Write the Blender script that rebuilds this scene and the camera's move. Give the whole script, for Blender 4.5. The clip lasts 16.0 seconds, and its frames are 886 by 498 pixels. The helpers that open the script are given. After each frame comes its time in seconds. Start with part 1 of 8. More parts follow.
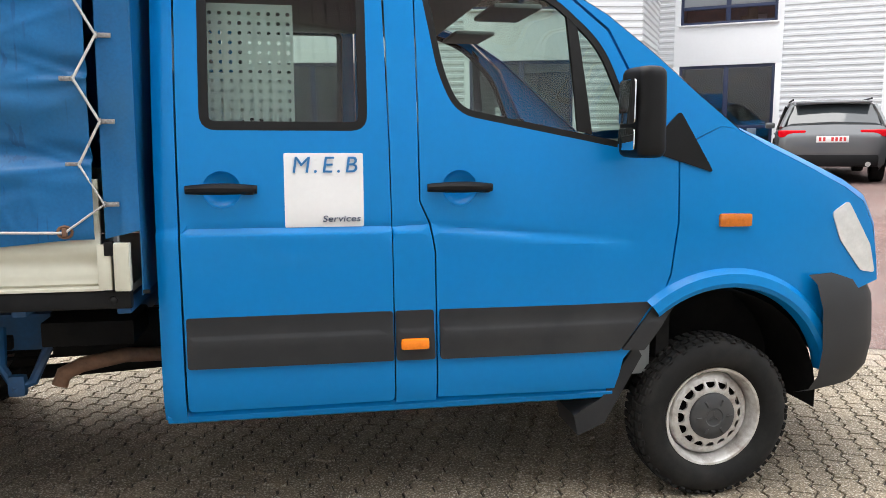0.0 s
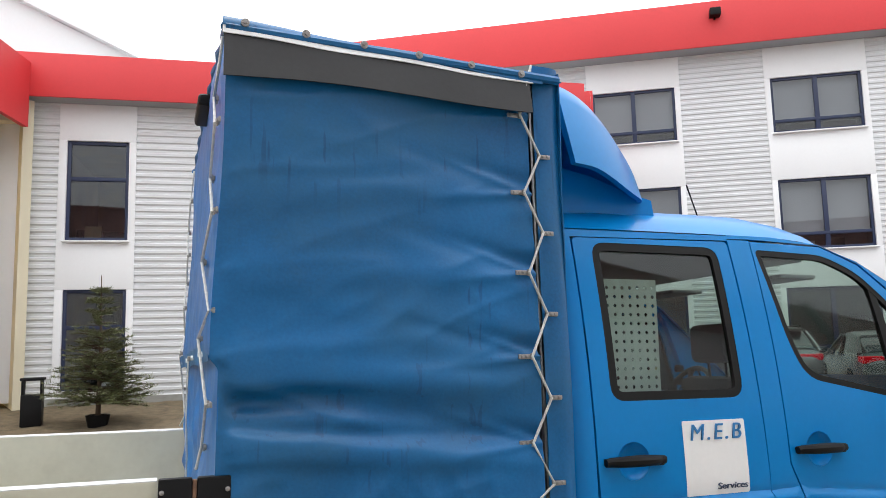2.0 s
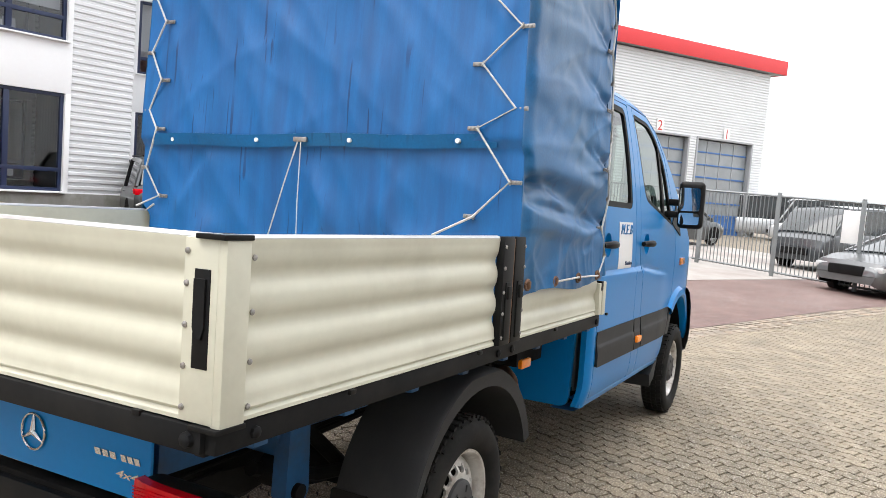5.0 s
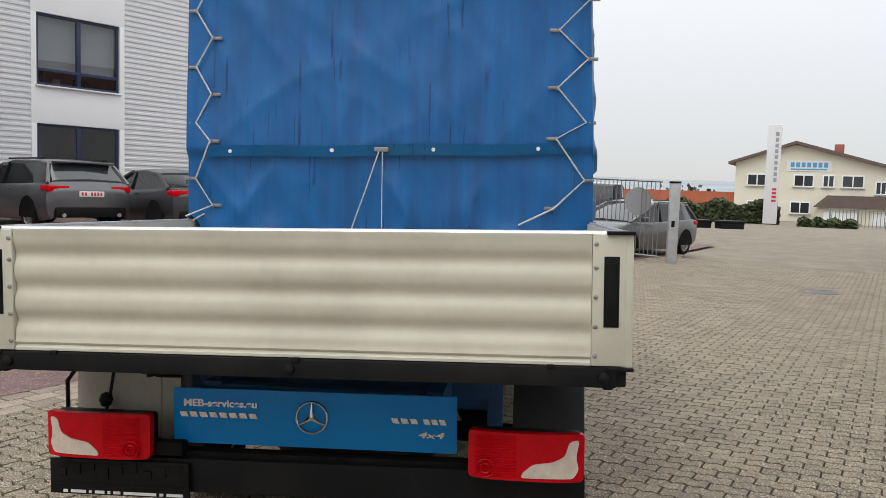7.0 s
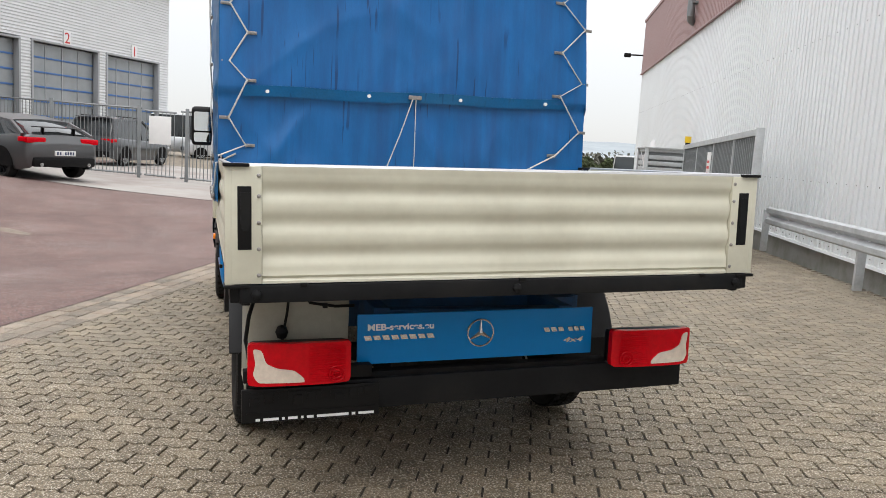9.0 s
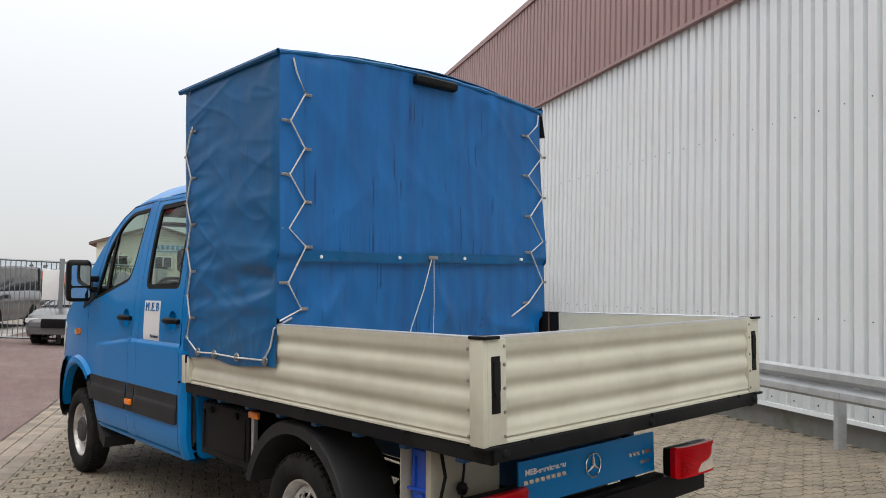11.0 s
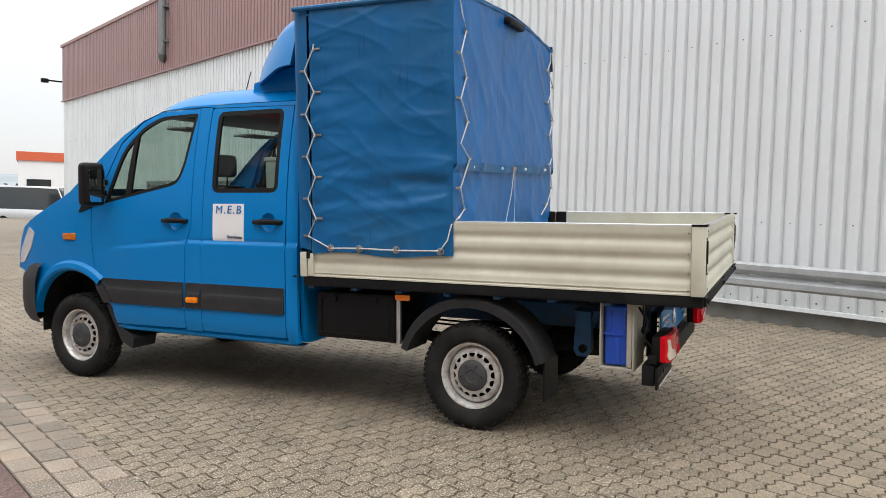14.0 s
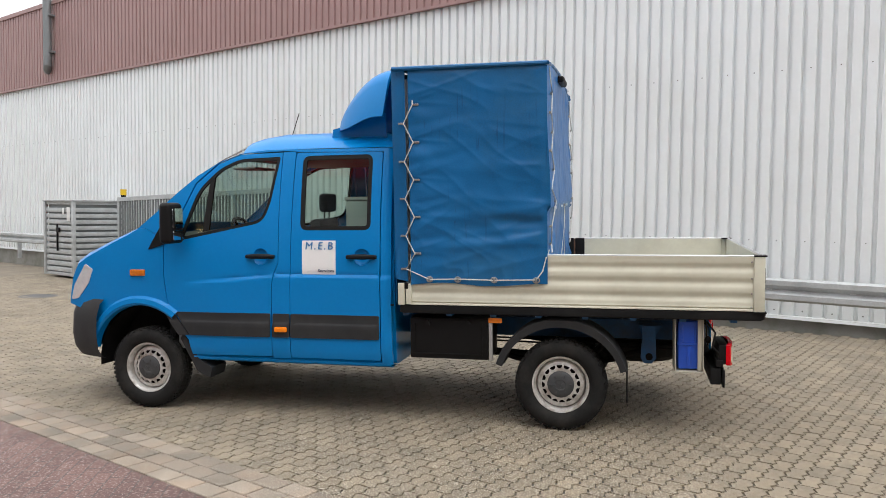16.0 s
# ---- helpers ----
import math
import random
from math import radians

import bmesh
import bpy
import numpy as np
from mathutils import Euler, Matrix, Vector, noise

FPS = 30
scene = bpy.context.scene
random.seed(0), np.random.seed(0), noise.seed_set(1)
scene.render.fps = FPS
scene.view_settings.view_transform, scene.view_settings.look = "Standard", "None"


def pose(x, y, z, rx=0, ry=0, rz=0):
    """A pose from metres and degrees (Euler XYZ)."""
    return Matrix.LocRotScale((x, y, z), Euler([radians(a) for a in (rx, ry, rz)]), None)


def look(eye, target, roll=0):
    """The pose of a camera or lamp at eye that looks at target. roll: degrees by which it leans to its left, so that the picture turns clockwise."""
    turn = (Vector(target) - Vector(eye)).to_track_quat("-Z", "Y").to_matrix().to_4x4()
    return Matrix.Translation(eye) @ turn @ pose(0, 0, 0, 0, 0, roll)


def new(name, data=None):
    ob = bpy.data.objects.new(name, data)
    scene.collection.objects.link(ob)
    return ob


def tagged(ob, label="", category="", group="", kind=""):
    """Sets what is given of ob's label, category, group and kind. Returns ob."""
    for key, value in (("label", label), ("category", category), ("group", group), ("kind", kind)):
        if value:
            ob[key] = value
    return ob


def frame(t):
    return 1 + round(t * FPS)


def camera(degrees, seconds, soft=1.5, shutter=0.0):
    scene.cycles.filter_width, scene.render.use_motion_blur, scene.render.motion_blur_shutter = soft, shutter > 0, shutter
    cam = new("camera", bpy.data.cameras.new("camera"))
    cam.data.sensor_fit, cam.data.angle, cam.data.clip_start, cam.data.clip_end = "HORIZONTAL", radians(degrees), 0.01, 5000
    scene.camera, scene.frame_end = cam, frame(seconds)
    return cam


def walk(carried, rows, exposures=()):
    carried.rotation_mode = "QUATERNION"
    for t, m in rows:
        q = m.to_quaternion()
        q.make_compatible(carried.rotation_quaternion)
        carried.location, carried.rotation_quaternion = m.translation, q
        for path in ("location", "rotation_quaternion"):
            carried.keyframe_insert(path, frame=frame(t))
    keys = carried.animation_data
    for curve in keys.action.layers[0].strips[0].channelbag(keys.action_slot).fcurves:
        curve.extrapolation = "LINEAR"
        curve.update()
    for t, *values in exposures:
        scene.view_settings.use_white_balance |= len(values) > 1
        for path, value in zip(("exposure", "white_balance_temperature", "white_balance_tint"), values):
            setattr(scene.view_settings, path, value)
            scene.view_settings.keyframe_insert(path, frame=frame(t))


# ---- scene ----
cam = camera(60.2, 16.0, soft=0.75)
PATH = [
    (0, (1.932, -3.919, 1.586), (2.287, -1.974, 1.264), -0.9),
    (0.5, (1.375, -3.803, 1.663), (1.675, -1.849, 1.365), -1.1),
    (1, (0.876, -3.725, 1.71), (1.207, -1.76, 1.539), -0.5),
    (1.5, (0.409, -3.576, 1.781), (0.895, -1.644, 1.955), -1.0),
    (2, (-0.057, -3.465, 1.825), (0.644, -1.607, 2.063), -1.5),
    (2.5, (-0.487, -3.283, 1.713), (0.443, -1.514, 1.772), -0.7),
    (3, (-0.913, -3.084, 1.618), (0.199, -1.433, 1.423), 1.2),
    (3.5, (-1.389, -2.901, 1.612), (-0.128, -1.392, 1.245), 3.2),
    (4, (-1.816, -2.647, 1.544), (-0.431, -1.267, 1.121), 4.6),
    (4.5, (-2.26, -2.416, 1.531), (-0.705, -1.206, 1.193), 4.9),
    (4.7, (-2.417, -2.331, 1.604), (-0.77, -1.227, 1.344), 4.8),
    (6.8, (-3.662, -0.905, 1.629), (-1.687, -0.613, 1.52), 1.6),
    (7, (-3.781, -0.731, 1.59), (-1.8, -0.509, 1.431), 1.9),
    (7.5, (-3.999, -0.3, 1.554), (-2.016, -0.263, 1.294), 2.8),
    (8, (-4.082, 0.166, 1.553), (-2.113, 0.001, 1.248), 3.3),
    (8.5, (-4.176, 0.654, 1.555), (-2.237, 0.27, 1.254), 3.6),
    (9, (-4.094, 1.148, 1.506), (-2.204, 0.545, 1.246), 3.6),
    (9.5, (-4.004, 1.648, 1.51), (-2.186, 0.834, 1.329), 3.4),
    (10, (-3.875, 2.114, 1.579), (-2.154, 1.098, 1.513), 2.9),
    (10.2, (-3.794, 2.3, 1.597), (-2.115, 1.214, 1.581), 2.6),
    (12.3, (-3.01, 4.242, 1.538), (-1.789, 2.659, 1.569), 1.2),
    (12.5, (-2.914, 4.393, 1.497), (-1.737, 2.776, 1.485), 1.3),
    (13, (-2.62, 4.815, 1.462), (-1.563, 3.12, 1.366), 1.7),
    (13.5, (-2.329, 5.267, 1.483), (-1.385, 3.508, 1.362), 1.8),
    (14, (-1.928, 5.608, 1.505), (-1.085, 3.798, 1.382), 1.5),
    (14.5, (-1.529, 5.964, 1.553), (-0.781, 4.113, 1.44), 1.2),
    (15, (-1.132, 6.294, 1.602), (-0.483, 4.405, 1.5), 0.9),
    (15.5, (-0.742, 6.569, 1.649), (-0.181, 4.652, 1.552), 0.8),
    (16, (-0.499, 6.959, 1.702), (-0.024, 5.019, 1.604), 0.7),
]
EXPOSURES = [(0, 1.0), (0.5, 1.2), (1, 1.22), (1.5, 1.05), (2, 0.6), (2.5, 0.62), (3, 0.82), (3.5, 0.95), (4, 0.95), (4.5, 0.95), (7, 0.0),
             (7.5, 0.07), (8, 0.12), (9, 0.27), (10, 0.1), (12.5, -0.05), (13, 0.13), (14, 0.26), (15, 0.3), (16, 0.3)]
LEVEL = Vector((-0.021, -0.0105, 1.0)).rotation_difference(Vector((0, 0, 1))).to_matrix().to_4x4()
walk(cam, [(t, look(eye, target, roll)) for t, eye, target, roll in PATH],
     exposures=EXPOSURES)

# ---- light: an overcast winter day ----
world = bpy.data.worlds.new("sky")
scene.world = world
world.use_nodes = True
wn = world.node_tree
sky = wn.nodes.new("ShaderNodeTexSky")
sky.sky_type, sky.sun_disc = 'NISHITA', False
sky.sun_elevation, sky.sun_rotation, sky.air_density, sky.dust_density, sky.ozone_density = radians(55), radians(200), 1.0, 1.0, 1.0
veil = wn.nodes.new("ShaderNodeMix")
veil.data_type = 'RGBA'
veil.inputs[0].default_value = 0.88
# overcast sky: three times as bright overhead as at the horizon
way = wn.nodes.new("ShaderNodeTexCoord")
split = wn.nodes.new("ShaderNodeSeparateXYZ")
rise = wn.nodes.new("ShaderNodeMapRange")
rise.inputs[3].default_value, rise.inputs[4].default_value = 1 / 3, 1.0
cloud = wn.nodes.new("ShaderNodeVectorMath")
cloud.operation = 'SCALE'
cloud.inputs[0].default_value = (13.6, 13.7, 13.9)
wn.links.new(way.outputs["Generated"], split.inputs[0])
wn.links.new(split.outputs["Z"], rise.inputs[0])
wn.links.new(rise.outputs[0], cloud.inputs["Scale"])
wn.links.new(cloud.outputs[0], veil.inputs[7])
wn.links.new(sky.outputs[0], veil.inputs[6])
wn.links.new(veil.outputs[2], wn.nodes["Background"].inputs["Color"])
wn.nodes["Background"].inputs["Strength"].default_value = 0.15
sun = new("sun", bpy.data.lights.new("sun", 'SUN'))
sun.data.energy, sun.data.angle, sun.data.color = 1.5, radians(60), (1, 0.96, 0.91)
sun.matrix_world = look((0, 0, 20), (6, -5, 0))

# ---- materials ----
def mat(name, col, rough=0.6, metal=0.0, var=0.08, scale=6.0, bump=0.0, fine=60.0, dirt=None, dirt_amt=0.0, dirt_scale=1.5,
        coat=0.0, rough_var=0.0, stretch=(1, 1, 1), spec=0.5, per_object=0.0, per_island=0.0):
    """A surface with variation at two scales, stains of another colour and fine relief."""
    m = bpy.data.materials.new(name)
    m.use_nodes = True
    nt = m.node_tree
    N, L = nt.nodes, nt.links
    b = N["Principled BSDF"]
    b.inputs["Roughness"].default_value, b.inputs["Metallic"].default_value = rough, metal
    b.inputs["Coat Weight"].default_value, b.inputs["Coat Roughness"].default_value = coat, 0.08
    b.inputs["Specular IOR Level"].default_value = spec
    tc = N.new("ShaderNodeTexCoord")
    mp = N.new("ShaderNodeMapping")
    mp.inputs["Scale"].default_value = stretch
    L.new(tc.outputs["Object"], mp.inputs["Vector"])
    if per_object:
        oi0, sc0 = N.new("ShaderNodeObjectInfo"), N.new("ShaderNodeMath")
        sc0.operation = 'MULTIPLY'
        sc0.inputs[1].default_value = 40.0
        L.new(oi0.outputs["Random"], sc0.inputs[0])
        L.new(sc0.outputs[0], mp.inputs["Location"])
    big = N.new("ShaderNodeTexNoise")
    big.inputs["Scale"].default_value, big.inputs["Detail"].default_value = scale, 5
    small = N.new("ShaderNodeTexNoise")
    small.inputs["Scale"].default_value, small.inputs["Detail"].default_value = fine, 3
    for n in (big, small):
        L.new(mp.outputs[0], n.inputs["Vector"])
    mixn = N.new("ShaderNodeMath")
    mixn.operation = 'MULTIPLY_ADD'
    mixn.inputs[1].default_value = 0.65
    half = N.new("ShaderNodeMath")
    half.operation = 'MULTIPLY'
    half.inputs[1].default_value = 0.35
    L.new(small.outputs[0], half.inputs[0])
    L.new(big.outputs[0], mixn.inputs[0])
    L.new(half.outputs[0], mixn.inputs[2])
    ramp = N.new("ShaderNodeValToRGB")
    ramp.color_ramp.elements[0].position, ramp.color_ramp.elements[1].position = 0.32, 0.68
    lo, hi = [max(c * (1 - var), 0) for c in col], [min(c * (1 + var), 1) for c in col]
    ramp.color_ramp.elements[0].color, ramp.color_ramp.elements[1].color = (*lo, 1), (*hi, 1)
    L.new(mixn.outputs[0], ramp.inputs[0])
    out = ramp.outputs[0]
    if dirt:
        dn = N.new("ShaderNodeTexNoise")
        dn.inputs["Scale"].default_value, dn.inputs["Detail"].default_value, dn.inputs["Roughness"].default_value = dirt_scale, 8, 0.65
        L.new(mp.outputs[0], dn.inputs["Vector"])
        dr = N.new("ShaderNodeMapRange")
        dr.inputs[1].default_value, dr.inputs[2].default_value, dr.inputs[4].default_value = 0.46, 0.72, dirt_amt
        L.new(dn.outputs[0], dr.inputs[0])
        dm = N.new("ShaderNodeMix")
        dm.data_type = 'RGBA'
        dm.inputs[7].default_value = (*dirt, 1)
        L.new(dr.outputs[0], dm.inputs[0])
        L.new(out, dm.inputs[6])
        out = dm.outputs[2]
    if per_object or per_island:
        if per_object:
            rnd = N.new("ShaderNodeObjectInfo").outputs["Random"]
        else:
            rnd = N.new("ShaderNodeNewGeometry").outputs["Random Per Island"]
        amt = per_object or per_island
        mr = N.new("ShaderNodeMapRange")
        mr.inputs[3].default_value, mr.inputs[4].default_value = 1 - amt, 1 + amt
        L.new(rnd, mr.inputs[0])
        vm = N.new("ShaderNodeVectorMath")
        vm.operation = 'SCALE'
        L.new(out, vm.inputs[0])
        L.new(mr.outputs[0], vm.inputs["Scale"])
        out = vm.outputs[0]
    L.new(out, b.inputs["Base Color"])
    if rough_var:
        rr = N.new("ShaderNodeMapRange")
        rr.inputs[3].default_value, rr.inputs[4].default_value = max(rough - rough_var, 0.02), min(rough + rough_var, 1)
        L.new(big.outputs[0], rr.inputs[0])
        L.new(rr.outputs[0], b.inputs["Roughness"])
    if bump:
        bp = N.new("ShaderNodeBump")
        bp.inputs["Strength"].default_value, bp.inputs["Distance"].default_value = 1.0, bump
        L.new(mixn.outputs[0], bp.inputs["Height"])
        L.new(bp.outputs[0], b.inputs["Normal"])
    return m


def glass_mat(name, tint, gloss_rough=0.0, ior=1.5):
    """Clear pane: what is behind shows through the tint, gloss follows Fresnel."""
    m = bpy.data.materials.new(name)
    m.use_nodes = True
    N, L = m.node_tree.nodes, m.node_tree.links
    N.remove(N["Principled BSDF"])
    tr, gl, mx, fr = N.new("ShaderNodeBsdfTransparent"), N.new("ShaderNodeBsdfGlossy"), N.new("ShaderNodeMixShader"), N.new("ShaderNodeLayerWeight")
    tr.inputs[0].default_value = (*tint, 1)
    gl.inputs["Roughness"].default_value = gloss_rough
    fr.inputs[0].default_value = 0.5
    p5 = N.new("ShaderNodeMath")
    p5.operation = 'POWER'
    p5.inputs[1].default_value = 5.0
    f0 = ((ior - 1) / (ior + 1)) ** 2 * 2.2
    mr = N.new("ShaderNodeMapRange")
    mr.inputs[3].default_value, mr.inputs[4].default_value = f0, 1.0
    L.new(fr.outputs["Facing"], p5.inputs[0])
    L.new(p5.outputs[0], mr.inputs[0])
    L.new(mr.outputs[0], mx.inputs[0])
    L.new(tr.outputs[0], mx.inputs[1])
    L.new(gl.outputs[0], mx.inputs[2])
    L.new(mx.outputs[0], N["Material Output"].inputs[0])
    return m


def drips(m, depth=0.7):
    """Thin dark runs of dried rain down a hanging cloth, in patches."""
    N, L = m.node_tree.nodes, m.node_tree.links
    b = N["Principled BSDF"]
    src = b.inputs["Base Color"].links[0].from_socket
    tc = N.new("ShaderNodeTexCoord")
    fac = None
    for size, stretch, lo, hi in ((1.0, (38, 38, 1.1), 0.63, 0.67), (1.0, (2.2, 2.2, 2.6), 0.46, 0.58)):
        mp, no, mr = N.new("ShaderNodeMapping"), N.new("ShaderNodeTexNoise"), N.new("ShaderNodeMapRange")
        mp.inputs["Scale"].default_value = stretch
        no.inputs["Scale"].default_value, no.inputs["Detail"].default_value = size, 2
        mr.inputs[1].default_value, mr.inputs[2].default_value = lo, hi
        L.new(tc.outputs["Object"], mp.inputs["Vector"])
        L.new(mp.outputs[0], no.inputs["Vector"])
        L.new(no.outputs[0], mr.inputs[0])
        if fac:
            mu = N.new("ShaderNodeMath")
            mu.operation = 'MULTIPLY'
            L.new(fac, mu.inputs[0])
            L.new(mr.outputs[0], mu.inputs[1])
            fac = mu.outputs[0]
        else:
            fac = mr.outputs[0]
    amt = N.new("ShaderNodeMath")
    amt.operation = 'MULTIPLY'
    amt.inputs[1].default_value = depth
    L.new(fac, amt.inputs[0])
    mix = N.new("ShaderNodeMix")
    mix.data_type = 'RGBA'
    mix.inputs[7].default_value = (0.004, 0.022, 0.085, 1)
    L.new(amt.outputs[0], mix.inputs[0])
    L.new(src, mix.inputs[6])
    L.new(mix.outputs[2], b.inputs["Base Color"])


PAINT = mat("blue vehicle paint", (0.0005, 0.195, 0.53), 0.32, 0, 0.05, 1.2, 0, 40, (0.008, 0.19, 0.45), 0.15, 1.1, coat=0.14, rough_var=0.06, spec=0.18)
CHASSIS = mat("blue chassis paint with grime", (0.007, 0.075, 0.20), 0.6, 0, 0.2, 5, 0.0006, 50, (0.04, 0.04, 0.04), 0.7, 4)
TARPM = mat("blue tarpaulin", (0.002, 0.108, 0.290), 0.38, 0, 0.22, 2.2, 0.0010, 90, (0.025, 0.115, 0.215), 0.7, 1.3, rough_var=0.1, spec=0.36)
TARPS = mat("streaked blue tarpaulin", (0.0008, 0.118, 0.365), 0.42, 0, 0.16, 3.0, 0.0008, 70, (0.012, 0.055, 0.18), 0.6, 1.3, rough_var=0.1, stretch=(6, 6, 0.5))
drips(TARPS)
drips(TARPM, 0.35)
TARPB = mat("black tarpaulin underside", (0.02, 0.021, 0.023), 0.6, 0, 0.2, 4, 0.001, 60)
CREAM = mat("cream coated aluminium", (0.62, 0.61, 0.50), 0.42, 0.0, 0.05, 1.5, 0, 30, (0.36, 0.34, 0.26), 0.4, 2.2, rough_var=0.08)
CREAMIN = mat("weathered cream plate", (0.42, 0.40, 0.33), 0.6, 0, 0.1, 3, 0.0003, 40, (0.22, 0.2, 0.16), 0.5, 3)
ALU = mat("bare worn aluminium", (0.55, 0.56, 0.57), 0.45, 0.8, 0.1, 4, 0.0003, 40, (0.3, 0.3, 0.3), 0.4, 2)
FRAME = mat("dark grey coated steel", (0.010, 0.0105, 0.0115), 0.6, 0, 0.2, 5, 0.0005, 50, (0.035, 0.033, 0.03), 0.35, 3, spec=0.14)
PLASTIC = mat("dark grey bumper plastic", (0.024, 0.025, 0.027), 0.6, 0, 0.1, 5, 0.0004, 220, (0.06, 0.058, 0.055), 0.3, 2.5, spec=0.25)
BLACK = mat("black plastic", (0.007, 0.007, 0.0075), 0.5, 0, 0.2, 6, 0.0003, 150, spec=0.18)
SOOT = mat("dark underbody", (0.008, 0.008, 0.0085), 0.85, 0, 0.3, 6, 0.001, 40, (0.028, 0.025, 0.022), 0.45, 4, spec=0.12)
RUBBER = mat("tyre rubber", (0.013, 0.013, 0.013), 0.8, 0, 0.2, 6, 0.0006, 70, (0.05, 0.046, 0.04), 0.4, 5, spec=0.2)
SEAL = mat("black rubber seal", (0.010, 0.010, 0.010), 0.6, 0, 0.1, 8, spec=0.2)
RIM = mat("silver steel rim", (0.64, 0.63, 0.61), 0.40, 0.40, 0.16, 12, 0.0003, 60, (0.15, 0.10, 0.065), 0.8, 9)
HUBCAP = mat("grey hub cap", (0.055, 0.057, 0.060), 0.55, 0, 0.12, 14, 0, 60, (0.12, 0.11, 0.10), 0.3, 9, spec=0.25)
CHROME = mat("dulled chrome", (0.62, 0.63, 0.64), 0.22, 1.0, 0.06, 10)
STEEL = mat("weathered clip steel", (0.34, 0.33, 0.32), 0.42, 0.7, 0.25, 60, 0.0003, 200, (0.2, 0.12, 0.07), 0.3, 30)
ROPE = mat("grey white rope", (0.55, 0.55, 0.53), 0.8, 0, 0.2, 60, 0.0005, 300)
RUST = mat("rusty steel", (0.16, 0.085, 0.05), 0.8, 0, 0.4, 12, 0.001, 60)
GLASS = glass_mat("green tinted glass", (0.60, 0.70, 0.65), 0.0, 1.36)
GLASSD = glass_mat("house glass", (0.60, 0.62, 0.64), 0.0, 1.5)
CLEAR = glass_mat("lamp glass", (0.92, 0.93, 0.94))
MIRROR = mat("mirror", (0.8, 0.82, 0.83), 0.03, 1.0, 0.0)
LAMPRED = mat("red lamp plastic", (0.56, 0.001, 0.008), 0.2, 0, 0.15, 30, 0, 90, coat=0.0, spec=0.22)
LAMPWHITE = mat("milky lamp plastic", (0.72, 0.62, 0.53), 0.25, 0, 0.12, 30, 0, 90, coat=0.5)
LAMPORANGE = mat("orange lamp plastic", (0.95, 0.24, 0.004), 0.22, 0, 0.1, 60, 0, 150, coat=0.5)
LAMPAMBER = mat("amber lamp plastic", (0.58, 0.155, 0.006), 0.22, 0, 0.15, 60, 0, 150, coat=0.5)
HEAD = mat("headlight reflector", (0.72, 0.74, 0.75), 0.2, 0.4, 0.1, 18)
STICK = mat("white magnetic sign", (0.80, 0.80, 0.80), 0.4, 0, 0.03, 5)
INKBLUE = mat("blue lettering", (0.02, 0.17, 0.42), 0.5, 0, 0.05)
INKDARK = mat("dark lettering", (0.04, 0.06, 0.12), 0.5, 0, 0.05)
INKWHITE = mat("white lettering", (0.78, 0.80, 0.80), 0.45, 0, 0.05)
SEATM = mat("dark seat fabric", (0.03, 0.032, 0.034), 0.9, 0, 0.2, 20, 0.001, 300)
TRIMG = mat("grey interior plastic", (0.20, 0.21, 0.21), 0.6, 0, 0.06, 6)
PERF = mat("light grey perforated plate", (0.50, 0.53, 0.52), 0.5, 0.1, 0.05, 4)
BOXG = mat("pale interior box", (0.55, 0.60, 0.57), 0.5, 0, 0.05, 4)
CANB = mat("blue canister plastic", (0.012, 0.075, 0.48), 0.35, 0, 0.08, 5, 0.0002, 60)

CLAD = mat("white trapezoid sheet", (0.775, 0.805, 0.815), 0.45, 0.0, 0.03, 0.8, 0, 20, (0.70, 0.705, 0.69), 0.4, 0.6)
MAROON = mat("pale maroon sheet", (0.33, 0.205, 0.195), 0.5, 0.0, 0.04, 0.8, 0, 20, (0.27, 0.17, 0.16), 0.4, 0.7)
SILVER = mat("silver corrugated sheet", (0.68, 0.69, 0.70), 0.45, 0.05, 0.04, 1.0, 0, 20)
PANELW = mat("white facade panel", (0.82, 0.825, 0.83), 0.5, 0, 0.02, 0.7, 0, 15)
FASCIA = mat("red fascia", (0.62, 0.035, 0.04), 0.5, 0, 0.04, 0.6, 0, 15)
SOFFIT = mat("grey soffit", (0.32, 0.33, 0.34), 0.6, 0, 0.05, 1)
BLUEFR = mat("dark blue window frame", (0.012, 0.022, 0.065), 0.4, 0, 0.08, 3)
BLINDS = mat("pale roller blind", (0.46, 0.47, 0.48), 0.8, 0, 0.06, 1.2)
# low indoor light is put into this dark grey, with brown blotches
ROOMD = mat("office interior painted dim", (0.14, 0.145, 0.15), 0.9, 0, 0.3, 1.4, dirt=(0.3, 0.22, 0.12), dirt_amt=0.5, dirt_scale=1.1)
WARM = mat("warm hall wall", (0.66, 0.60, 0.44), 0.8, 0, 0.08, 0.8)
CONC = mat("pale concrete", (0.42, 0.42, 0.40), 0.8, 0, 0.08, 2, 0.001, 60, (0.22, 0.22, 0.19), 0.55, 1.4)
PLINTH = mat("grey plinth concrete", (0.26, 0.255, 0.235), 0.85, 0, 0.15, 2.5, 0.002, 50, (0.10, 0.11, 0.06), 0.6, 2.2)
SOIL = mat("brown soil", (0.13, 0.10, 0.06), 0.95, 0, 0.4, 5, 0.02, 40)
ZINC = mat("galvanised steel", (0.50, 0.52, 0.53), 0.5, 0.4, 0.12, 5, 0.0003, 40, (0.27, 0.28, 0.28), 0.5, 3)
GATEG = mat("grey gate steel", (0.22, 0.235, 0.24), 0.5, 0.4, 0.1, 4)
SIGNW = mat("white sign", (0.75, 0.75, 0.74), 0.5, 0, 0.03)
SIGNR = mat("red sign paint", (0.55, 0.03, 0.03), 0.5, 0, 0.05)
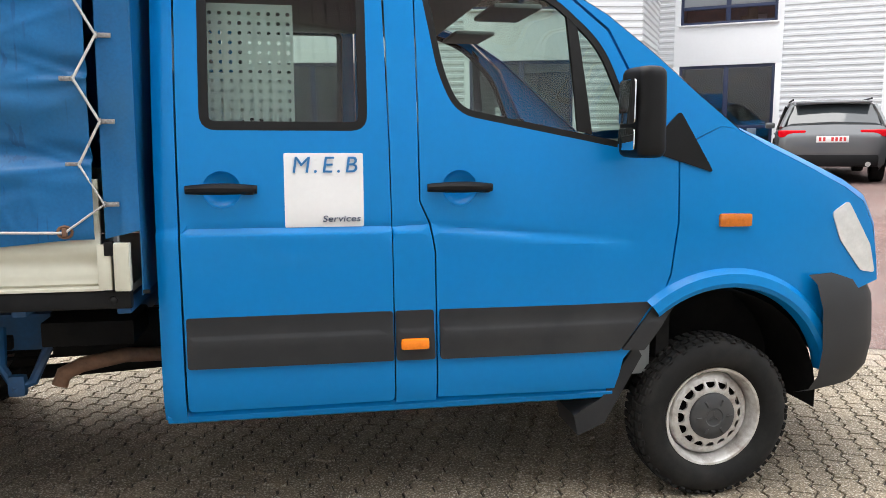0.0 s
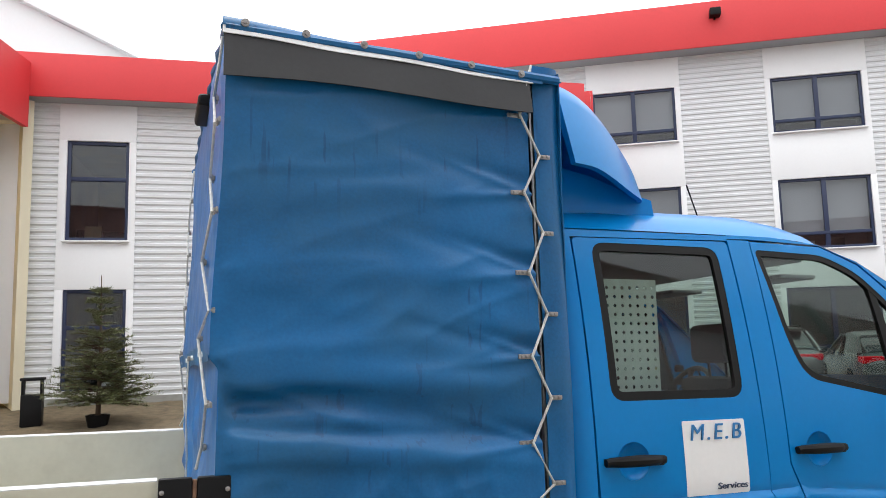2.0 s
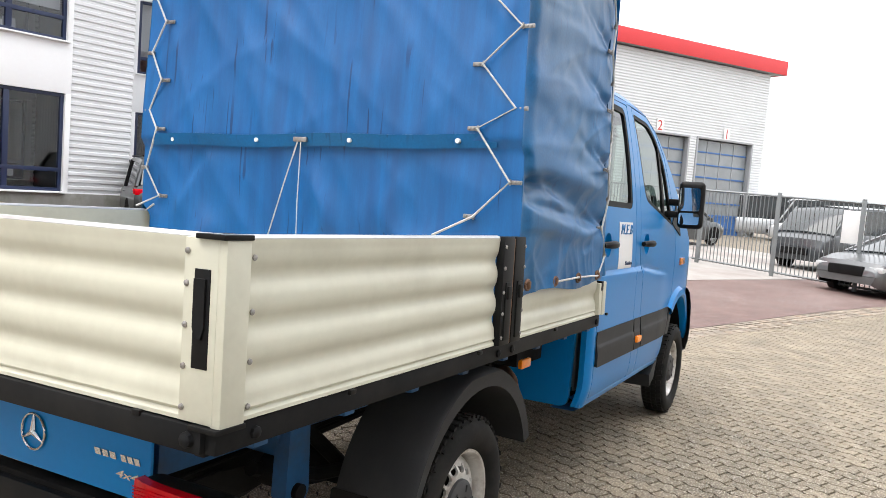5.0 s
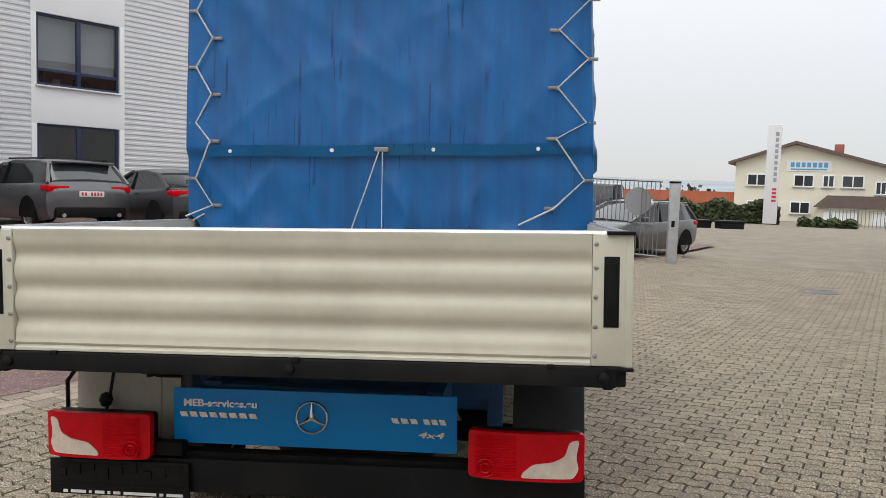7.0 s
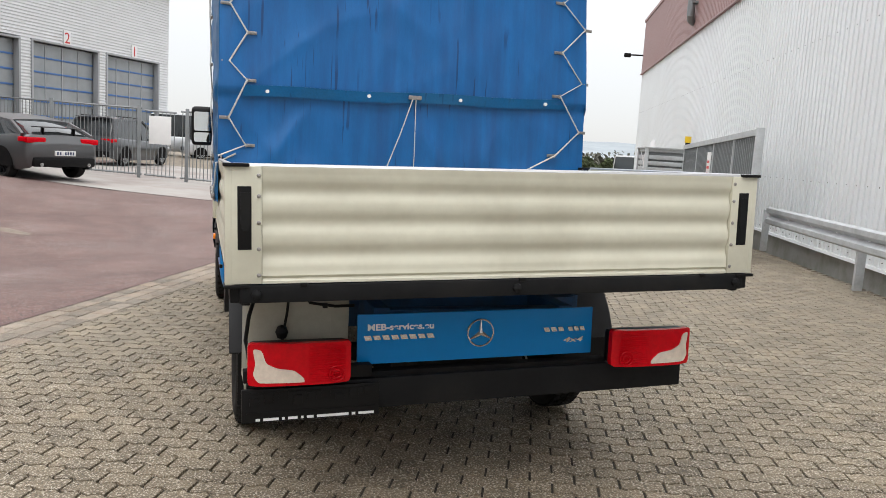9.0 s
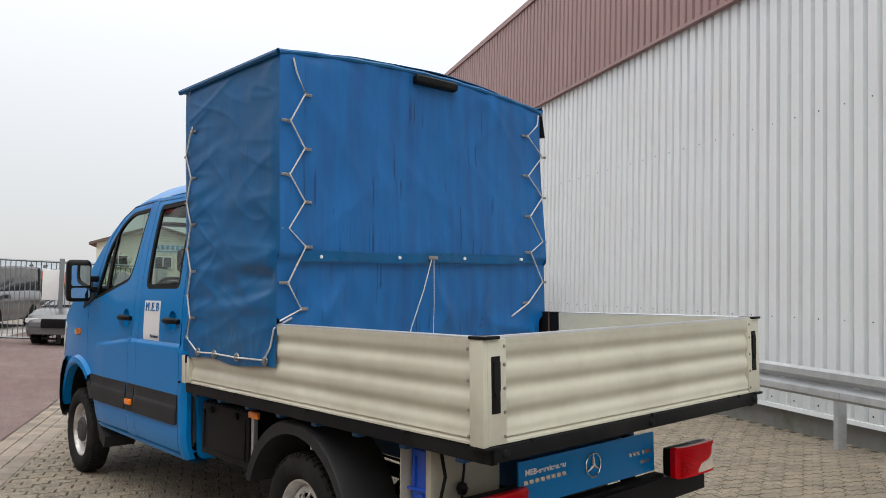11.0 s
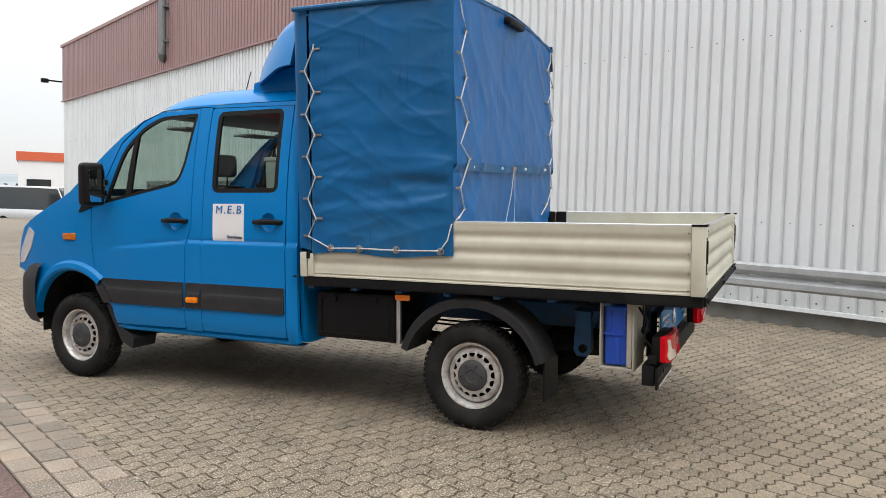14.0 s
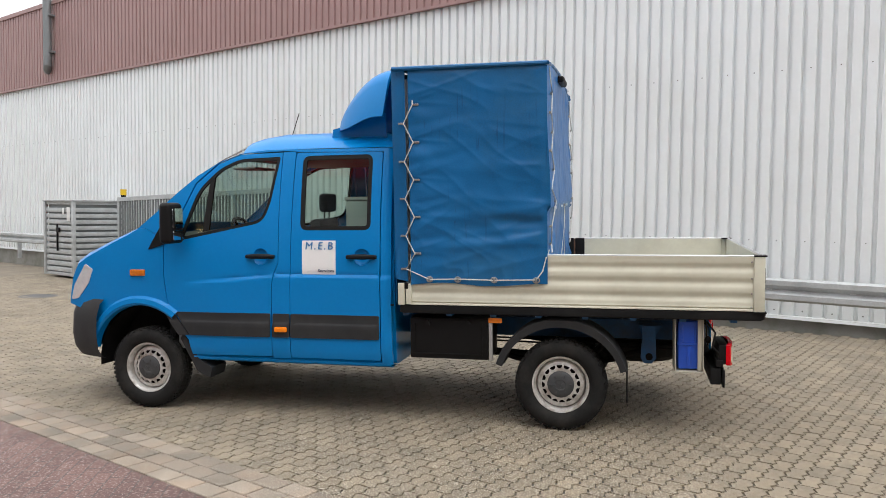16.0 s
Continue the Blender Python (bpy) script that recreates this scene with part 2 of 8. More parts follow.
YELLOW = mat("yellow lamp", (0.75, 0.5, 0.02), 0.4, 0, 0.05)
PLASTER = mat("cream house plaster", (0.72, 0.69, 0.57), 0.85, 0, 0.05, 0.6, 0.001, 30)
TILE = mat("brown roof tiles", (0.13, 0.095, 0.08), 0.8, 0, 0.15, 1.5)
BRICKR = mat("red brick", (0.30, 0.10, 0.07), 0.85, 0, 0.15, 3)
BLUEDOOR = mat("blue door rail", (0.05, 0.14, 0.36), 0.45, 0, 0.05)
DOORGL = mat("door glazing", (0.26, 0.28, 0.29), 0.2, 0, 0.15, 1.2, spec=0.8)
NEEDLE = mat("spruce needles", (0.15, 0.17, 0.075), 0.7, 0, 0.4, 8, per_island=0.45)
HEDGE = mat("hedge leaves", (0.045, 0.06, 0.022), 0.8, 0, 0.4, 2, per_island=0.4)
TWIG = mat("bare brown twigs", (0.10, 0.075, 0.055), 0.9, 0, 0.3, 4)
BARK = mat("bark", (0.09, 0.06, 0.04), 0.9, 0, 0.3, 12, 0.004, 60)
# distance haze is put into the pale grey of hill and field
HILL = mat("wooded hill with painted haze", (0.30, 0.33, 0.35), 1.0, 0, 0.14, 0.02, 0, 0.2, spec=0.0)
FIELD = mat("winter field with painted haze", (0.33, 0.345, 0.31), 1.0, 0, 0.12, 0.01, 0, 0.1, spec=0.0)
CARGREY = mat("grey car paint", (0.13, 0.135, 0.14), 0.3, 0.5, 0.05, 3, coat=0.6)
CARDARK = mat("dark grey car paint", (0.055, 0.06, 0.065), 0.3, 0.5, 0.05, 3, coat=0.6)
CARMATT = mat("anthracite car paint", (0.09, 0.092, 0.095), 0.35, 0.4, 0.05, 3, coat=0.4)
CARWHITE = mat("silver white car paint", (0.55, 0.56, 0.57), 0.3, 0.3, 0.05, 3, coat=0.6)
CARGLASS = mat("dark car glass", (0.03, 0.035, 0.038), 0.06, 0, 0.1, 2, spec=0.8)
STONE = mat("grey beige paving stone", (0.176, 0.141, 0.094), 0.8, 0, 0.45, 3.2, 0.004, 170, (0.235, 0.195, 0.137), 0.55, 1.1, per_island=0.13)
STONEO = mat("grey beige paving stone by itself", (0.176, 0.141, 0.094), 0.8, 0, 0.45, 3.2, 0.004, 170, (0.235, 0.195, 0.137), 0.55, 1.1, per_object=0.13)
SLAB = mat("border slab", (0.200, 0.165, 0.128), 0.82, 0, 0.40, 3.5, 0.003, 150, (0.27, 0.175, 0.11), 0.7, 1.8, per_object=0.3)
JOINT = mat("sandy joint bed", (0.036, 0.031, 0.024), 0.95, 0, 0.3, 9, 0.004, 60, (0.12, 0.108, 0.085), 0.45, 0.8)


def brick_ground(name, c1, c2, mortar, size, turn, specks=0.0, bump=0.004, rough=0.8):
    m = mat(name, c1, rough, 0, 0.22, 1.2, bump, 90)
    nt = m.node_tree
    N, L = nt.nodes, nt.links
    b = N["Principled BSDF"]
    src = b.inputs["Base Color"].links[0].from_socket
    tc = N.new("ShaderNodeTexCoord")
    mp = N.new("ShaderNodeMapping")
    mp.inputs["Rotation"].default_value = (0, 0, radians(turn))
    L.new(tc.outputs["Object"], mp.inputs["Vector"])
    br = N.new("ShaderNodeTexBrick")
    br.inputs["Scale"].default_value = 1.0
    br.inputs["Brick Width"].default_value, br.inputs["Row Height"].default_value = size
    br.inputs["Mortar Size"].default_value, br.inputs["Mortar Smooth"].default_value = 0.006, 0.3
    br.inputs["Color1"].default_value, br.inputs["Color2"].default_value, br.inputs["Mortar"].default_value = (1, 1, 1, 1), (*[x / y for x, y in zip(c2, c1)], 1), (*[x / y for x, y in zip(mortar, c1)], 1)
    L.new(mp.outputs[0], br.inputs["Vector"])
    mul = N.new("ShaderNodeMix")
    mul.data_type, mul.blend_type = 'RGBA', 'MULTIPLY'
    mul.inputs[0].default_value = 1
    L.new(src, mul.inputs[6])
    L.new(br.outputs["Color"], mul.inputs[7])
    out = mul.outputs[2]
    if specks:
        vo = N.new("ShaderNodeTexVoronoi")
        vo.inputs["Scale"].default_value = 55
        L.new(tc.outputs["Object"], vo.inputs["Vector"])
        big = N.new("ShaderNodeTexNoise")
        big.inputs["Scale"].default_value, big.inputs["Detail"].default_value = 0.45, 6
        L.new(tc.outputs["Object"], big.inputs["Vector"])
        th = N.new("ShaderNodeMapRange")
        th.inputs[1].default_value, th.inputs[2].default_value, th.inputs[3].default_value, th.inputs[4].default_value = 0.40, 0.72, 0.12, 0.42
        L.new(big.outputs[0], th.inputs[0])
        lt = N.new("ShaderNodeMath")
        lt.operation = 'LESS_THAN'
        L.new(vo.outputs["Distance"], lt.inputs[0])
        L.new(th.outputs[0], lt.inputs[1])
        am = N.new("ShaderNodeMath")
        am.operation = 'MULTIPLY'
        am.inputs[1].default_value = specks
        L.new(lt.outputs[0], am.inputs[0])
        mx = N.new("ShaderNodeMix")
        mx.data_type = 'RGBA'
        mx.inputs[7].default_value = (0.5, 0.47, 0.45, 1)
        L.new(am.outputs[0], mx.inputs[0])
        L.new(out, mx.inputs[6])
        out = mx.outputs[2]
    L.new(out, b.inputs["Base Color"])
    return m


REDPAVE = brick_ground("salt-specked red brick paving", (0.152, 0.088, 0.076), (0.112, 0.064, 0.056), (0.08, 0.06, 0.054), (0.21, 0.105), 24 + 45, 0.55)
FARPAVE = brick_ground("grey beige far paving", (0.215, 0.180, 0.135), (0.18, 0.15, 0.113), (0.085, 0.072, 0.056), (0.20, 0.112), -66, 0.25)
GLASSD2 = glass_mat("entrance glass", (0.78, 0.80, 0.80), 0.0, 1.6)
LAMPGLOW = mat("glowing lamp", (1.0, 0.75, 0.35), 0.5)
LAMPGLOW.node_tree.nodes["Principled BSDF"].inputs["Emission Color"].default_value = (1.0, 0.68, 0.25, 1)
LAMPGLOW.node_tree.nodes["Principled BSDF"].inputs["Emission Strength"].default_value = 8.0
# tree colour greyed to stand in for distance haze
FARTREE = mat("far trees with painted haze", (0.10, 0.10, 0.085), 1.0, 0, 0.3, 0.1, per_island=0.3, spec=0.0)


def speckle(m, scale, pale, amount, lo=0.56, hi=0.70):
    """Scatters small pale and dark grains over a material."""
    N, L = m.node_tree.nodes, m.node_tree.links
    b = N["Principled BSDF"]
    src = b.inputs["Base Color"].links[0].from_socket
    tc = N.new("ShaderNodeTexCoord")
    nz = N.new("ShaderNodeTexNoise")
    nz.inputs["Scale"].default_value, nz.inputs["Detail"].default_value, nz.inputs["Roughness"].default_value = scale, 2, 0.6
    L.new(tc.outputs["Object"], nz.inputs["Vector"])
    for a, c, col, k in ((lo, hi, pale, amount), (1 - lo, 1 - hi, tuple(x * 0.12 for x in pale), amount * 0.9)):
        mr = N.new("ShaderNodeMapRange")
        mr.inputs[1].default_value, mr.inputs[2].default_value, mr.inputs[4].default_value = a, c, k
        L.new(nz.outputs[0], mr.inputs[0])
        mx = N.new("ShaderNodeMix")
        mx.data_type = 'RGBA'
        mx.inputs[7].default_value = (*pale, 1) if col is pale else (*col, 1)
        L.new(mr.outputs[0], mx.inputs[0])
        L.new(src, mx.inputs[6])
        src = mx.outputs[2]
    L.new(src, b.inputs["Base Color"])


for m_ in (STONE, STONEO, SLAB):
    speckle(m_, 100, (0.56, 0.51, 0.43), 0.85, 0.535, 0.66)
speckle(REDPAVE, 60, (0.42, 0.36, 0.33), 0.6)

# ---- building tools ----
from mathutils.geometry import delaunay_2d_cdt


def mesh_of(name, bm, materials, smooth=None):
    me = bpy.data.meshes.new(name)
    bm.to_mesh(me)
    bm.free()
    for m in (materials if isinstance(materials, (list, tuple)) else [materials]):
        me.materials.append(m)
    if smooth:
        me.shade_smooth()
        me.set_sharp_from_angle(angle=radians(smooth))
    return me


def part(name, bm, material, parent, label="", smooth=35):
    """Links a bmesh as one mesh object under a thing or a part."""
    ob = new(name, mesh_of(name, bm, material, smooth))
    ob.parent = parent
    if label:
        tagged(ob, label)
    return ob


def thing(name, label, category, m=None, group="", kind=""):
    ob = new(name)
    ob.empty_display_size = 0.2
    ob.matrix_world = m or Matrix()
    return tagged(ob, label, category, group, kind)


def single(name, bm, material, label, category, m=None, group="", kind="", smooth=35):
    ob = new(name, mesh_of(name, bm, material, smooth))
    ob.matrix_world = m or Matrix()
    return tagged(ob, label, category, group, kind)


def box(bm, c, s, bevel=0.0, m=None, segs=2, mi=0):
    t = bmesh.new()
    bmesh.ops.create_cube(t, size=1.0)
    for v in t.verts:
        v.co = Vector((v.co.x * s[0], v.co.y * s[1], v.co.z * s[2]))
    if bevel:
        bmesh.ops.bevel(t, geom=t.edges[:], offset=min(bevel, min(s) * 0.45), segments=segs, profile=0.6, affect='EDGES')
    mm = (m or Matrix()) @ Matrix.Translation(c)
    join(bm, t, mm, mi)
    return bm


def join(bm, t, m=None, mi=0):
    """Adds the bmesh t to bm, moved by m, and frees it."""
    idx = {}
    for v in t.verts:
        idx[v] = bm.verts.new(m @ v.co if m else v.co)
    for f in t.faces:
        try:
            nf = bm.faces.new([idx[v] for v in f.verts])
            nf.material_index = mi if mi else f.material_index
        except ValueError:
            pass
    t.free()


def frame_of(p0, p1):
    d = (Vector(p1) - Vector(p0)).normalized()
    return d.to_track_quat('Z', 'Y').to_matrix()


def rod(bm, p0, p1, r, seg=8, r1=None, caps=True):
    p0, p1 = Vector(p0), Vector(p1)
    q = frame_of(p0, p1)
    rings = []
    for p, rr in ((p0, r), (p1, r if r1 is None else r1)):
        rings.append([bm.verts.new(p + q @ Vector((rr * math.cos(a), rr * math.sin(a), 0))) for a in [2 * math.pi * i / seg for i in range(seg)]])
    for i in range(seg):
        bm.faces.new((rings[0][i], rings[0][(i + 1) % seg], rings[1][(i + 1) % seg], rings[1][i]))
    if caps:
        bm.faces.new(rings[0][::-1])
        bm.faces.new(rings[1])
    return bm


def tube(bm, pts, r, seg=6, closed=False):
    """A round tube along a polyline."""
    pts = [Vector(p) for p in pts]
    n = len(pts)
    rings = []
    up = Vector((0.13, 0.21, 0.97))
    for i, p in enumerate(pts):
        a = pts[i - 1] if (i or closed) else p
        b = pts[(i + 1) % n] if (i < n - 1 or closed) else p
        d = (b - a).normalized()
        s = d.cross(up)
        s = s.normalized() if s.length > 1e-4 else Vector((1, 0, 0))
        u = s.cross(d)
        rr = r[i] if isinstance(r, (list, tuple)) else r
        rings.append([bm.verts.new(p + rr * (math.cos(t) * s + math.sin(t) * u)) for t in [2 * math.pi * k / seg for k in range(seg)]])
    for i in range(n if closed else n - 1):
        A, B = rings[i], rings[(i + 1) % n]
        for k in range(seg):
            bm.faces.new((A[k], A[(k + 1) % seg], B[(k + 1) % seg], B[k]))
    if not closed:
        bm.faces.new(rings[0][::-1])
        bm.faces.new(rings[-1])
    return bm


def lathe(bm, profile, seg=48, m=None, closed=False):
    """Turns (radius, height) pairs round the local z axis."""
    rings = []
    for r, h in profile:
        ring = []
        for k in range(seg):
            a = 2 * math.pi * k / seg
            co = Vector((r * math.cos(a), r * math.sin(a), h))
            ring.append(bm.verts.new(m @ co if m else co))
        rings.append(ring)
    pairs = list(zip(rings, rings[1:])) + ([(rings[-1], rings[0])] if closed else [])
    for A, B in pairs:
        for k in range(seg):
            bm.faces.new((A[k], A[(k + 1) % seg], B[(k + 1) % seg], B[k]))
    return bm


def prism(bm, poly, d0, d1, axis='y', m=None, mi=0):
    """A polygon in the plane across axis, pushed from d0 to d1 along it."""
    def at(p, d):
        co = {'y': Vector((p[0], d, p[1])), 'x': Vector((d, p[0], p[1])), 'z': Vector((p[0], p[1], d))}[axis]
        return m @ co if m else co
    A = [bm.verts.new(at(p, d0)) for p in poly]
    B = [bm.verts.new(at(p, d1)) for p in poly]
    fs = [bm.faces.new(A), bm.faces.new(B[::-1])]
    for i in range(len(poly)):
        j = (i + 1) % len(poly)
        fs.append(bm.faces.new((A[j], A[i], B[i], B[j])))
    for f in fs:
        f.material_index = mi
    bmesh.ops.recalc_face_normals(bm, faces=fs)
    return bm


def inside(p, poly):
    x, y = p
    hit = False
    for (x0, y0), (x1, y1) in zip(poly, poly[1:] + poly[:1]):
        if (y0 > y) != (y1 > y) and x < (x1 - x0) * (y - y0) / (y1 - y0) + x0:
            hit = not hit
    return hit


def refine(poly, step):
    out = []
    for a, b in zip(poly, poly[1:] + poly[:1]):
        n = max(1, int(math.hypot(b[0] - a[0], b[1] - a[1]) / step))
        out += [(a[0] + (b[0] - a[0]) * i / n, a[1] + (b[1] - a[1]) * i / n) for i in range(n)]
    return out


def rounded(poly, r, n=5):
    """A polygon with its corners rounded to radius r (one radius or one for each corner)."""
    out = []
    k = len(poly)
    for i, p in enumerate(poly):
        rr = r[i] if isinstance(r, (list, tuple)) else r
        P, A, B = Vector(p), Vector(poly[i - 1]), Vector(poly[(i + 1) % k])
        a, b = (A - P), (B - P)
        t = min(rr, a.length * 0.48, b.length * 0.48)
        a, b = P + a.normalized() * t, P + b.normalized() * t
        for j in range(n + 1):
            s = j / n
            out.append(tuple((1 - s) ** 2 * a + 2 * s * (1 - s) * P + s * s * b))
    return out


def sheet(bm, poly, holes, place, step=0.05, back=0.02, extra=(), mi=0):
    """A curved panel: the polygon less its holes, in (u, v), laid by place(u, v, depth), with a rim turned inwards by back."""
    loops = [refine(poly, step)] + [refine(h, step) for h in holes]
    pts, edges = [], []
    for lp in loops:
        o = len(pts)
        pts += lp
        edges += [(o + i, o + (i + 1) % len(lp)) for i in range(len(lp))]
    us, vs = [p[0] for p in poly], [p[1] for p in poly]
    ins = []
    rows = [min(vs) + step * (i + 0.5) for i in range(int((max(vs) - min(vs)) / step) + 1)] + list(extra)
    for v in rows:
        for i in range(int((max(us) - min(us)) / step) + 1):
            p = (min(us) + step * (i + 0.5), v)
            if inside(p, poly) and not any(inside(p, h) for h in holes):
                ins.append(p)
    clear = step * 0.35
    P = np.array(pts)
    for p in ins:
        if np.min(np.hypot(P[:, 0] - p[0], P[:, 1] - p[1])) > clear:
            pts.append(p)
    res = delaunay_2d_cdt([Vector(p) for p in pts], edges, [], 0, 1e-5)
    co, fc = res[0], res[2]
    vv = {}

    def get(i, d):
        if (i, d) not in vv:
            vv[(i, d)] = bm.verts.new(place(co[i][0], co[i][1], d))
        return vv[(i, d)]
    count = {}
    keep = []
    for f in fc:
        c = sum((co[i] for i in f), Vector((0, 0))) / len(f)
        if inside(tuple(c), poly) and not any(inside(tuple(c), h) for h in holes):
            keep.append(f)
            for a, b in zip(f, list(f[1:]) + [f[0]]):
                count[(a, b)] = count.get((a, b), 0) + 1
    fs = []
    for f in keep:
        fs.append(bm.faces.new([get(i, 0.0) for i in f]))
    if back:
        for (a, b), c in count.items():
            if (b, a) not in count:
                fs.append(bm.faces.new((get(b, 0.0), get(a, 0.0), get(a, back), get(b, back))))
    for f in fs:
        f.material_index = mi
    bmesh.ops.recalc_face_normals(bm, faces=fs)
    return bm


def lettering(text, size, material, parent, m, name="lettering", label="", shear=0.0, depth=0.0006, width=None, align='LEFT', gap=1.0, bold=0.0):
    cu = bpy.data.curves.new("lettering", 'FONT')
    cu.body, cu.size, cu.shear, cu.extrude, cu.align_x, cu.space_character = text, size, shear, depth, align, gap
    cu.offset = bold
    tmp = bpy.data.objects.new("lettering", cu)
    scene.collection.objects.link(tmp)
    bpy.context.view_layer.update()
    me = bpy.data.meshes.new_from_object(tmp.evaluated_get(bpy.context.evaluated_depsgraph_get()))
    bpy.data.objects.remove(tmp)
    if width:
        xs = [v.co.x for v in me.vertices]
        k = width / (max(xs) - min(xs))
        for v in me.vertices:
            v.co.x *= k
    me.materials.clear()
    me.materials.append(material)
    me.transform(m)
    ob = new(name, me)
    ob.parent = parent
    if label:
        tagged(ob, label)
    return ob


def smoothstep(a, b, x):
    t = min(max((x - a) / (b - a), 0), 1)
    return t * t * (3 - 2 * t)

# ---- the crew cab truck: x forward, origin on the ground under the rear axle ----
truck = thing("pickup_truck", "blue crew cab truck with cream dropside bed and blue tarpaulin cover", "truck", LEVEL)
AXLE, TYRE_R = 3.665, 0.36


def crease(x, z):
    line = 1.195 - 0.075 * max(0, (x - 2.37)) / 0.85
    fade = 1 - smoothstep(2.9, 3.3, x)
    return 0.014 * fade * (1 - smoothstep(line - 0.02, line + 0.012, z)) - 0.006 * fade * math.exp(-((z - line - 0.006) / 0.012) ** 2)


def side_y(x, z):
    """Half width of the cab at a place of its side."""
    y = 0.992 + crease(x, z)
    if z < 0.62:
        y -= 0.05 * ((0.62 - z) / 0.2) ** 2
    if z > 1.2:
        d = z - 1.2
        y -= 0.012 * d + 0.118 * d * d
    if x > 3.5:
        y -= 0.085 * (x - 3.5) ** 2 + 0.06 * max(0, x - 4.2)
    return y


def on_side(s):
    return lambda u, v, d: Vector((u, s * (side_y(u, v) - d), v))


ROOF_LINE = [(1.335, 2.255), (2.0, 2.262), (2.45, 2.262), (2.70, 2.235), (2.92, 2.165), (3.12, 2.05), (3.32, 1.895), (3.52, 1.725), (3.70, 1.585)]
HOOD_LINE = [(3.82, 1.525), (4.05, 1.425), (4.25, 1.335), (4.36, 1.27)]
WIN_F = rounded([(2.335, 2.200), (2.41, 1.79), (2.48, 1.640), (3.28, 1.485), (3.10, 1.93), (2.90, 2.115), (2.72, 2.188)], [0.03, 0.15, 0.09, 0.02, 0.1, 0.08, 0.06])
WIN_R = rounded([(1.505, 2.20), (1.505, 1.572), (2.13, 1.572), (2.13, 2.20)], 0.065)


def inset(poly, d):
    """A polygon drawn in by d towards its own middle line."""
    out = []
    n = len(poly)
    area = sum(a[0] * b[1] - b[0] * a[1] for a, b in zip(poly, poly[1:] + poly[:1]))
    sg = 1 if area > 0 else -1
    for i in range(n):
        a, p, b = Vector(poly[i - 1]), Vector(poly[i]), Vector(poly[(i + 1) % n])
        e = (b - a).normalized()
        out.append(tuple(p + sg * d * Vector((-e.y, e.x))))
    return out


def arch(cx, cz, r, a0, a1, n=16, squash=1.0):
    return [(cx + r * math.cos(radians(a0 + (a1 - a0) * i / n)), cz + squash * r * math.sin(radians(a0 + (a1 - a0) * i / n))) for i in range(n + 1)]


def dish_hole(x):
    return [(x + 0.07 * math.cos(a), 1.35 + 0.07 * math.sin(a)) for a in [2 * math.pi * i / 24 for i in range(24)]]


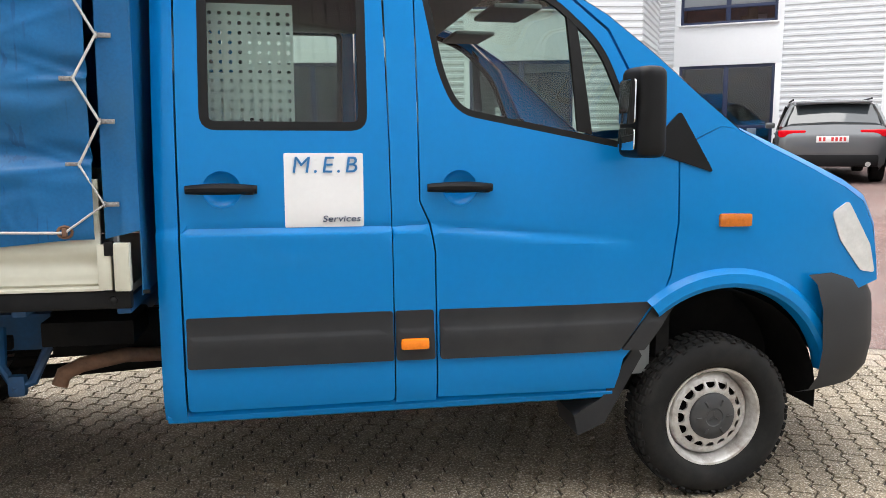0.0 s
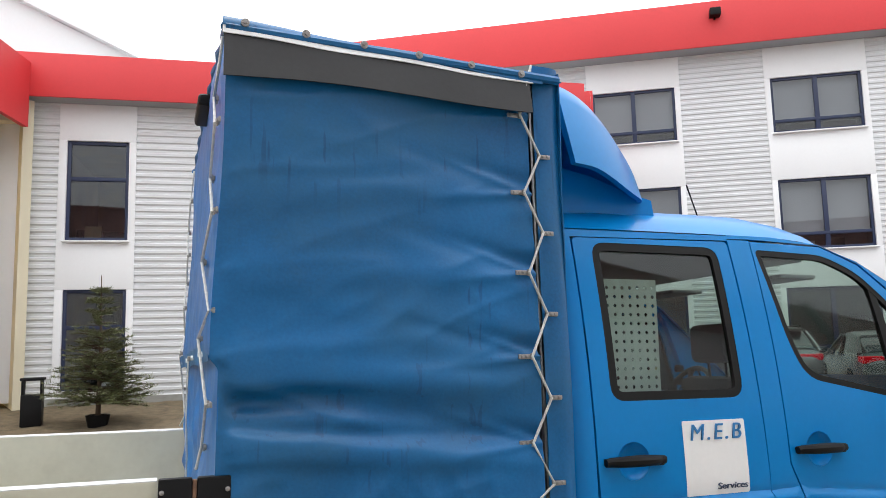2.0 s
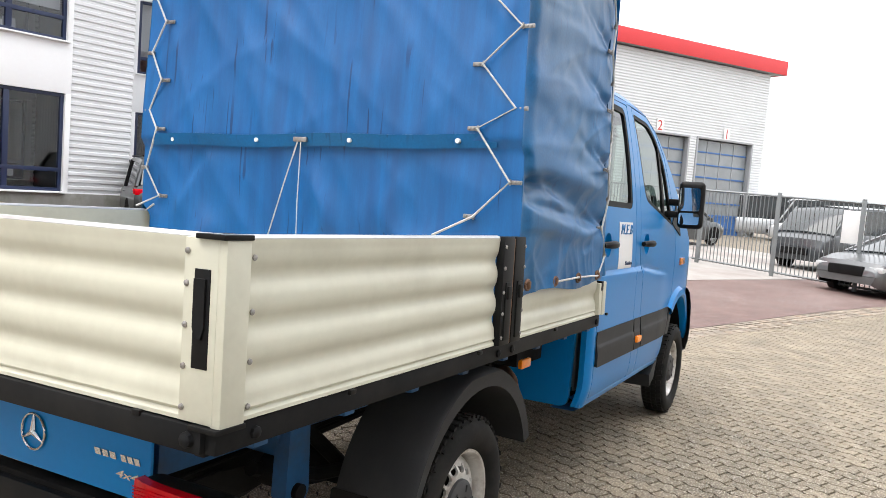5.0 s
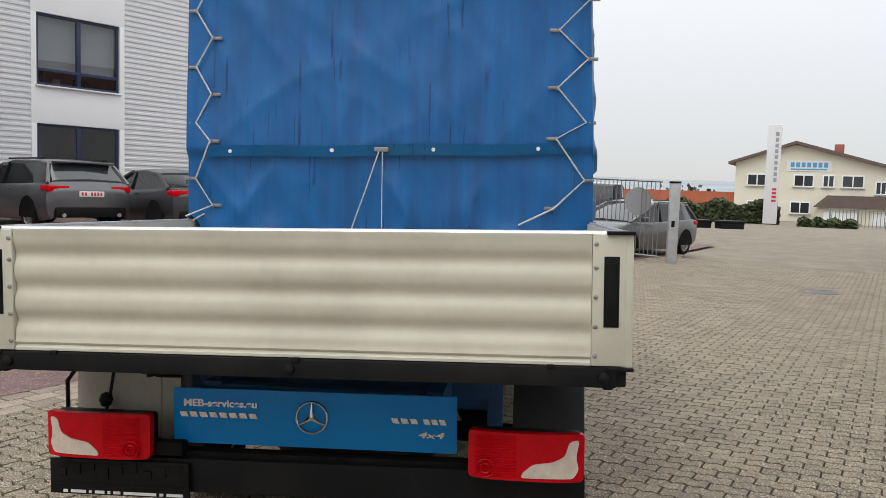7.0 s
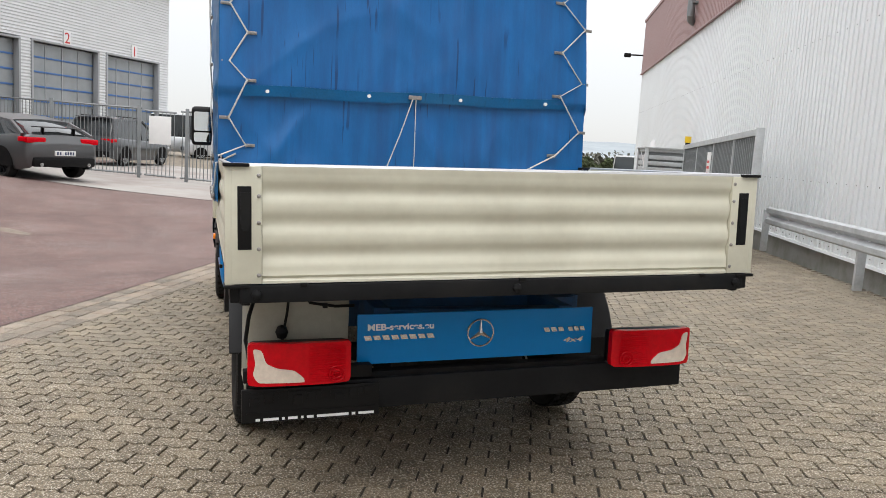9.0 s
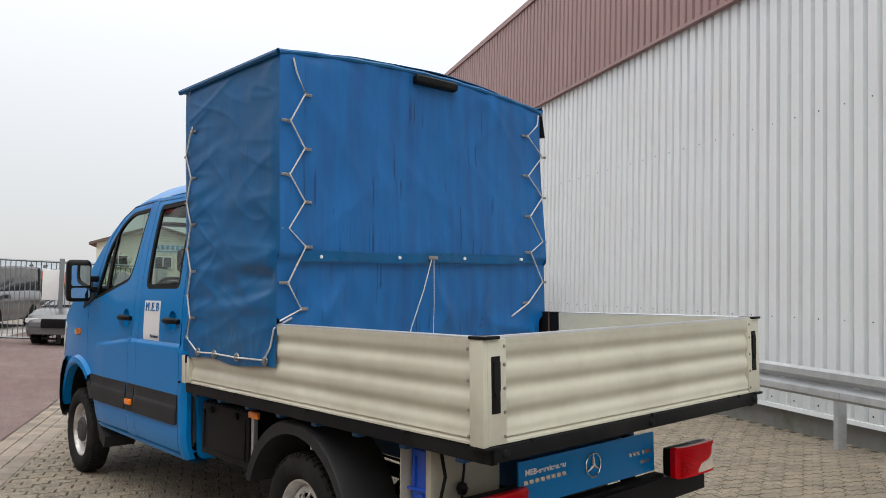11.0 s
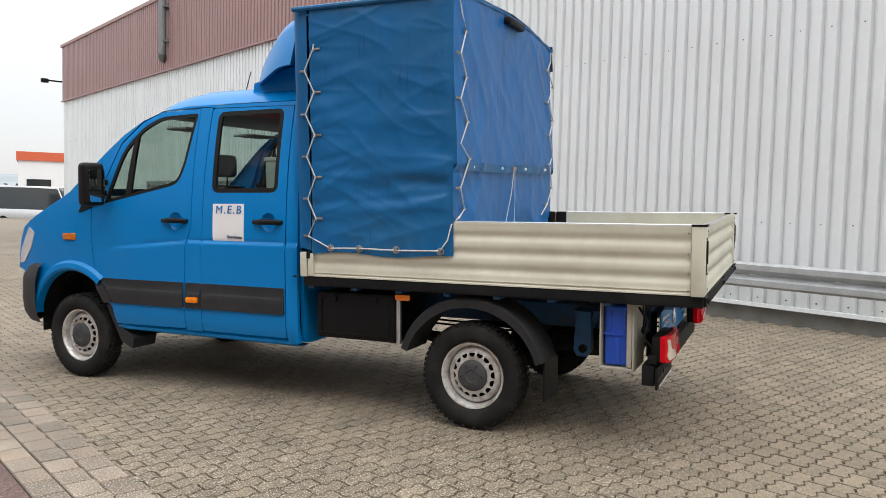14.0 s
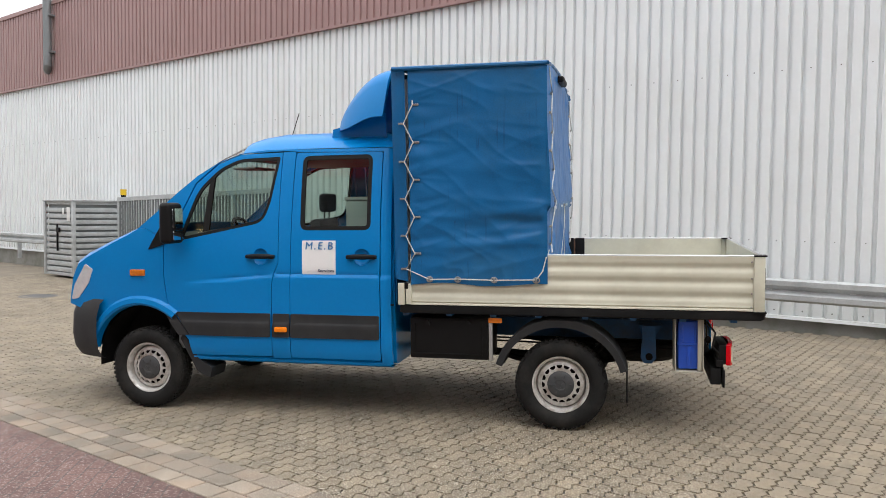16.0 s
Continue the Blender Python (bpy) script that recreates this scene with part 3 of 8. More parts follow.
def cab_side(s):
    """Doors, pillars and wing of one side; s is +1 for the left side and -1 for the right."""
    place = on_side(s)
    zs = (1.12, 1.14, 1.16, 1.175, 1.19, 1.205, 1.22)
    # front door
    bm = bmesh.new()
    door = [(2.325, 2.235), (2.335, 1.30), (2.375, 1.215), (2.395, 1.10), (2.405, 0.50), (3.175, 0.487), (3.20, 0.62), (3.27, 0.70), (3.345, 0.83), (3.40, 0.98), (3.425, 1.20), (3.42, 1.50), (3.30, 1.625), (3.12, 1.98), (2.92, 2.145), (2.72, 2.225)]
    sheet(bm, inset(door, -0.002), [WIN_F, dish_hole(2.49)], place, 0.055, 0.03, zs)
    fd = part("front_door", bm, PAINT, truck)
    # rear door
    bm = bmesh.new()
    sheet(bm, inset(rounded([(1.425, 2.215), (1.43, 0.495), (2.225, 0.495), (2.215, 1.20), (2.19, 2.228)], 0.02), -0.002), [WIN_R, dish_hole(1.58)], place, 0.055, 0.03, zs)
    rd = part("rear_door", bm, PAINT, truck)
    # pillars and rear corner
    bm = bmesh.new()
    sheet(bm, inset([(2.203, 2.24), (2.223, 1.20), (2.235, 0.485), (2.395, 0.485), (2.385, 1.10), (2.365, 1.21), (2.325, 1.30), (2.315, 2.24)], -0.002), [], place, 0.055, 0.03, zs)
    part("centre_pillar", bm, PAINT, truck)
    bm = bmesh.new()
    corner = lambda u, v, d: Vector((u, s * (side_y(u, v) - d - 2.2 * max(0, 1.385 - u) ** 1.5), v))
    sheet(bm, [(1.335, 2.25), (1.335, 0.455), (1.42, 0.445), (1.415, 2.22), (2.2, 2.236), (2.2, 2.258)], [], corner, 0.02, 0.03)
    part("rear_corner", bm, PAINT, truck)
    bm = bmesh.new()
    sheet(bm, [(2.315, 2.247), (2.72, 2.235), (2.93, 2.155), (3.13, 1.99), (3.31, 1.635), (3.425, 1.51), (3.62, 1.60), (3.70, 1.585), (3.52, 1.725), (3.32, 1.895), (3.12, 2.05), (2.92, 2.165), (2.70, 2.235 + 0.004), (2.45, 2.262), (2.2, 2.262), (2.2, 2.243)], [], place, 0.04, 0.03)
    part("roof_pillar", bm, PAINT, truck)
    # wing with the wheel arch cut out
    bm = bmesh.new()
    wing = [(3.43, 1.505), (3.435, 1.20), (3.41, 0.98), (3.355, 0.83), (3.30, 0.745)] + arch(AXLE + 0.01, 0.40, 0.545, 140, 16, 14)[1:] + [(4.33, 0.86), (4.485, 0.905), (4.465, 1.02), (4.432, 1.15), (4.362, 1.27)] + HOOD_LINE[::-1][1:] + [(3.70, 1.584), (3.62, 1.598)]
    sheet(bm, wing, [], place, 0.055, 0.03, zs)
    part("front_wing", bm, PAINT, truck)
    # flared arch
    bm = bmesh.new()
    prof = [(0.545, -0.012), (0.60, -0.004), (0.575, 0.028), (0.535, 0.034), (0.515, 0.022), (0.505, -0.04)]
    rows = []
    for i in range(29):
        a = radians(12 + 117 * i / 28)
        ring = []
        for r, o in prof:
            x, z = AXLE + 0.01 + r * math.cos(a), 0.40 + r * math.sin(a)
            ring.append(bm.verts.new((x, s * (side_y(x, min(z, 1.1)) + o), z)))
        rows.append(ring)
    for A, B in zip(rows, rows[1:]):
        for k in range(len(prof) - 1):
            bm.faces.new((A[k], A[k + 1], B[k + 1], B[k]))
    bmesh.ops.recalc_face_normals(bm, faces=bm.faces)
    part("arch_flare", bm, PAINT, truck)
    # sill
    bm = bmesh.new()
    tube_rows = []
    for i in range(24):
        x = 1.345 + (3.17 - 1.345) * i / 23
        tube_rows.append([bm.verts.new((x, s * y, z)) for y, z in ((0.90, 0.50), (0.955, 0.485), (0.968, 0.468), (0.962, 0.445), (0.93, 0.43), (0.80, 0.43))])
    for A, B in zip(tube_rows, tube_rows[1:]):
        for k in range(5):
            bm.faces.new((A[k], A[k + 1], B[k + 1], B[k]))
    bmesh.ops.recalc_face_normals(bm, faces=bm.faces)
    part("sill", bm, PAINT, truck)
    # rubbing strips
    proud = lambda u, v, d: Vector((u, s * (side_y(u, v) + 0.016 - 0.010 * smoothstep(0.775, 0.80, v) - d), v))
    for poly, own in (([(1.435, 0.868), (1.435, 0.672), (2.222, 0.668), (2.218, 0.868)], rd), ([(2.405, 0.868), (2.41, 0.666), (3.18, 0.662), (3.33, 0.862)], fd), ([(2.228, 0.868), (2.232, 0.668), (2.388, 0.667), (2.382, 0.868)], truck), ([(3.19, 0.662), (3.29, 0.655), (3.44, 0.86), (3.345, 0.862)], truck)):
        bm = bmesh.new()
        sheet(bm, rounded(poly, 0.012, 3), [], proud, 0.05, 0.03, (0.775, 0.785, 0.80))
        part("rubbing_strip", bm, PLASTIC, own, "dark grey plastic strip")
    # orange side marker on the centre pillar
    bm = bmesh.new()
    box(bm, (2.305, s * (side_y(2.305, 0.735) + 0.020), 0.735), (0.115, 0.03, 0.045), 0.02)
    part("side_marker", bm, LAMPORANGE, truck, "orange side marker lamp")
    # panes and seals
    for win, own, divide in ((WIN_F, fd, True), (WIN_R, rd, False)):
        bm = bmesh.new()
        sheet(bm, win, [], lambda u, v, d: Vector((u, s * (side_y(u, v) - 0.012 - d), v)), 0.08, 0.0)
        pane = part("window_pane", bm, GLASS, own, "green tinted side window")
        pane.visible_shadow = False
        bm = bmesh.new()
        sheet(bm, win, [inset(win, 0.026 if divide else 0.034)], lambda u, v, d: Vector((u, s * (side_y(u, v) - 0.002 - d), v)), 0.05, 0.02)
        if divide:
            bar = [(2.945, 2.10), (2.985, 1.575), (3.045, 1.563), (2.985, 2.06)]
            sheet(bm, bar, [], lambda u, v, d: Vector((u, s * (side_y(u, v) - 0.004 - d), v)), 0.06, 0.02)
        part("window_seal", bm, SEAL, own, "black rubber window frame")
    # handles in round dishes
    for x0, x1, own in ((2.36, 2.62, fd), (1.45, 1.71, rd)):
        bm = bmesh.new()
        xc = (x0 + x1) / 2
        y = side_y(xc, 1.35)
        bm2 = bmesh.new()
        lathe(bm2, [(0.0715, 0.0), (0.069, -0.004), (0.060, -0.016), (0.045, -0.026), (0.025, -0.031), (0.001, -0.032)], 28, Matrix.Translation((xc, s * y, 1.35)) @ pose(0, 0, 0, -90 * s))
        part("handle_dish", bm2, PAINT, own)
        pts = []
        for i in range(13):
            k = i / 12
            pts.append((x0 + (x1 - x0) * k, s * (y + 0.012 + 0.026 * math.sin(math.pi * min(max((k * 1.3 - 0.15), 0), 1)) ** 0.5), 1.352 + 0.004 * math.sin(math.pi * k)))
        tube(bm, pts, [0.012 + 0.010 * math.sin(math.pi * (0.12 + 0.76 * i / 12)) for i in range(13)], 10)
        box(bm, (x1 - 0.035 if s < 0 else x0 + 0.035, s * (y + 0.012), 1.35), (0.05, 0.03, 0.035), 0.008)
        part("door_handle", bm, BLACK, own, "black door handle")
    # mirror
    bm = bmesh.new()
    mx, mz = 3.25 if s > 0 else 3.19, 1.645
    shell = bmesh.new()
    bmesh.ops.create_cube(shell, size=1)
    for v in shell.verts:
        v.co = Vector((v.co.x * 0.13 * (1.0 if v.co.z < 0 else 0.85), v.co.y * 0.185, v.co.z * 0.35))
    bmesh.ops.bevel(shell, geom=shell.edges[:], offset=0.045, segments=4, profile=0.6, affect='EDGES')
    join(bm, shell, Matrix.Translation((mx, s * 1.125, mz)) @ pose(0, 0, 0, 0, 0, -8 * s))
    for z in (1.57, 1.66):
        box(bm, (mx + 0.03, s * 1.01, z), (0.06, 0.16, 0.05), 0.015)
    mir = part("side_mirror", bm, BLACK, truck, "black side mirror")
    bm = bmesh.new()
    g = rounded([(s * 1.052, 1.60), (s * 1.198, 1.60), (s * 1.198, 1.77), (s * 1.052, 1.77)], 0.02)
    prism(bm, g, mx - 0.069, mx - 0.064, 'x')
    prism(bm, rounded([(s * 1.052, 1.50), (s * 1.198, 1.50), (s * 1.198, 1.585), (s * 1.052, 1.585)], 0.02), mx - 0.069, mx - 0.064, 'x')
    part("mirror_glass", bm, MIRROR, mir, "mirror glass")
    bm = bmesh.new()
    sheet(bm, rounded([(3.27, 1.50), (3.58, 1.405), (3.43, 1.66)], 0.02), [], lambda u, v, d: Vector((u, s * (side_y(u, v) + 0.008 - d), v)), 0.05, 0.03)
    part("mirror_base", bm, BLACK, truck, "black plastic corner below the mirror")
    # indicator on the wing
    bm = bmesh.new()
    box(bm, (3.69, s * (side_y(3.69, 1.2) + 0.002), 1.203), (0.15, 0.03, 0.058), 0.012)
    part("indicator", bm, LAMPAMBER, truck, "amber indicator on the wing")
    # headlight
    bm = bmesh.new()
    lamp = rounded([(4.27, 1.275), (4.18, 1.225), (4.235, 1.10), (4.37, 0.955), (4.46, 0.94), (4.42, 1.07)], 0.02)
    sheet(bm, lamp, [], lambda u, v, d: Vector((u, s * (side_y(u, v) + 0.006 - d), v)), 0.03, 0.05)
    hl = part("headlight", bm, HEAD, truck, "clear headlight")
    # mud flap behind the front wheel
    bm = bmesh.new()
    prism(bm, [(3.27, 0.67), (3.30, 0.62), (3.14, 0.33), (3.02, 0.28), (3.00, 0.37), (3.12, 0.44)], s * 0.72, s * 0.965, 'y')
    part("mud_flap", bm, PLASTIC, truck, "dark plastic arch liner")
    # white sign on the rear door
    bm = bmesh.new()
    sheet(bm, rounded([(1.81, 1.488), (1.81, 1.205), (2.11, 1.205), (2.11, 1.488)], 0.006, 2), [], lambda u, v, d: Vector((u, s * (side_y(u, v) + 0.0025 - d), v)), 0.05, 0.002)
    sg = part("magnetic_sign", bm, STICK, rd, "white square sign with blue letters")
    for word, size, x, z, sh, ink, wide in (("M.E.B", 0.088, 0.026, 1.414, 0.15, INKBLUE, 0.245), ("Services", 0.034, 0.140, 1.226, 0.15, INKDARK, 0.145)):
        y = side_y(1.95, z + 0.02) + 0.0055
        mm = Matrix.Translation((1.81 + x if s < 0 else 2.11 - x, s * y, z)) @ pose(0, 0, 0, 90 + (1.5 if s < 0 else -1.5) * 0, 0, 0 if s < 0 else 180)
        lettering(word, size, ink, rd, mm, "sign_lettering", shear=sh, depth=0.0025, width=wide, bold=0.0, gap=1.25 if wide > 0.2 else 1.0)


def settle(had, dx=0.0, dz=0.021, lean=-0.009):
    """Sets all parts built since then into the slight lean of the cab."""
    for ob in truck.children:
        if ob.name not in had:
            ob.location, ob.rotation_euler = (dx, 0.018 + 1.4 * lean, dz), (lean, 0, 0)


for s, dx in ((1, 0.035), (-1, 0.025)):
    had = {ob.name for ob in truck.children}
    cab_side(s)
    settle(had, dx)
had = {ob.name for ob in truck.children}

# roof, windscreen, bonnet and nose, lofted from stations: x, height at the edge, height in the middle, half width of the edge
stations = [(1.335, 2.255, 2.345), (1.42, 2.256, 2.40), (1.6, 2.258, 2.425), (1.8, 2.26, 2.43), (2.2, 2.262, 2.435), (2.45, 2.262, 2.435), (2.62, 2.248, 2.405), (2.70, 2.235, 2.375)]


def loft(rows, n=14, power=3.6):
    bm = bmesh.new()
    out = []
    for x, z0, z1, bulge in rows:
        ring = []
        y0 = side_y(x, z0)
        for i in range(n * 2 + 1):
            k = -1 + i / n
            f = 1 - abs(k) ** power
            ring.append(bm.verts.new((x + bulge * (1 - k * k), y0 * math.copysign(abs(k) ** 0.82, k), z0 + (z1 - z0) * f)))
        out.append(ring)
    for A, B in zip(out, out[1:]):
        for k in range(n * 2):
            bm.faces.new((A[k], B[k], B[k + 1], A[k + 1]))
    bmesh.ops.recalc_face_normals(bm, faces=bm.faces)
    return bm


part("roof", loft([(x, a, b, 0.06 * smoothstep(2.4, 2.7, x)) for x, a, b in stations]), PAINT, truck, smooth=60)
ws = part("windscreen", loft([(2.70, 2.235, 2.375, 0.06), (2.92, 2.165, 2.235, 0.10), (3.12, 2.05, 2.095, 0.14), (3.32, 1.895, 1.93, 0.18), (3.52, 1.725, 1.755, 0.21), (3.70, 1.585, 1.615, 0.22)]), GLASS, truck, "green tinted windscreen", smooth=60)
ws.visible_shadow = False
part("bonnet", loft([(3.70, 1.585, 1.615, 0.22), (3.82, 1.525, 1.57, 0.24), (4.05, 1.425, 1.465, 0.27), (4.25, 1.335, 1.37, 0.31), (4.36, 1.27, 1.30, 0.33), (4.43, 1.15, 1.17, 0.34), (4.48, 0.92, 0.92, 0.33)]), PAINT, truck, smooth=60)
# front bumper wrapped round the nose
bm = bmesh.new()
prev = None
secs = [(0.955, -0.02), (0.915, 0.05), (0.80, 0.11), (0.62, 0.125), (0.50, 0.10), (0.43, 0.03), (0.42, -0.08)]
for i in range(41):
    k = -1 + i / 20
    a = abs(k)
    ring = []
    for z, o in secs:
        if a > 0.6:
            q = (a - 0.6) / 0.4
            x = 4.42 - 0.36 * q ** 1.0 + o * (1 - 0.5 * q)
            y = 0.80 + 0.20 * q ** 0.5 + 0.2 * o * q
        else:
            x = 4.42 + 0.27 * (1 - (a / 0.6) ** 2) ** 0.8 + o
            y = 0.80 * a / 0.6
        ring.append(bm.verts.new((x, math.copysign(y, k), z)))
    if prev:
        for j in range(len(secs) - 1):
            bm.faces.new((prev[j], prev[j + 1], ring[j + 1], ring[j]))
    prev = ring
bmesh.ops.recalc_face_normals(bm, faces=bm.faces)
part("front_bumper", bm, PLASTIC, truck, "dark grey plastic front bumper", smooth=50)

# back wall, floor and inside of the cab
bm = bmesh.new()
prism(bm, rounded([(-0.90, 0.45), (0.90, 0.45), (0.93, 1.2), (0.80, 2.25), (0.5, 2.34), (-0.5, 2.34), (-0.80, 2.25), (-0.93, 1.2)], 0.05), 1.325, 1.36, 'x')
part("cab_back_wall", bm, PAINT, truck)
bm = bmesh.new()
box(bm, (2.3, 0, 0.50), (1.9, 1.78, 0.08))
box(bm, (3.9, 0, 0.75), (0.9, 1.15, 0.55), 0.05)
box(bm, (3.42, 0, 0.85), (0.06, 1.8, 0.75))
part("cab_floor", bm, SOOT, truck, "dark underside of the cab")
for s in (1, -1):
    for x0, x1 in ((1.43, 2.22), (2.40, 3.36)):
        bm = bmesh.new()
        prism(bm, [(x0, 1.50), (x1, 1.50 if x1 < 3 else 1.46), (x1, 0.52), (x0, 0.52)], s * 0.86, s * 0.90, 'y')
        part("door_lining", bm, TRIMG, truck, "grey door lining")
bm = bmesh.new()
prism(bm, [(3.10, 1.0), (3.08, 1.38), (3.16, 1.50), (3.45, 1.55), (3.75, 1.52), (3.75, 1.0)], -0.86, 0.86, 'y')
part("dashboard", bm, BLACK, truck, "dark dashboard")
bm = bmesh.new()
wm = Matrix.Translation((2.93, 0.42, 1.50)) @ pose(0, 0, 0, 0, -62, 0)
tube(bm, [wm @ Vector((0.19 * math.cos(a), 0.19 * math.sin(a), 0)) for a in [2 * math.pi * i / 28 for i in range(28)]], 0.016, 8, True)
for a in (20, 160, 270):
    rod(bm, wm @ Vector((0, 0, -0.03)), wm @ Vector((0.185 * math.sin(radians(a - 90)), 0.185 * math.cos(radians(a - 90)), 0)), 0.016, 8)
rod(bm, wm @ Vector((0, 0, -0.25)), wm @ Vector((0, 0, 0.0)), 0.05, 14)
part("steering_wheel", bm, BLACK, truck, "black steering wheel")


def seat(x, y, w, head=True):
    bm = bmesh.new()
    box(bm, (x + 0.22, y, 1.02), (0.50, w, 0.16), 0.05)
    box(bm, (x - 0.06, y, 1.33), (0.13, w, 0.62), 0.05, pose(0, 0, 0))
    if head:
        n = max(1, round(w / 0.5))
        for i in range(n):
            yy = y + (i - (n - 1) / 2) * 0.46
            box(bm, (x - 0.10, yy, 1.80), (0.10, 0.27, 0.19), 0.045, segs=3)
            for d in (-0.06, 0.06):
                rod(bm, (x - 0.08, yy + d, 1.60), (x - 0.09, yy + d, 1.74), 0.007, 6)
    part("seat", bm, SEATM, truck, "dark fabric seat with head restraint")


seat(2.55, 0.47, 0.50)
seat(2.55, -0.42, 0.52)
seat(1.72, 0.0, 0.6)
# perforated guard plates behind the rear side windows
bm = bmesh.new()
holes = []
for i in range(9):
    for j in range(13):
        cx, cz = 1.535 + 0.037 * i, 1.58 + 0.037 * j
        holes.append([(cx + 0.0085 * math.cos(a), cz + 0.0085 * math.sin(a)) for a in [2 * math.pi * k / 6 for k in range(6)]])
sheet(bm, [(1.46, 2.06), (1.46, 1.50), (1.85, 1.50), (1.85, 2.06)], holes, lambda u, v, d: Vector((u, -0.80 + d, v)), 0.08, 0.004)
part("perforated_plate", bm, PERF, truck, "light grey perforated plate behind the window")
bm = bmesh.new()
box(bm, (1.62, 0.25, 1.66), (0.42, 0.9, 0.32), 0.02)
box(bm, (1.62, 0.25, 1.835), (0.44, 0.92, 0.03), 0.01)
box(bm, (1.62, 0.25, 1.40), (0.42, 0.9, 0.14), 0.02)
part("storage_box", bm, BOXG, truck, "pale storage box inside the cab")
bm = bmesh.new()
for j in range(4):
    box(bm, (1.40, 0, 1.95 + 0.07 * j), (0.03, 1.5, 0.02))
part("rear_grille", bm, TRIMG, truck)
for s in (1, -1):
    bm = bmesh.new()
    box(bm, (2.82, 0.42 * s, 2.12), (0.22, 0.40, 0.022), 0.01)
    part("sun_visor", bm, TRIMG, truck, "grey sun visor")
bm = bmesh.new()
n = 10
prism(bm, rounded([(-0.78, 2.17), (0.78, 2.17), (0.6, 2.30), (-0.6, 2.30)], 0.03), 1.40, 2.7, 'x')
part("headlining", bm, TRIMG, truck, "grey headlining")

# wind deflector on the roof: a hollow moulded shell that overhangs a set-back foot
def deflector_point(k, a, d=0.0):
    x = 1.87 - 0.52 * k
    low = 2.415 + 0.085 * smoothstep(0.05, 0.8, k)
    top = 2.435 + 0.48 * math.sin(0.5 * math.pi * k) ** 0.72
    hw = 0.70 + 0.245 * k ** 0.55 - d
    f = (1 - abs(a) ** 13) ** 0.7
    return Vector((x + (0.10 * (1 - k) + 0.02) * (1 - a * a) + 0.05 * k * k * (1 - f), hw * a, low + max(top - d - low, 0.004) * f))


bm = bmesh.new()
rows = [[bm.verts.new(deflector_point(i / 16, -1 + j / 16)) for j in range(33)] for i in range(17)]
inn = [[bm.verts.new(deflector_point(i / 16, -1 + j / 16, 0.035)) for j in range(33)] for i in range(17)]
for A, B, C, D in zip(rows, rows[1:], inn, inn[1:]):
    for k in range(32):
        bm.faces.new((A[k], B[k], B[k + 1], A[k + 1]))
        bm.faces.new((C[k], C[k + 1], D[k + 1], D[k]))
    for k in (0, 32):
        bm.faces.new((A[k], B[k], D[k], C[k]))
for k in range(32):
    bm.faces.new((rows[-1][k], rows[-1][k + 1], inn[-1][k + 1], inn[-1][k]))
bmesh.ops.recalc_face_normals(bm, faces=bm.faces)
dfl = part("wind_deflector", bm, PAINT, truck, "blue moulded wind deflector on the roof", smooth=50)
for s in (1, -1):
    bm = bmesh.new()
    prism(bm, [(1.95, 2.30), (1.93, 2.43), (1.80, 2.46), (1.62, 2.52), (1.46, 2.55), (1.44, 2.26)], s * 0.69, s * 0.665, 'y')
    part("deflector_foot", bm, PAINT, dfl)
bm = bmesh.new()
rod(bm, (2.70, -0.1, 2.36), (2.70, -0.1, 2.41), 0.018, 10)
rod(bm, (2.70, -0.1, 2.40), (2.60, -0.1, 2.68), 0.0042, 6)
part("aerial", bm, BLACK, truck, "thin black roof aerial")
settle(had, 0.03)


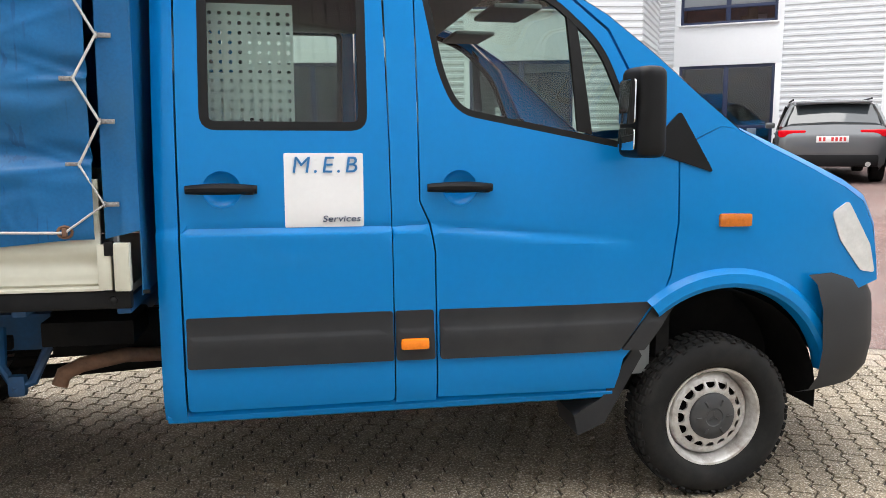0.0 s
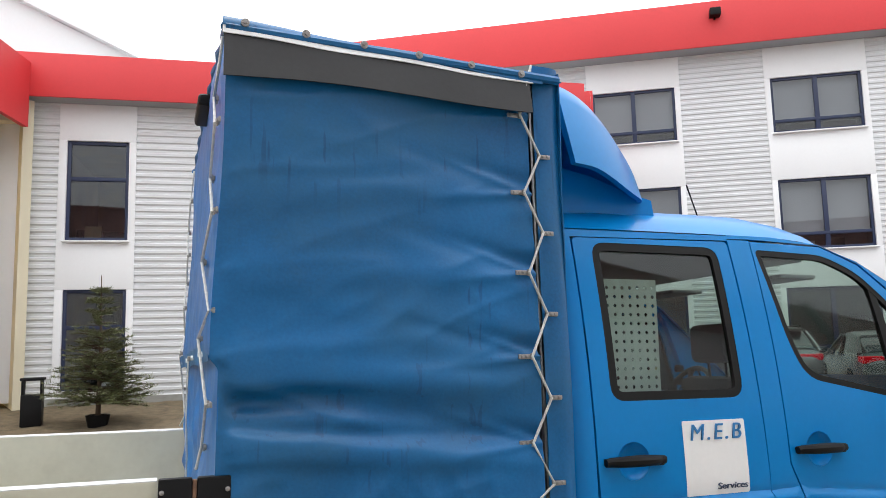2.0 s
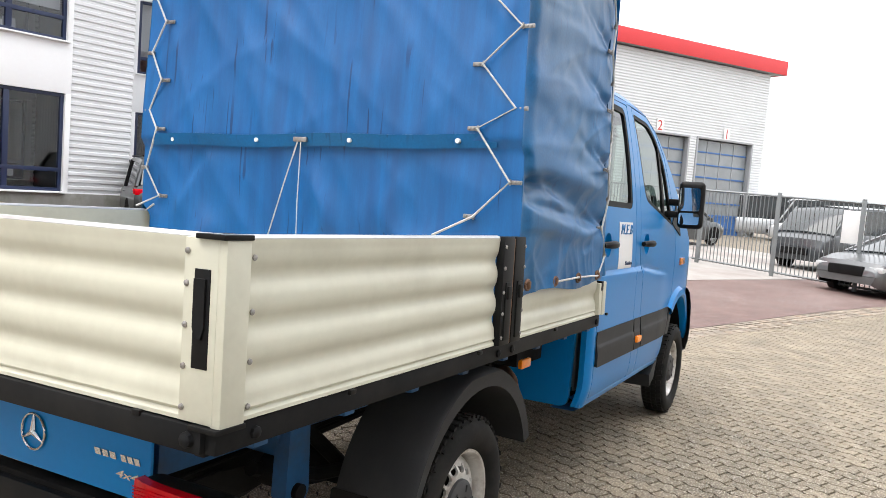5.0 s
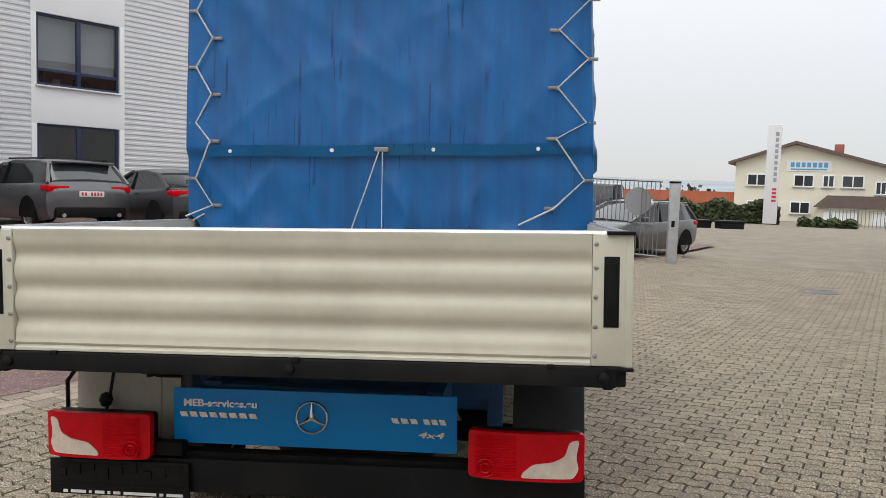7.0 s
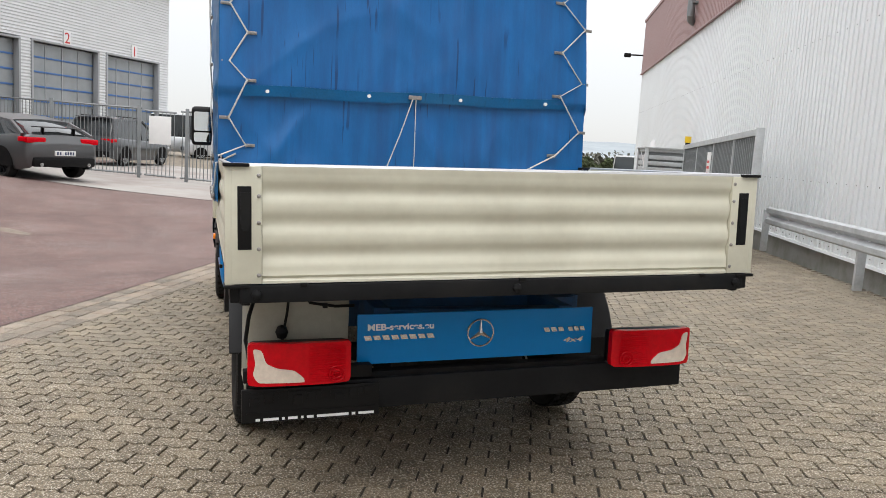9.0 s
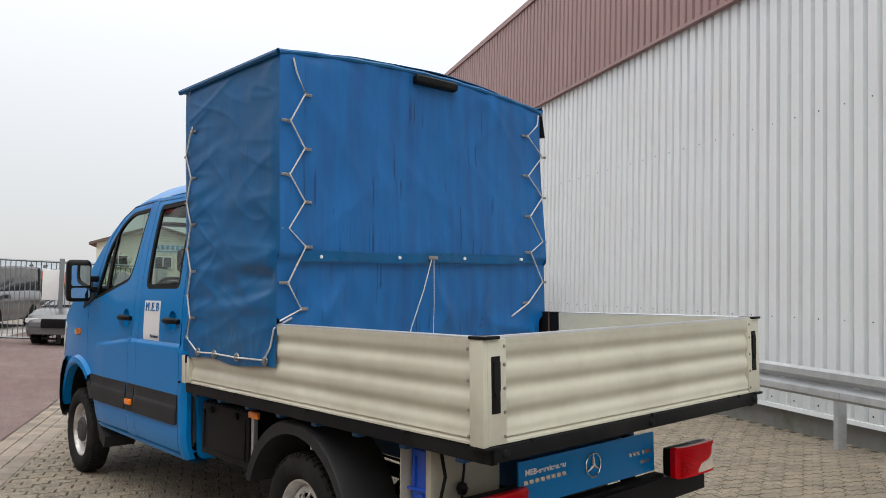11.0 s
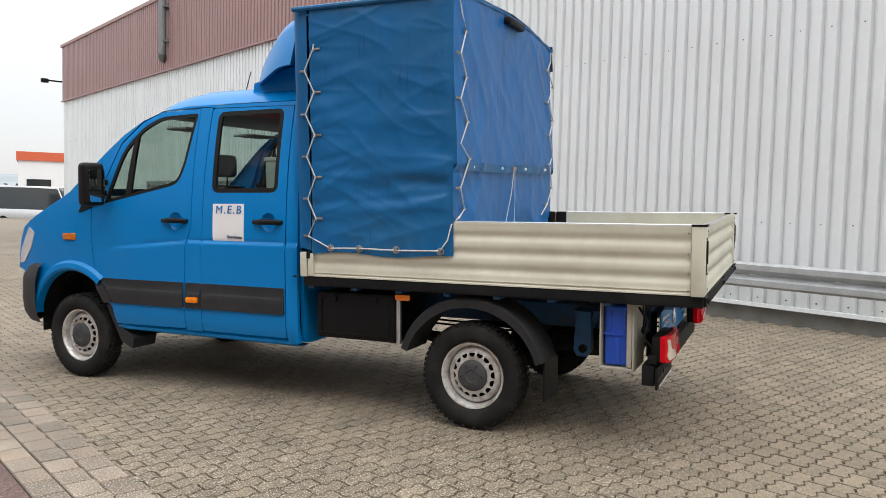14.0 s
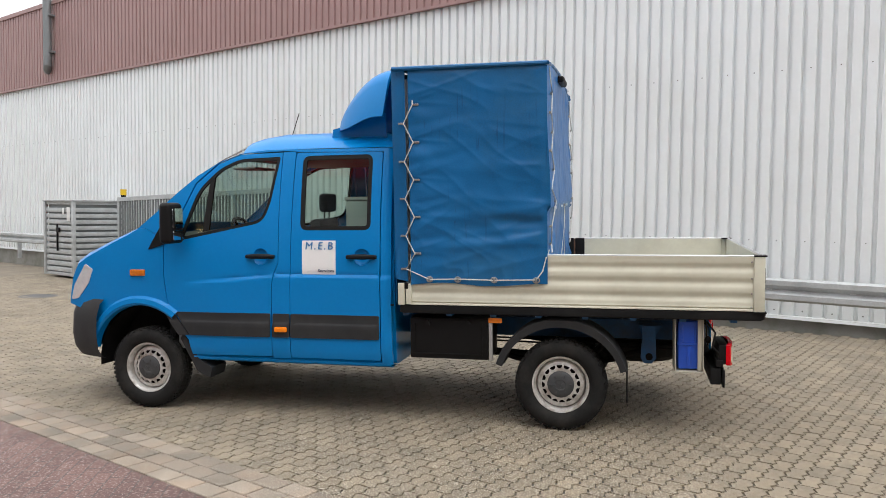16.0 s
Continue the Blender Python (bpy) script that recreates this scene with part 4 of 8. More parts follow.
# wheels
def wheel(x, y, s, turn=0.0):
    m = Matrix.Translation((x, y, TYRE_R)) @ pose(0, 0, 0, -90 * s) @ pose(0, 0, 0, 0, 0, turn)
    w = new("wheel")
    w.parent = truck
    # m: local +z points outwards
    bm = bmesh.new()
    prof = [(0.222, 0.055), (0.235, 0.078), (0.262, 0.092), (0.30, 0.094), (0.330, 0.085), (0.347, 0.068), (0.353, 0.05), (0.353, -0.05), (0.347, -0.07), (0.32, -0.09), (0.26, -0.09), (0.222, -0.06)]
    lathe(bm, prof, 64, m)
    part("tyre", bm, RUBBER, w, "black off-road tyre", smooth=40)
    bm = bmesh.new()
    for i in range(56):
        a = 2 * math.pi * i / 56
        for h, sk in ((0.056, 0.2), (0.02, -0.4), (-0.02, 0.4), (-0.056, -0.2)):
            bb = m @ pose(0, 0, 0, 0, 0, math.degrees(a)) @ Matrix.Translation((0.3525 if abs(h) > 0.04 else 0.356, 0.006 * (1 if h > 0 else -1), h)) @ pose(0, 0, 0, 20 * sk)
            box(bm, (0, 0, 0), (0.012, 0.026, 0.030), 0.0, bb)
        if i % 2 == 0:
            bb = m @ pose(0, 0, 0, 0, 0, math.degrees(a)) @ Matrix.Translation((0.339, 0, 0.0745)) @ pose(0, 0, 0, 0, -40, 0)
            box(bm, (0, 0, 0), (0.022, 0.020, 0.008), 0.0, bb)
    bmesh.ops.recalc_face_normals(bm, faces=bm.faces)
    tagged(part("tread_block", bm, RUBBER, w), kind="stuff")
    bm = bmesh.new()
    lathe(bm, [(0.150, 0.030), (0.175, 0.026), (0.188, 0.010), (0.194, -0.02), (0.199, 0.03), (0.206, 0.052), (0.214, 0.064), (0.224, 0.066), (0.225, 0.056), (0.205, 0.02), (0.20, -0.08)], 64, m)
    holes = []
    for i in range(16):
        a = 2 * math.pi * i / 16
        cx, cy = 0.148 * math.cos(a), 0.148 * math.sin(a)
        holes.append([(cx + 0.0240 * math.cos(b), cy + 0.0240 * math.sin(b)) for b in [2 * math.pi * k / 10 for k in range(10)]])
    disc = [(0.176 * math.cos(a), 0.176 * math.sin(a)) for a in [2 * math.pi * k / 64 for k in range(64)]]
    inner = [(0.085 * math.cos(a), 0.085 * math.sin(a)) for a in [2 * math.pi * k / 32 for k in range(32)]]
    dish = lambda r: 0.026 + 0.022 * smoothstep(0.172, 0.13, r) if r > 0.12 else 0.048
    sheet(bm, disc, holes + [inner], lambda u, v, d: m @ Vector((u, v, dish(math.hypot(u, v)) - d)), 0.018, 0.012)
    part("rim", bm, RIM, w, "silver steel rim with round holes", smooth=45)
    bm = bmesh.new()
    lathe(bm, [(0.106, 0.046), (0.104, 0.060), (0.092, 0.070), (0.060, 0.074), (0.042, 0.075), (0.038, 0.071), (0.001, 0.070)], 48, m)
    for i in range(6):
        a = radians(60 * i)
        box(bm, (0, 0, 0), (0.028, 0.010, 0.010), 0.003, m @ pose(0, 0, 0, 0, 0, 60 * i) @ Matrix.Translation((0.072, 0, 0.074)))
    for i in range(3):
        box(bm, (0, 0, 0), (0.024, 0.004, 0.004), 0.001, m @ pose(0, 0, 0, 0, 0, 90 + 120 * i) @ Matrix.Translation((0.014, 0, 0.071)))
    part("hub_cap", bm, HUBCAP, w, "grey plastic hub cap")
    bm = bmesh.new()
    lathe(bm, [(0.001, -0.02), (0.13, -0.02), (0.17, -0.03), (0.19, -0.07)], 32, m)
    rod(bm, m @ Vector((0, 0, -0.5)), m @ Vector((0, 0, -0.03)), 0.05, 12)
    part("brake_drum", bm, SOOT, w, "dark brake parts behind the rim")


for x, y, s, tr in ((0, 0.875, 1, 4), (0, -0.875, -1, 11), (AXLE, 0.912, 1, 9), (AXLE, -0.912, -1, 2)):
    wheel(x, y, s, tr)

# front wheel housings
for s in (1, -1):
    bm = bmesh.new()
    A = arch(AXLE + 0.01, 0.40, 0.52, -5, 185, 18)
    rows = [[bm.verts.new((x, s * y, z)) for x, z in A] for y in (0.55, 0.93)]
    for i in range(len(A) - 1):
        bm.faces.new((rows[0][i], rows[0][i + 1], rows[1][i + 1], rows[1][i]))
    bm.faces.new(rows[0])
    part("wheel_housing", bm, SOOT, truck, "dark wheel housing")

# ---- chassis below the bed ----
bm = bmesh.new()
for s in (1, -1):
    box(bm, (0.31, s * 0.42, 0.74), (2.78, 0.07, 0.16), 0.008)
for x in (-1.04, -0.7, 0.55, 1.1):
    box(bm, (x, 0, 0.76), (0.07, 0.86, 0.10), 0.008)
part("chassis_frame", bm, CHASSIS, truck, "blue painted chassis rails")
bm = bmesh.new()
tube(bm, [(0, 0.8, 0.36), (0, 0.3, 0.36), (0, 0.12, 0.37), (0, -0.12, 0.37), (0, -0.3, 0.36), (0, -0.8, 0.36)], [0.05, 0.05, 0.14, 0.14, 0.05, 0.05], 16)
part("rear_axle", bm, SOOT, truck, "dark rear axle")
bm = bmesh.new()
rod(bm, (0.1, 0, 0.40), (2.4, 0, 0.52), 0.035, 12)
part("drive_shaft", bm, SOOT, truck)
for s in (1, -1):
    bm = bmesh.new()
    tube(bm, [(-0.75, s * 0.52, 0.62), (-0.4, s * 0.52, 0.50), (0, s * 0.52, 0.44), (0.4, s * 0.52, 0.48), (0.72, s * 0.52, 0.58)], 0.028, 8)
    part("leaf_spring", bm, SOOT, truck)
    bm = bmesh.new()
    rod(bm, (-0.1, s * 0.5, 0.40), (-0.45, s * 0.40, 0.74), 0.03, 10)
    part("shock_absorber", bm, SOOT, truck)
    for z in (0.60, 0.64, 0.57):
        bm = bmesh.new()
        rod(bm, (-1.0, s * 0.38, z), (0.9, s * 0.30, z + 0.02), 0.008, 6)
        part("brake_pipe", bm, SOOT, truck)
for s in (1, -1):
    bm = bmesh.new()
    prism(bm, [(-0.63, 0.80), (-0.73, 0.80), (-0.735, 0.54), (-0.70, 0.50), (-0.64, 0.50), (-0.615, 0.54)], s * 0.60, s * 0.66, 'y')
    prism(bm, [(-0.60, 0.80), (-0.78, 0.80), (-0.70, 0.66), (-0.64, 0.66)], s * 0.40, s * 0.62, 'y')
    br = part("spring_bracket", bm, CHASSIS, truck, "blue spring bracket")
    bm = bmesh.new()
    rod(bm, (-0.68, s * 0.655, 0.555), (-0.68, s * 0.68, 0.555), 0.028, 14)
    rod(bm, (-0.66, s * 0.52, 0.60), (-0.66, s * 0.61, 0.60), 0.06, 16)
    part("bracket_bolt", bm, SOOT, br, "dark bolt and bush")
bm = bmesh.new()
tube(bm, [(1.6, -0.35, 0.55), (1.35, -0.46, 0.62), (1.15, -0.60, 0.66), (1.0, -0.70, 0.655), (0.94, -0.735, 0.63), (0.925, -0.745, 0.585)], 0.032, 12)
part("exhaust", bm, RUST, truck, "rusty exhaust pipe end")
bm = bmesh.new()
tube(bm, [(0.68, -0.62, 0.80), (0.70, -0.70, 0.66), (0.76, -0.74, 0.58), (0.82, -0.72, 0.60), (0.86, -0.64, 0.72)], 0.02, 8)
box(bm, (0.765, -0.73, 0.59), (0.07, 0.05, 0.09), 0.02)
part("tie_hook", bm, CHASSIS, truck, "blue lashing bracket")
bm = bmesh.new()
for x in (0.70, 0.86):
    box(bm, (x, -0.62, 0.74), (0.04, 0.04, 0.06), 0.01)
box(bm, (1.05, -0.62, 0.80), (0.35, 0.3, 0.10), 0.01)
box(bm, (1.05, -0.46, 0.73), (0.45, 0.05, 0.2), 0.01)
part("frame_gear", bm, SOOT, truck)

# rear wings
for s in (1, -1):
    bm = bmesh.new()
    A = arch(0.0, 0.36, 0.53, 17, 165, 22)
    ins = [(x * 0.93, 0.36 + (z - 0.36) * 0.93) for x, z in A]
    lip = 0.07
    R0 = [bm.verts.new((x, s * 0.70, min(z, 0.885))) for x, z in A]
    R1 = [bm.verts.new((x, s * 0.995, min(z, 0.885))) for x, z in A]
    R2 = [bm.verts.new((x, s * 1.01, min(z, 0.87))) for x, z in [(x * 0.985, 0.36 + (z - 0.36) * 0.985) for x, z in A]]
    R3 = [bm.verts.new((x * 0.97, s * 1.005, 0.36 + (min(z, 0.875) - 0.36) * 0.93)) for x, z in ins]
    R4 = [bm.verts.new((x * 0.97, s * 0.70, 0.36 + (min(z, 0.875) - 0.36) * 0.97)) for x, z in ins]
    for a, b in ((R0, R1), (R1, R2), (R2, R3), (R3, R4)):
        for i in range(len(A) - 1):
            bm.faces.new((a[i], a[i + 1], b[i + 1], b[i]))
    bmesh.ops.recalc_face_normals(bm, faces=bm.faces)
    wg = part("rear_wing", bm, PLASTIC, truck, "dark grey plastic rear mudguard", smooth=50)
    wg.location.z = 0.005 if s > 0 else 0.028
    bm = bmesh.new()
    prism(bm, rounded([(s * 0.68, 0.50), (s * 0.97, 0.50), (s * 0.97, 0.24), (s * 0.68, 0.24)], 0.02), -0.515, -0.503, 'x')
    part("splash_flap", bm, BLACK, wg, "black rubber flap")
    bm = bmesh.new()
    box(bm, (0.515, s * 0.955, 0.858), (0.112, 0.022, 0.042), 0.016)
    part("side_marker", bm, LAMPORANGE, truck, "orange side marker lamp")

# tool box on the left side
bm = bmesh.new()
box(bm, (0.90, 0.74, 0.70), (0.66, 0.40, 0.34), 0.02)
box(bm, (0.90, 0.945, 0.70), (0.64, 0.016, 0.32), 0.006)
tb = part("tool_box", bm, BLACK, truck, "black plastic tool box under the bed")
bm = bmesh.new()
for x in (1.07, 0.73):
    bm = bmesh.new()
    rod(bm, (x, 0.95, 0.825), (x, 0.972, 0.825), 0.022, 16)
    rod(bm, (x, 0.95, 0.825), (x, 0.976, 0.825), 0.009, 10)
    part("box_lock", bm, FRAME, tb)
bm = bmesh.new()
tube(bm, [(1.18, 0.955, 0.82), (1.18, 0.955, 0.575), (0.62, 0.955, 0.575), (0.62, 0.955, 0.82)], 0.006, 6)
part("box_bead", bm, BLACK, tb)
bm = bmesh.new()
box(bm, (0.555, 0.93, 0.70), (0.03, 0.03, 0.34), 0.004)
part("box_bracket", bm, ALU, truck, "bare metal bracket")

# ---- load bed ----
BX0, BX1, BY, BZ0, BZ1 = -1.475, 1.285, 1.055, 0.962, 1.362
bed = new("load_bed")
bed.parent = truck
bed.location, bed.rotation_euler = (0, -0.0235, 0.045), (-0.02, 0, 0)


def board_profile(n=44):
    """Depth of the ribbed board over its height, outer face."""
    out = []
    for i in range(n + 1):
        k = i / n
        z = k * (BZ1 - BZ0)
        if z < 0.045:
            d = 0.008 if 0.016 < z < 0.026 else (0.002 if z > 0.03 else 0.0)
        elif z > 0.37:
            d = 0.0 if z > 0.385 else 0.002
        else:
            u = (z - 0.045) / 0.325
            d = 0.003 + 0.013 * (0.5 - 0.5 * math.cos(2 * math.pi * 3.0 * u)) ** 1.6
        out.append((z, d))
    return out


def board(p0, p1, name, label, z0=BZ0, z1=BZ1, thick=0.028, material=CREAM):
    """A ribbed dropside from p0 to p1; its outer face lies to the right of that way."""
    p0, p1 = Vector((*p0, 0)), Vector((*p1, 0))
    d = (p1 - p0).normalized()
    nrm = Vector((d.y, -d.x, 0))
    bm = bmesh.new()
    prof = board_profile()
    cols = []
    for p in (p0, p1):
        cols.append([bm.verts.new(p - nrm * dd + Vector((0, 0, z0 + z * (z1 - z0) / (BZ1 - BZ0)))) for z, dd in prof]
                    + [bm.verts.new(p - nrm * thick + Vector((0, 0, z))) for z in (z1, z0)])
    A, B = cols
    for i in range(len(A)):
        j = (i + 1) % len(A)
        bm.faces.new((A[i], B[i], B[j], A[j]))
    bm.faces.new(A[::-1])
    bm.faces.new(B)
    bmesh.ops.recalc_face_normals(bm, faces=bm.faces)
    return part(name, bm, material, bed, label, smooth=40)


def rivets(parent, pts, nrm, r=0.0075, material=STEEL, name="rivet"):
    for p in pts:
        bm = bmesh.new()
        n = Vector(nrm)
        lathe(bm, [(r, 0), (r * 0.9, r * 0.45), (r * 0.4, r * 0.7), (0.0005, r * 0.75)], 8, Matrix.Translation(p) @ n.to_track_quat('Z', 'Y').to_matrix().to_4x4())
        part(name, bm, material, parent)


tail = board((BX0, BY - 0.115), (BX0, -BY + 0.115), "tailgate", "cream ribbed aluminium tailgate")
left = board((BX1 - 0.10, BY), (BX0 + 0.075, BY), "side_board", "cream ribbed aluminium side board")
rrear = board((BX0 + 0.075, -BY), (-0.075, -BY), "side_board", "cream ribbed aluminium side board")
rfront = board((0.135, -BY), (BX1 - 0.10, -BY), "side_board", "cream ribbed aluminium side board")
# corner posts with latches
for s in (1, -1):
    bm = bmesh.new()
    box(bm, (BX0 + 0.012, s * (BY - 0.063), (BZ0 + BZ1) / 2), (0.032, 0.10, BZ1 - BZ0), 0.004)
    post = part("tailgate_end", bm, CREAM, bed, "cream end piece of the tailgate")
    rivets(post, [(BX0 - 0.004, s * (BY - 0.103), BZ0 + z) for z in (0.03, 0.12, 0.21, 0.30, 0.37)], (-1, 0, 0))
    bm = bmesh.new()
    box(bm, (BX0 - 0.0035, s * (BY - 0.056), 1.188), (0.006, 0.046, 0.215), 0.002)
    latch = part("latch_recess", bm, BLACK, post, "black recessed latch")
    bm = bmesh.new()
    prism(bm, [(s * (BY - 0.075), 1.275), (s * (BY - 0.042), 1.275), (s * (BY - 0.042), 1.17), (s * (BY - 0.05), 1.145), (s * (BY - 0.067), 1.145), (s * (BY - 0.075), 1.17)], BX0 - 0.012, BX0 - 0.005, 'x')
    part("latch_lever", bm, FRAME, post, "dark latch lever")
    bm = bmesh.new()
    box(bm, (BX0 + 0.035, s * (BY - 0.006), (BZ0 + BZ1) / 2 - 0.004), (0.075, 0.03, BZ1 - BZ0 + 0.006), 0.006)
    cp = part("corner_post", bm, CREAM, bed, "cream corner of the side board")
    rivets(cp, [(BX0 + 0.088, s * (BY + 0.001), BZ0 + z) for z in (0.03, 0.13, 0.24, 0.36)], (0, s, 0))
    bm = bmesh.new()
    box(bm, (BX0 + 0.02, s * (BY - 0.01), 1.25), (0.012, 0.034, 0.055), 0.004)
    part("hinge_plate", bm, ALU, cp, "bare metal catch")
    for z in (BZ0 - 0.008, BZ1 + 0.004):
        bm = bmesh.new()
        box(bm, (BX0 + 0.03, s * (BY - 0.03), z), (0.09, 0.085, 0.012), 0.003)
        part("end_cap", bm, BLACK, bed, "black plastic cap")
    # front ends of the side boards and upright by the cab
    bm = bmesh.new()
    box(bm, (BX1 - 0.085, s * BY, 1.048), (0.045, 0.032, 0.165), 0.004)
    box(bm, (BX1 - 0.025, s * BY, 1.048), (0.055, 0.036, 0.175), 0.005)
    part("front_post", bm, CREAM, bed, "cream post beside the cab")
    bm = bmesh.new()
    box(bm, (BX1 - 0.068, s * BY, 1.115), (0.03, 0.038, 0.05), 0.004)
    part("front_latch", bm, BLACK, bed)
    # top edge strips
for p0, p1 in (((BX0, BY - 0.012), (0.09, BY - 0.012)), ((BX0, -BY + 0.012), (-0.075, -BY + 0.012)), ((BX0 + 0.012, BY - 0.02), (BX0 + 0.012, -BY + 0.02))):
    bm = bmesh.new()
    tube(bm, [(*p0, BZ1), (*p1, BZ1)], 0.011, 8)
    part("top_rail", bm, ALU, bed, "bright aluminium top rail")
# black hinge posts in the middle of the right side
for x0, x1 in ((-0.072, 0.022), (0.036, 0.132)):
    bm = bmesh.new()
    box(bm, ((x0 + x1) / 2, -BY - 0.002, (BZ0 + BZ1) / 2 + 0.003), (x1 - x0, 0.034, BZ1 - BZ0 + 0.01), 0.006)
    hp = part("hinge_post", bm, BLACK, bed, "black painted middle post")
    bm = bmesh.new()
    box(bm, ((x0 + x1) / 2, -BY - 0.021, 1.09), (0.045, 0.008, 0.22), 0.004)
    box(bm, ((x0 + x1) / 2, -BY - 0.026, 1.16), (0.032, 0.014, 0.05), 0.004)
    part("post_latch", bm, SEAL, hp)
    edge = x0 + 0.01 if x0 < 0 else x1 - 0.01
    rivets(hp, [(edge, -BY - 0.02, BZ0 + z) for z in (0.03, 0.12, 0.20, 0.29, 0.37)], (0, -1, 0))
bm = bmesh.new()
box(bm, (0.029, -BY, (BZ0 + BZ1) / 2), (0.012, 0.03, BZ1 - BZ0), 0.002)
part("post_seam", bm, RUST, bed, "rust-stained seam")
# deck and edge rails
bm = bmesh.new()
box(bm, ((BX0 + BX1) / 2, 0, 0.945), (BX1 - BX0 - 0.05, 2 * BY - 0.08, 0.03))
part("bed_floor", bm, CREAMIN, bed, "weathered bed floor")
for s in (1, -1):
    bm = bmesh.new()
    box(bm, ((BX0 + BX1) / 2, s * (BY - 0.032), 0.927), (BX1 - BX0 - 0.01, 0.05, 0.062), 0.006)
    box(bm, ((BX0 + BX1) / 2, s * (BY - 0.06), 0.895), (BX1 - BX0 - 0.02, 0.03, 0.02), 0.005)
    rl = part("bed_rail", bm, FRAME, bed, "dark grey bed edge rail")
    for i in range(4):
        bm = bmesh.new()
        box(bm, (-1.0 + 0.78 * i, s * (BY + 0.012), 0.957), (0.026, 0.012, 0.014), 0.003)
        part("drain_clip", bm, BLACK, rl)
    if s < 0:
        rivets(rl, [(x, s * (BY - 0.006), 0.925) for x in (-0.02, 0.11, 1.22, -1.35)], (0, s, 0), 0.016, FRAME, "rail_bolt")
bm = bmesh.new()
box(bm, (BX0 + 0.015, 0, 0.927), (0.05, 2 * BY - 0.075, 0.062), 0.006)
rl = part("bed_rail", bm, FRAME, bed, "dark grey bed edge rail")
rivets(rl, [(BX0 - 0.011, y, 0.926) for y in (0.96, 0.0, -0.98)], (-1, 0, 0), 0.019, FRAME, "rail_bolt")
for y in (-0.82, -0.02, 0.80):
    bm = bmesh.new()
    box(bm, (BX0 - 0.008, y, 0.957), (0.014, 0.026, 0.014), 0.003)
    part("drain_clip", bm, BLACK, rl)
for i in range(8):
    bm = bmesh.new()
    box(bm, (BX0 + 0.2 + 0.36 * i, 0, 0.895), (0.05, 2 * BY - 0.1, 0.06), 0.006)
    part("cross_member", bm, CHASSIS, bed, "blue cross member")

# ---- tail end ----
bm = bmesh.new()
box(bm, (-1.23, -0.01, 0.425), (0.075, 1.93, 0.125), 0.008)
bmp = part("rear_bumper", bm, FRAME, truck, "black steel underrun bar")
bm = bmesh.new()
box(bm, (-1.21, -0.05, 0.50), (0.06, 1.1, 0.03), 0.004)
for y in (-0.4, 0.4):
    box(bm, (-1.15, y, 0.58), (0.06, 0.06, 0.3), 0.006)
box(bm, (-1.25, 0.72, 0.53), (0.05, 0.5, 0.05), 0.006)
bkt = part("bumper_bracket", bm, SOOT, truck, "dark bumper bracket")
bm = bmesh.new()
box(bm, (-1.225, 0.0, 0.645), (0.012, 1.05, 0.205), 0.003)
pnl = part("rear_panel", bm, PAINT, truck, "blue panel with lettering and emblem")
mm = lambda y, z: Matrix.Translation((-1.2335, y, z)) @ pose(0, 0, 0, 90, 0, -90)
lettering("MEB-services.eu", 0.036, INKWHITE, pnl, mm(0.485, 0.682), "panel_lettering", width=0.278, bold=0.0011)
lettering("4x4", 0.030, CHROME, pnl, mm(-0.385, 0.597), "panel_lettering", shear=0.2, width=0.095, bold=0.0006)
# emblem ring and chrome badges kept as plain shapes
bm = bmesh.new()
em = Matrix.Translation((-1.236, 0.0, 0.655)) @ pose(0, 0, 0, 0, -90, 0)
tube(bm, [em @ Vector((0.057 * math.cos(a), 0.057 * math.sin(a), 0)) for a in [2 * math.pi * i / 32 for i in range(32)]], 0.004, 6, True)
for i in range(3):
    a = radians(120 * i)
    tip = em @ Vector((0.056 * math.cos(a), 0.056 * math.sin(a), 0))
    tube(bm, [em @ Vector((0, 0, 0)), tip], [0.011, 0.002], 6)
part("emblem", bm, CHROME, pnl, "chrome ring emblem")


def badge(y0, y1, z, h, n):
    w = (y0 - y1) / n
    for i in range(n):
        bm = bmesh.new()
        y = y0 - w * (i + 0.5)
        prism(bm, [(y + 0.40 * w - 0.004, z), (y - 0.34 * w - 0.004, z), (y - 0.40 * w + 0.006, z + h), (y + 0.34 * w + 0.006, z + h)], -1.236, -1.2315, 'x')
        part("badge_bar", bm, CHROME, pnl, "chrome badge bar")


badge(0.50, 0.20, 0.642, 0.019, 8)
badge(-0.29, -0.39, 0.646, 0.019, 3)
badge(-0.405, -0.49, 0.646, 0.019, 3)


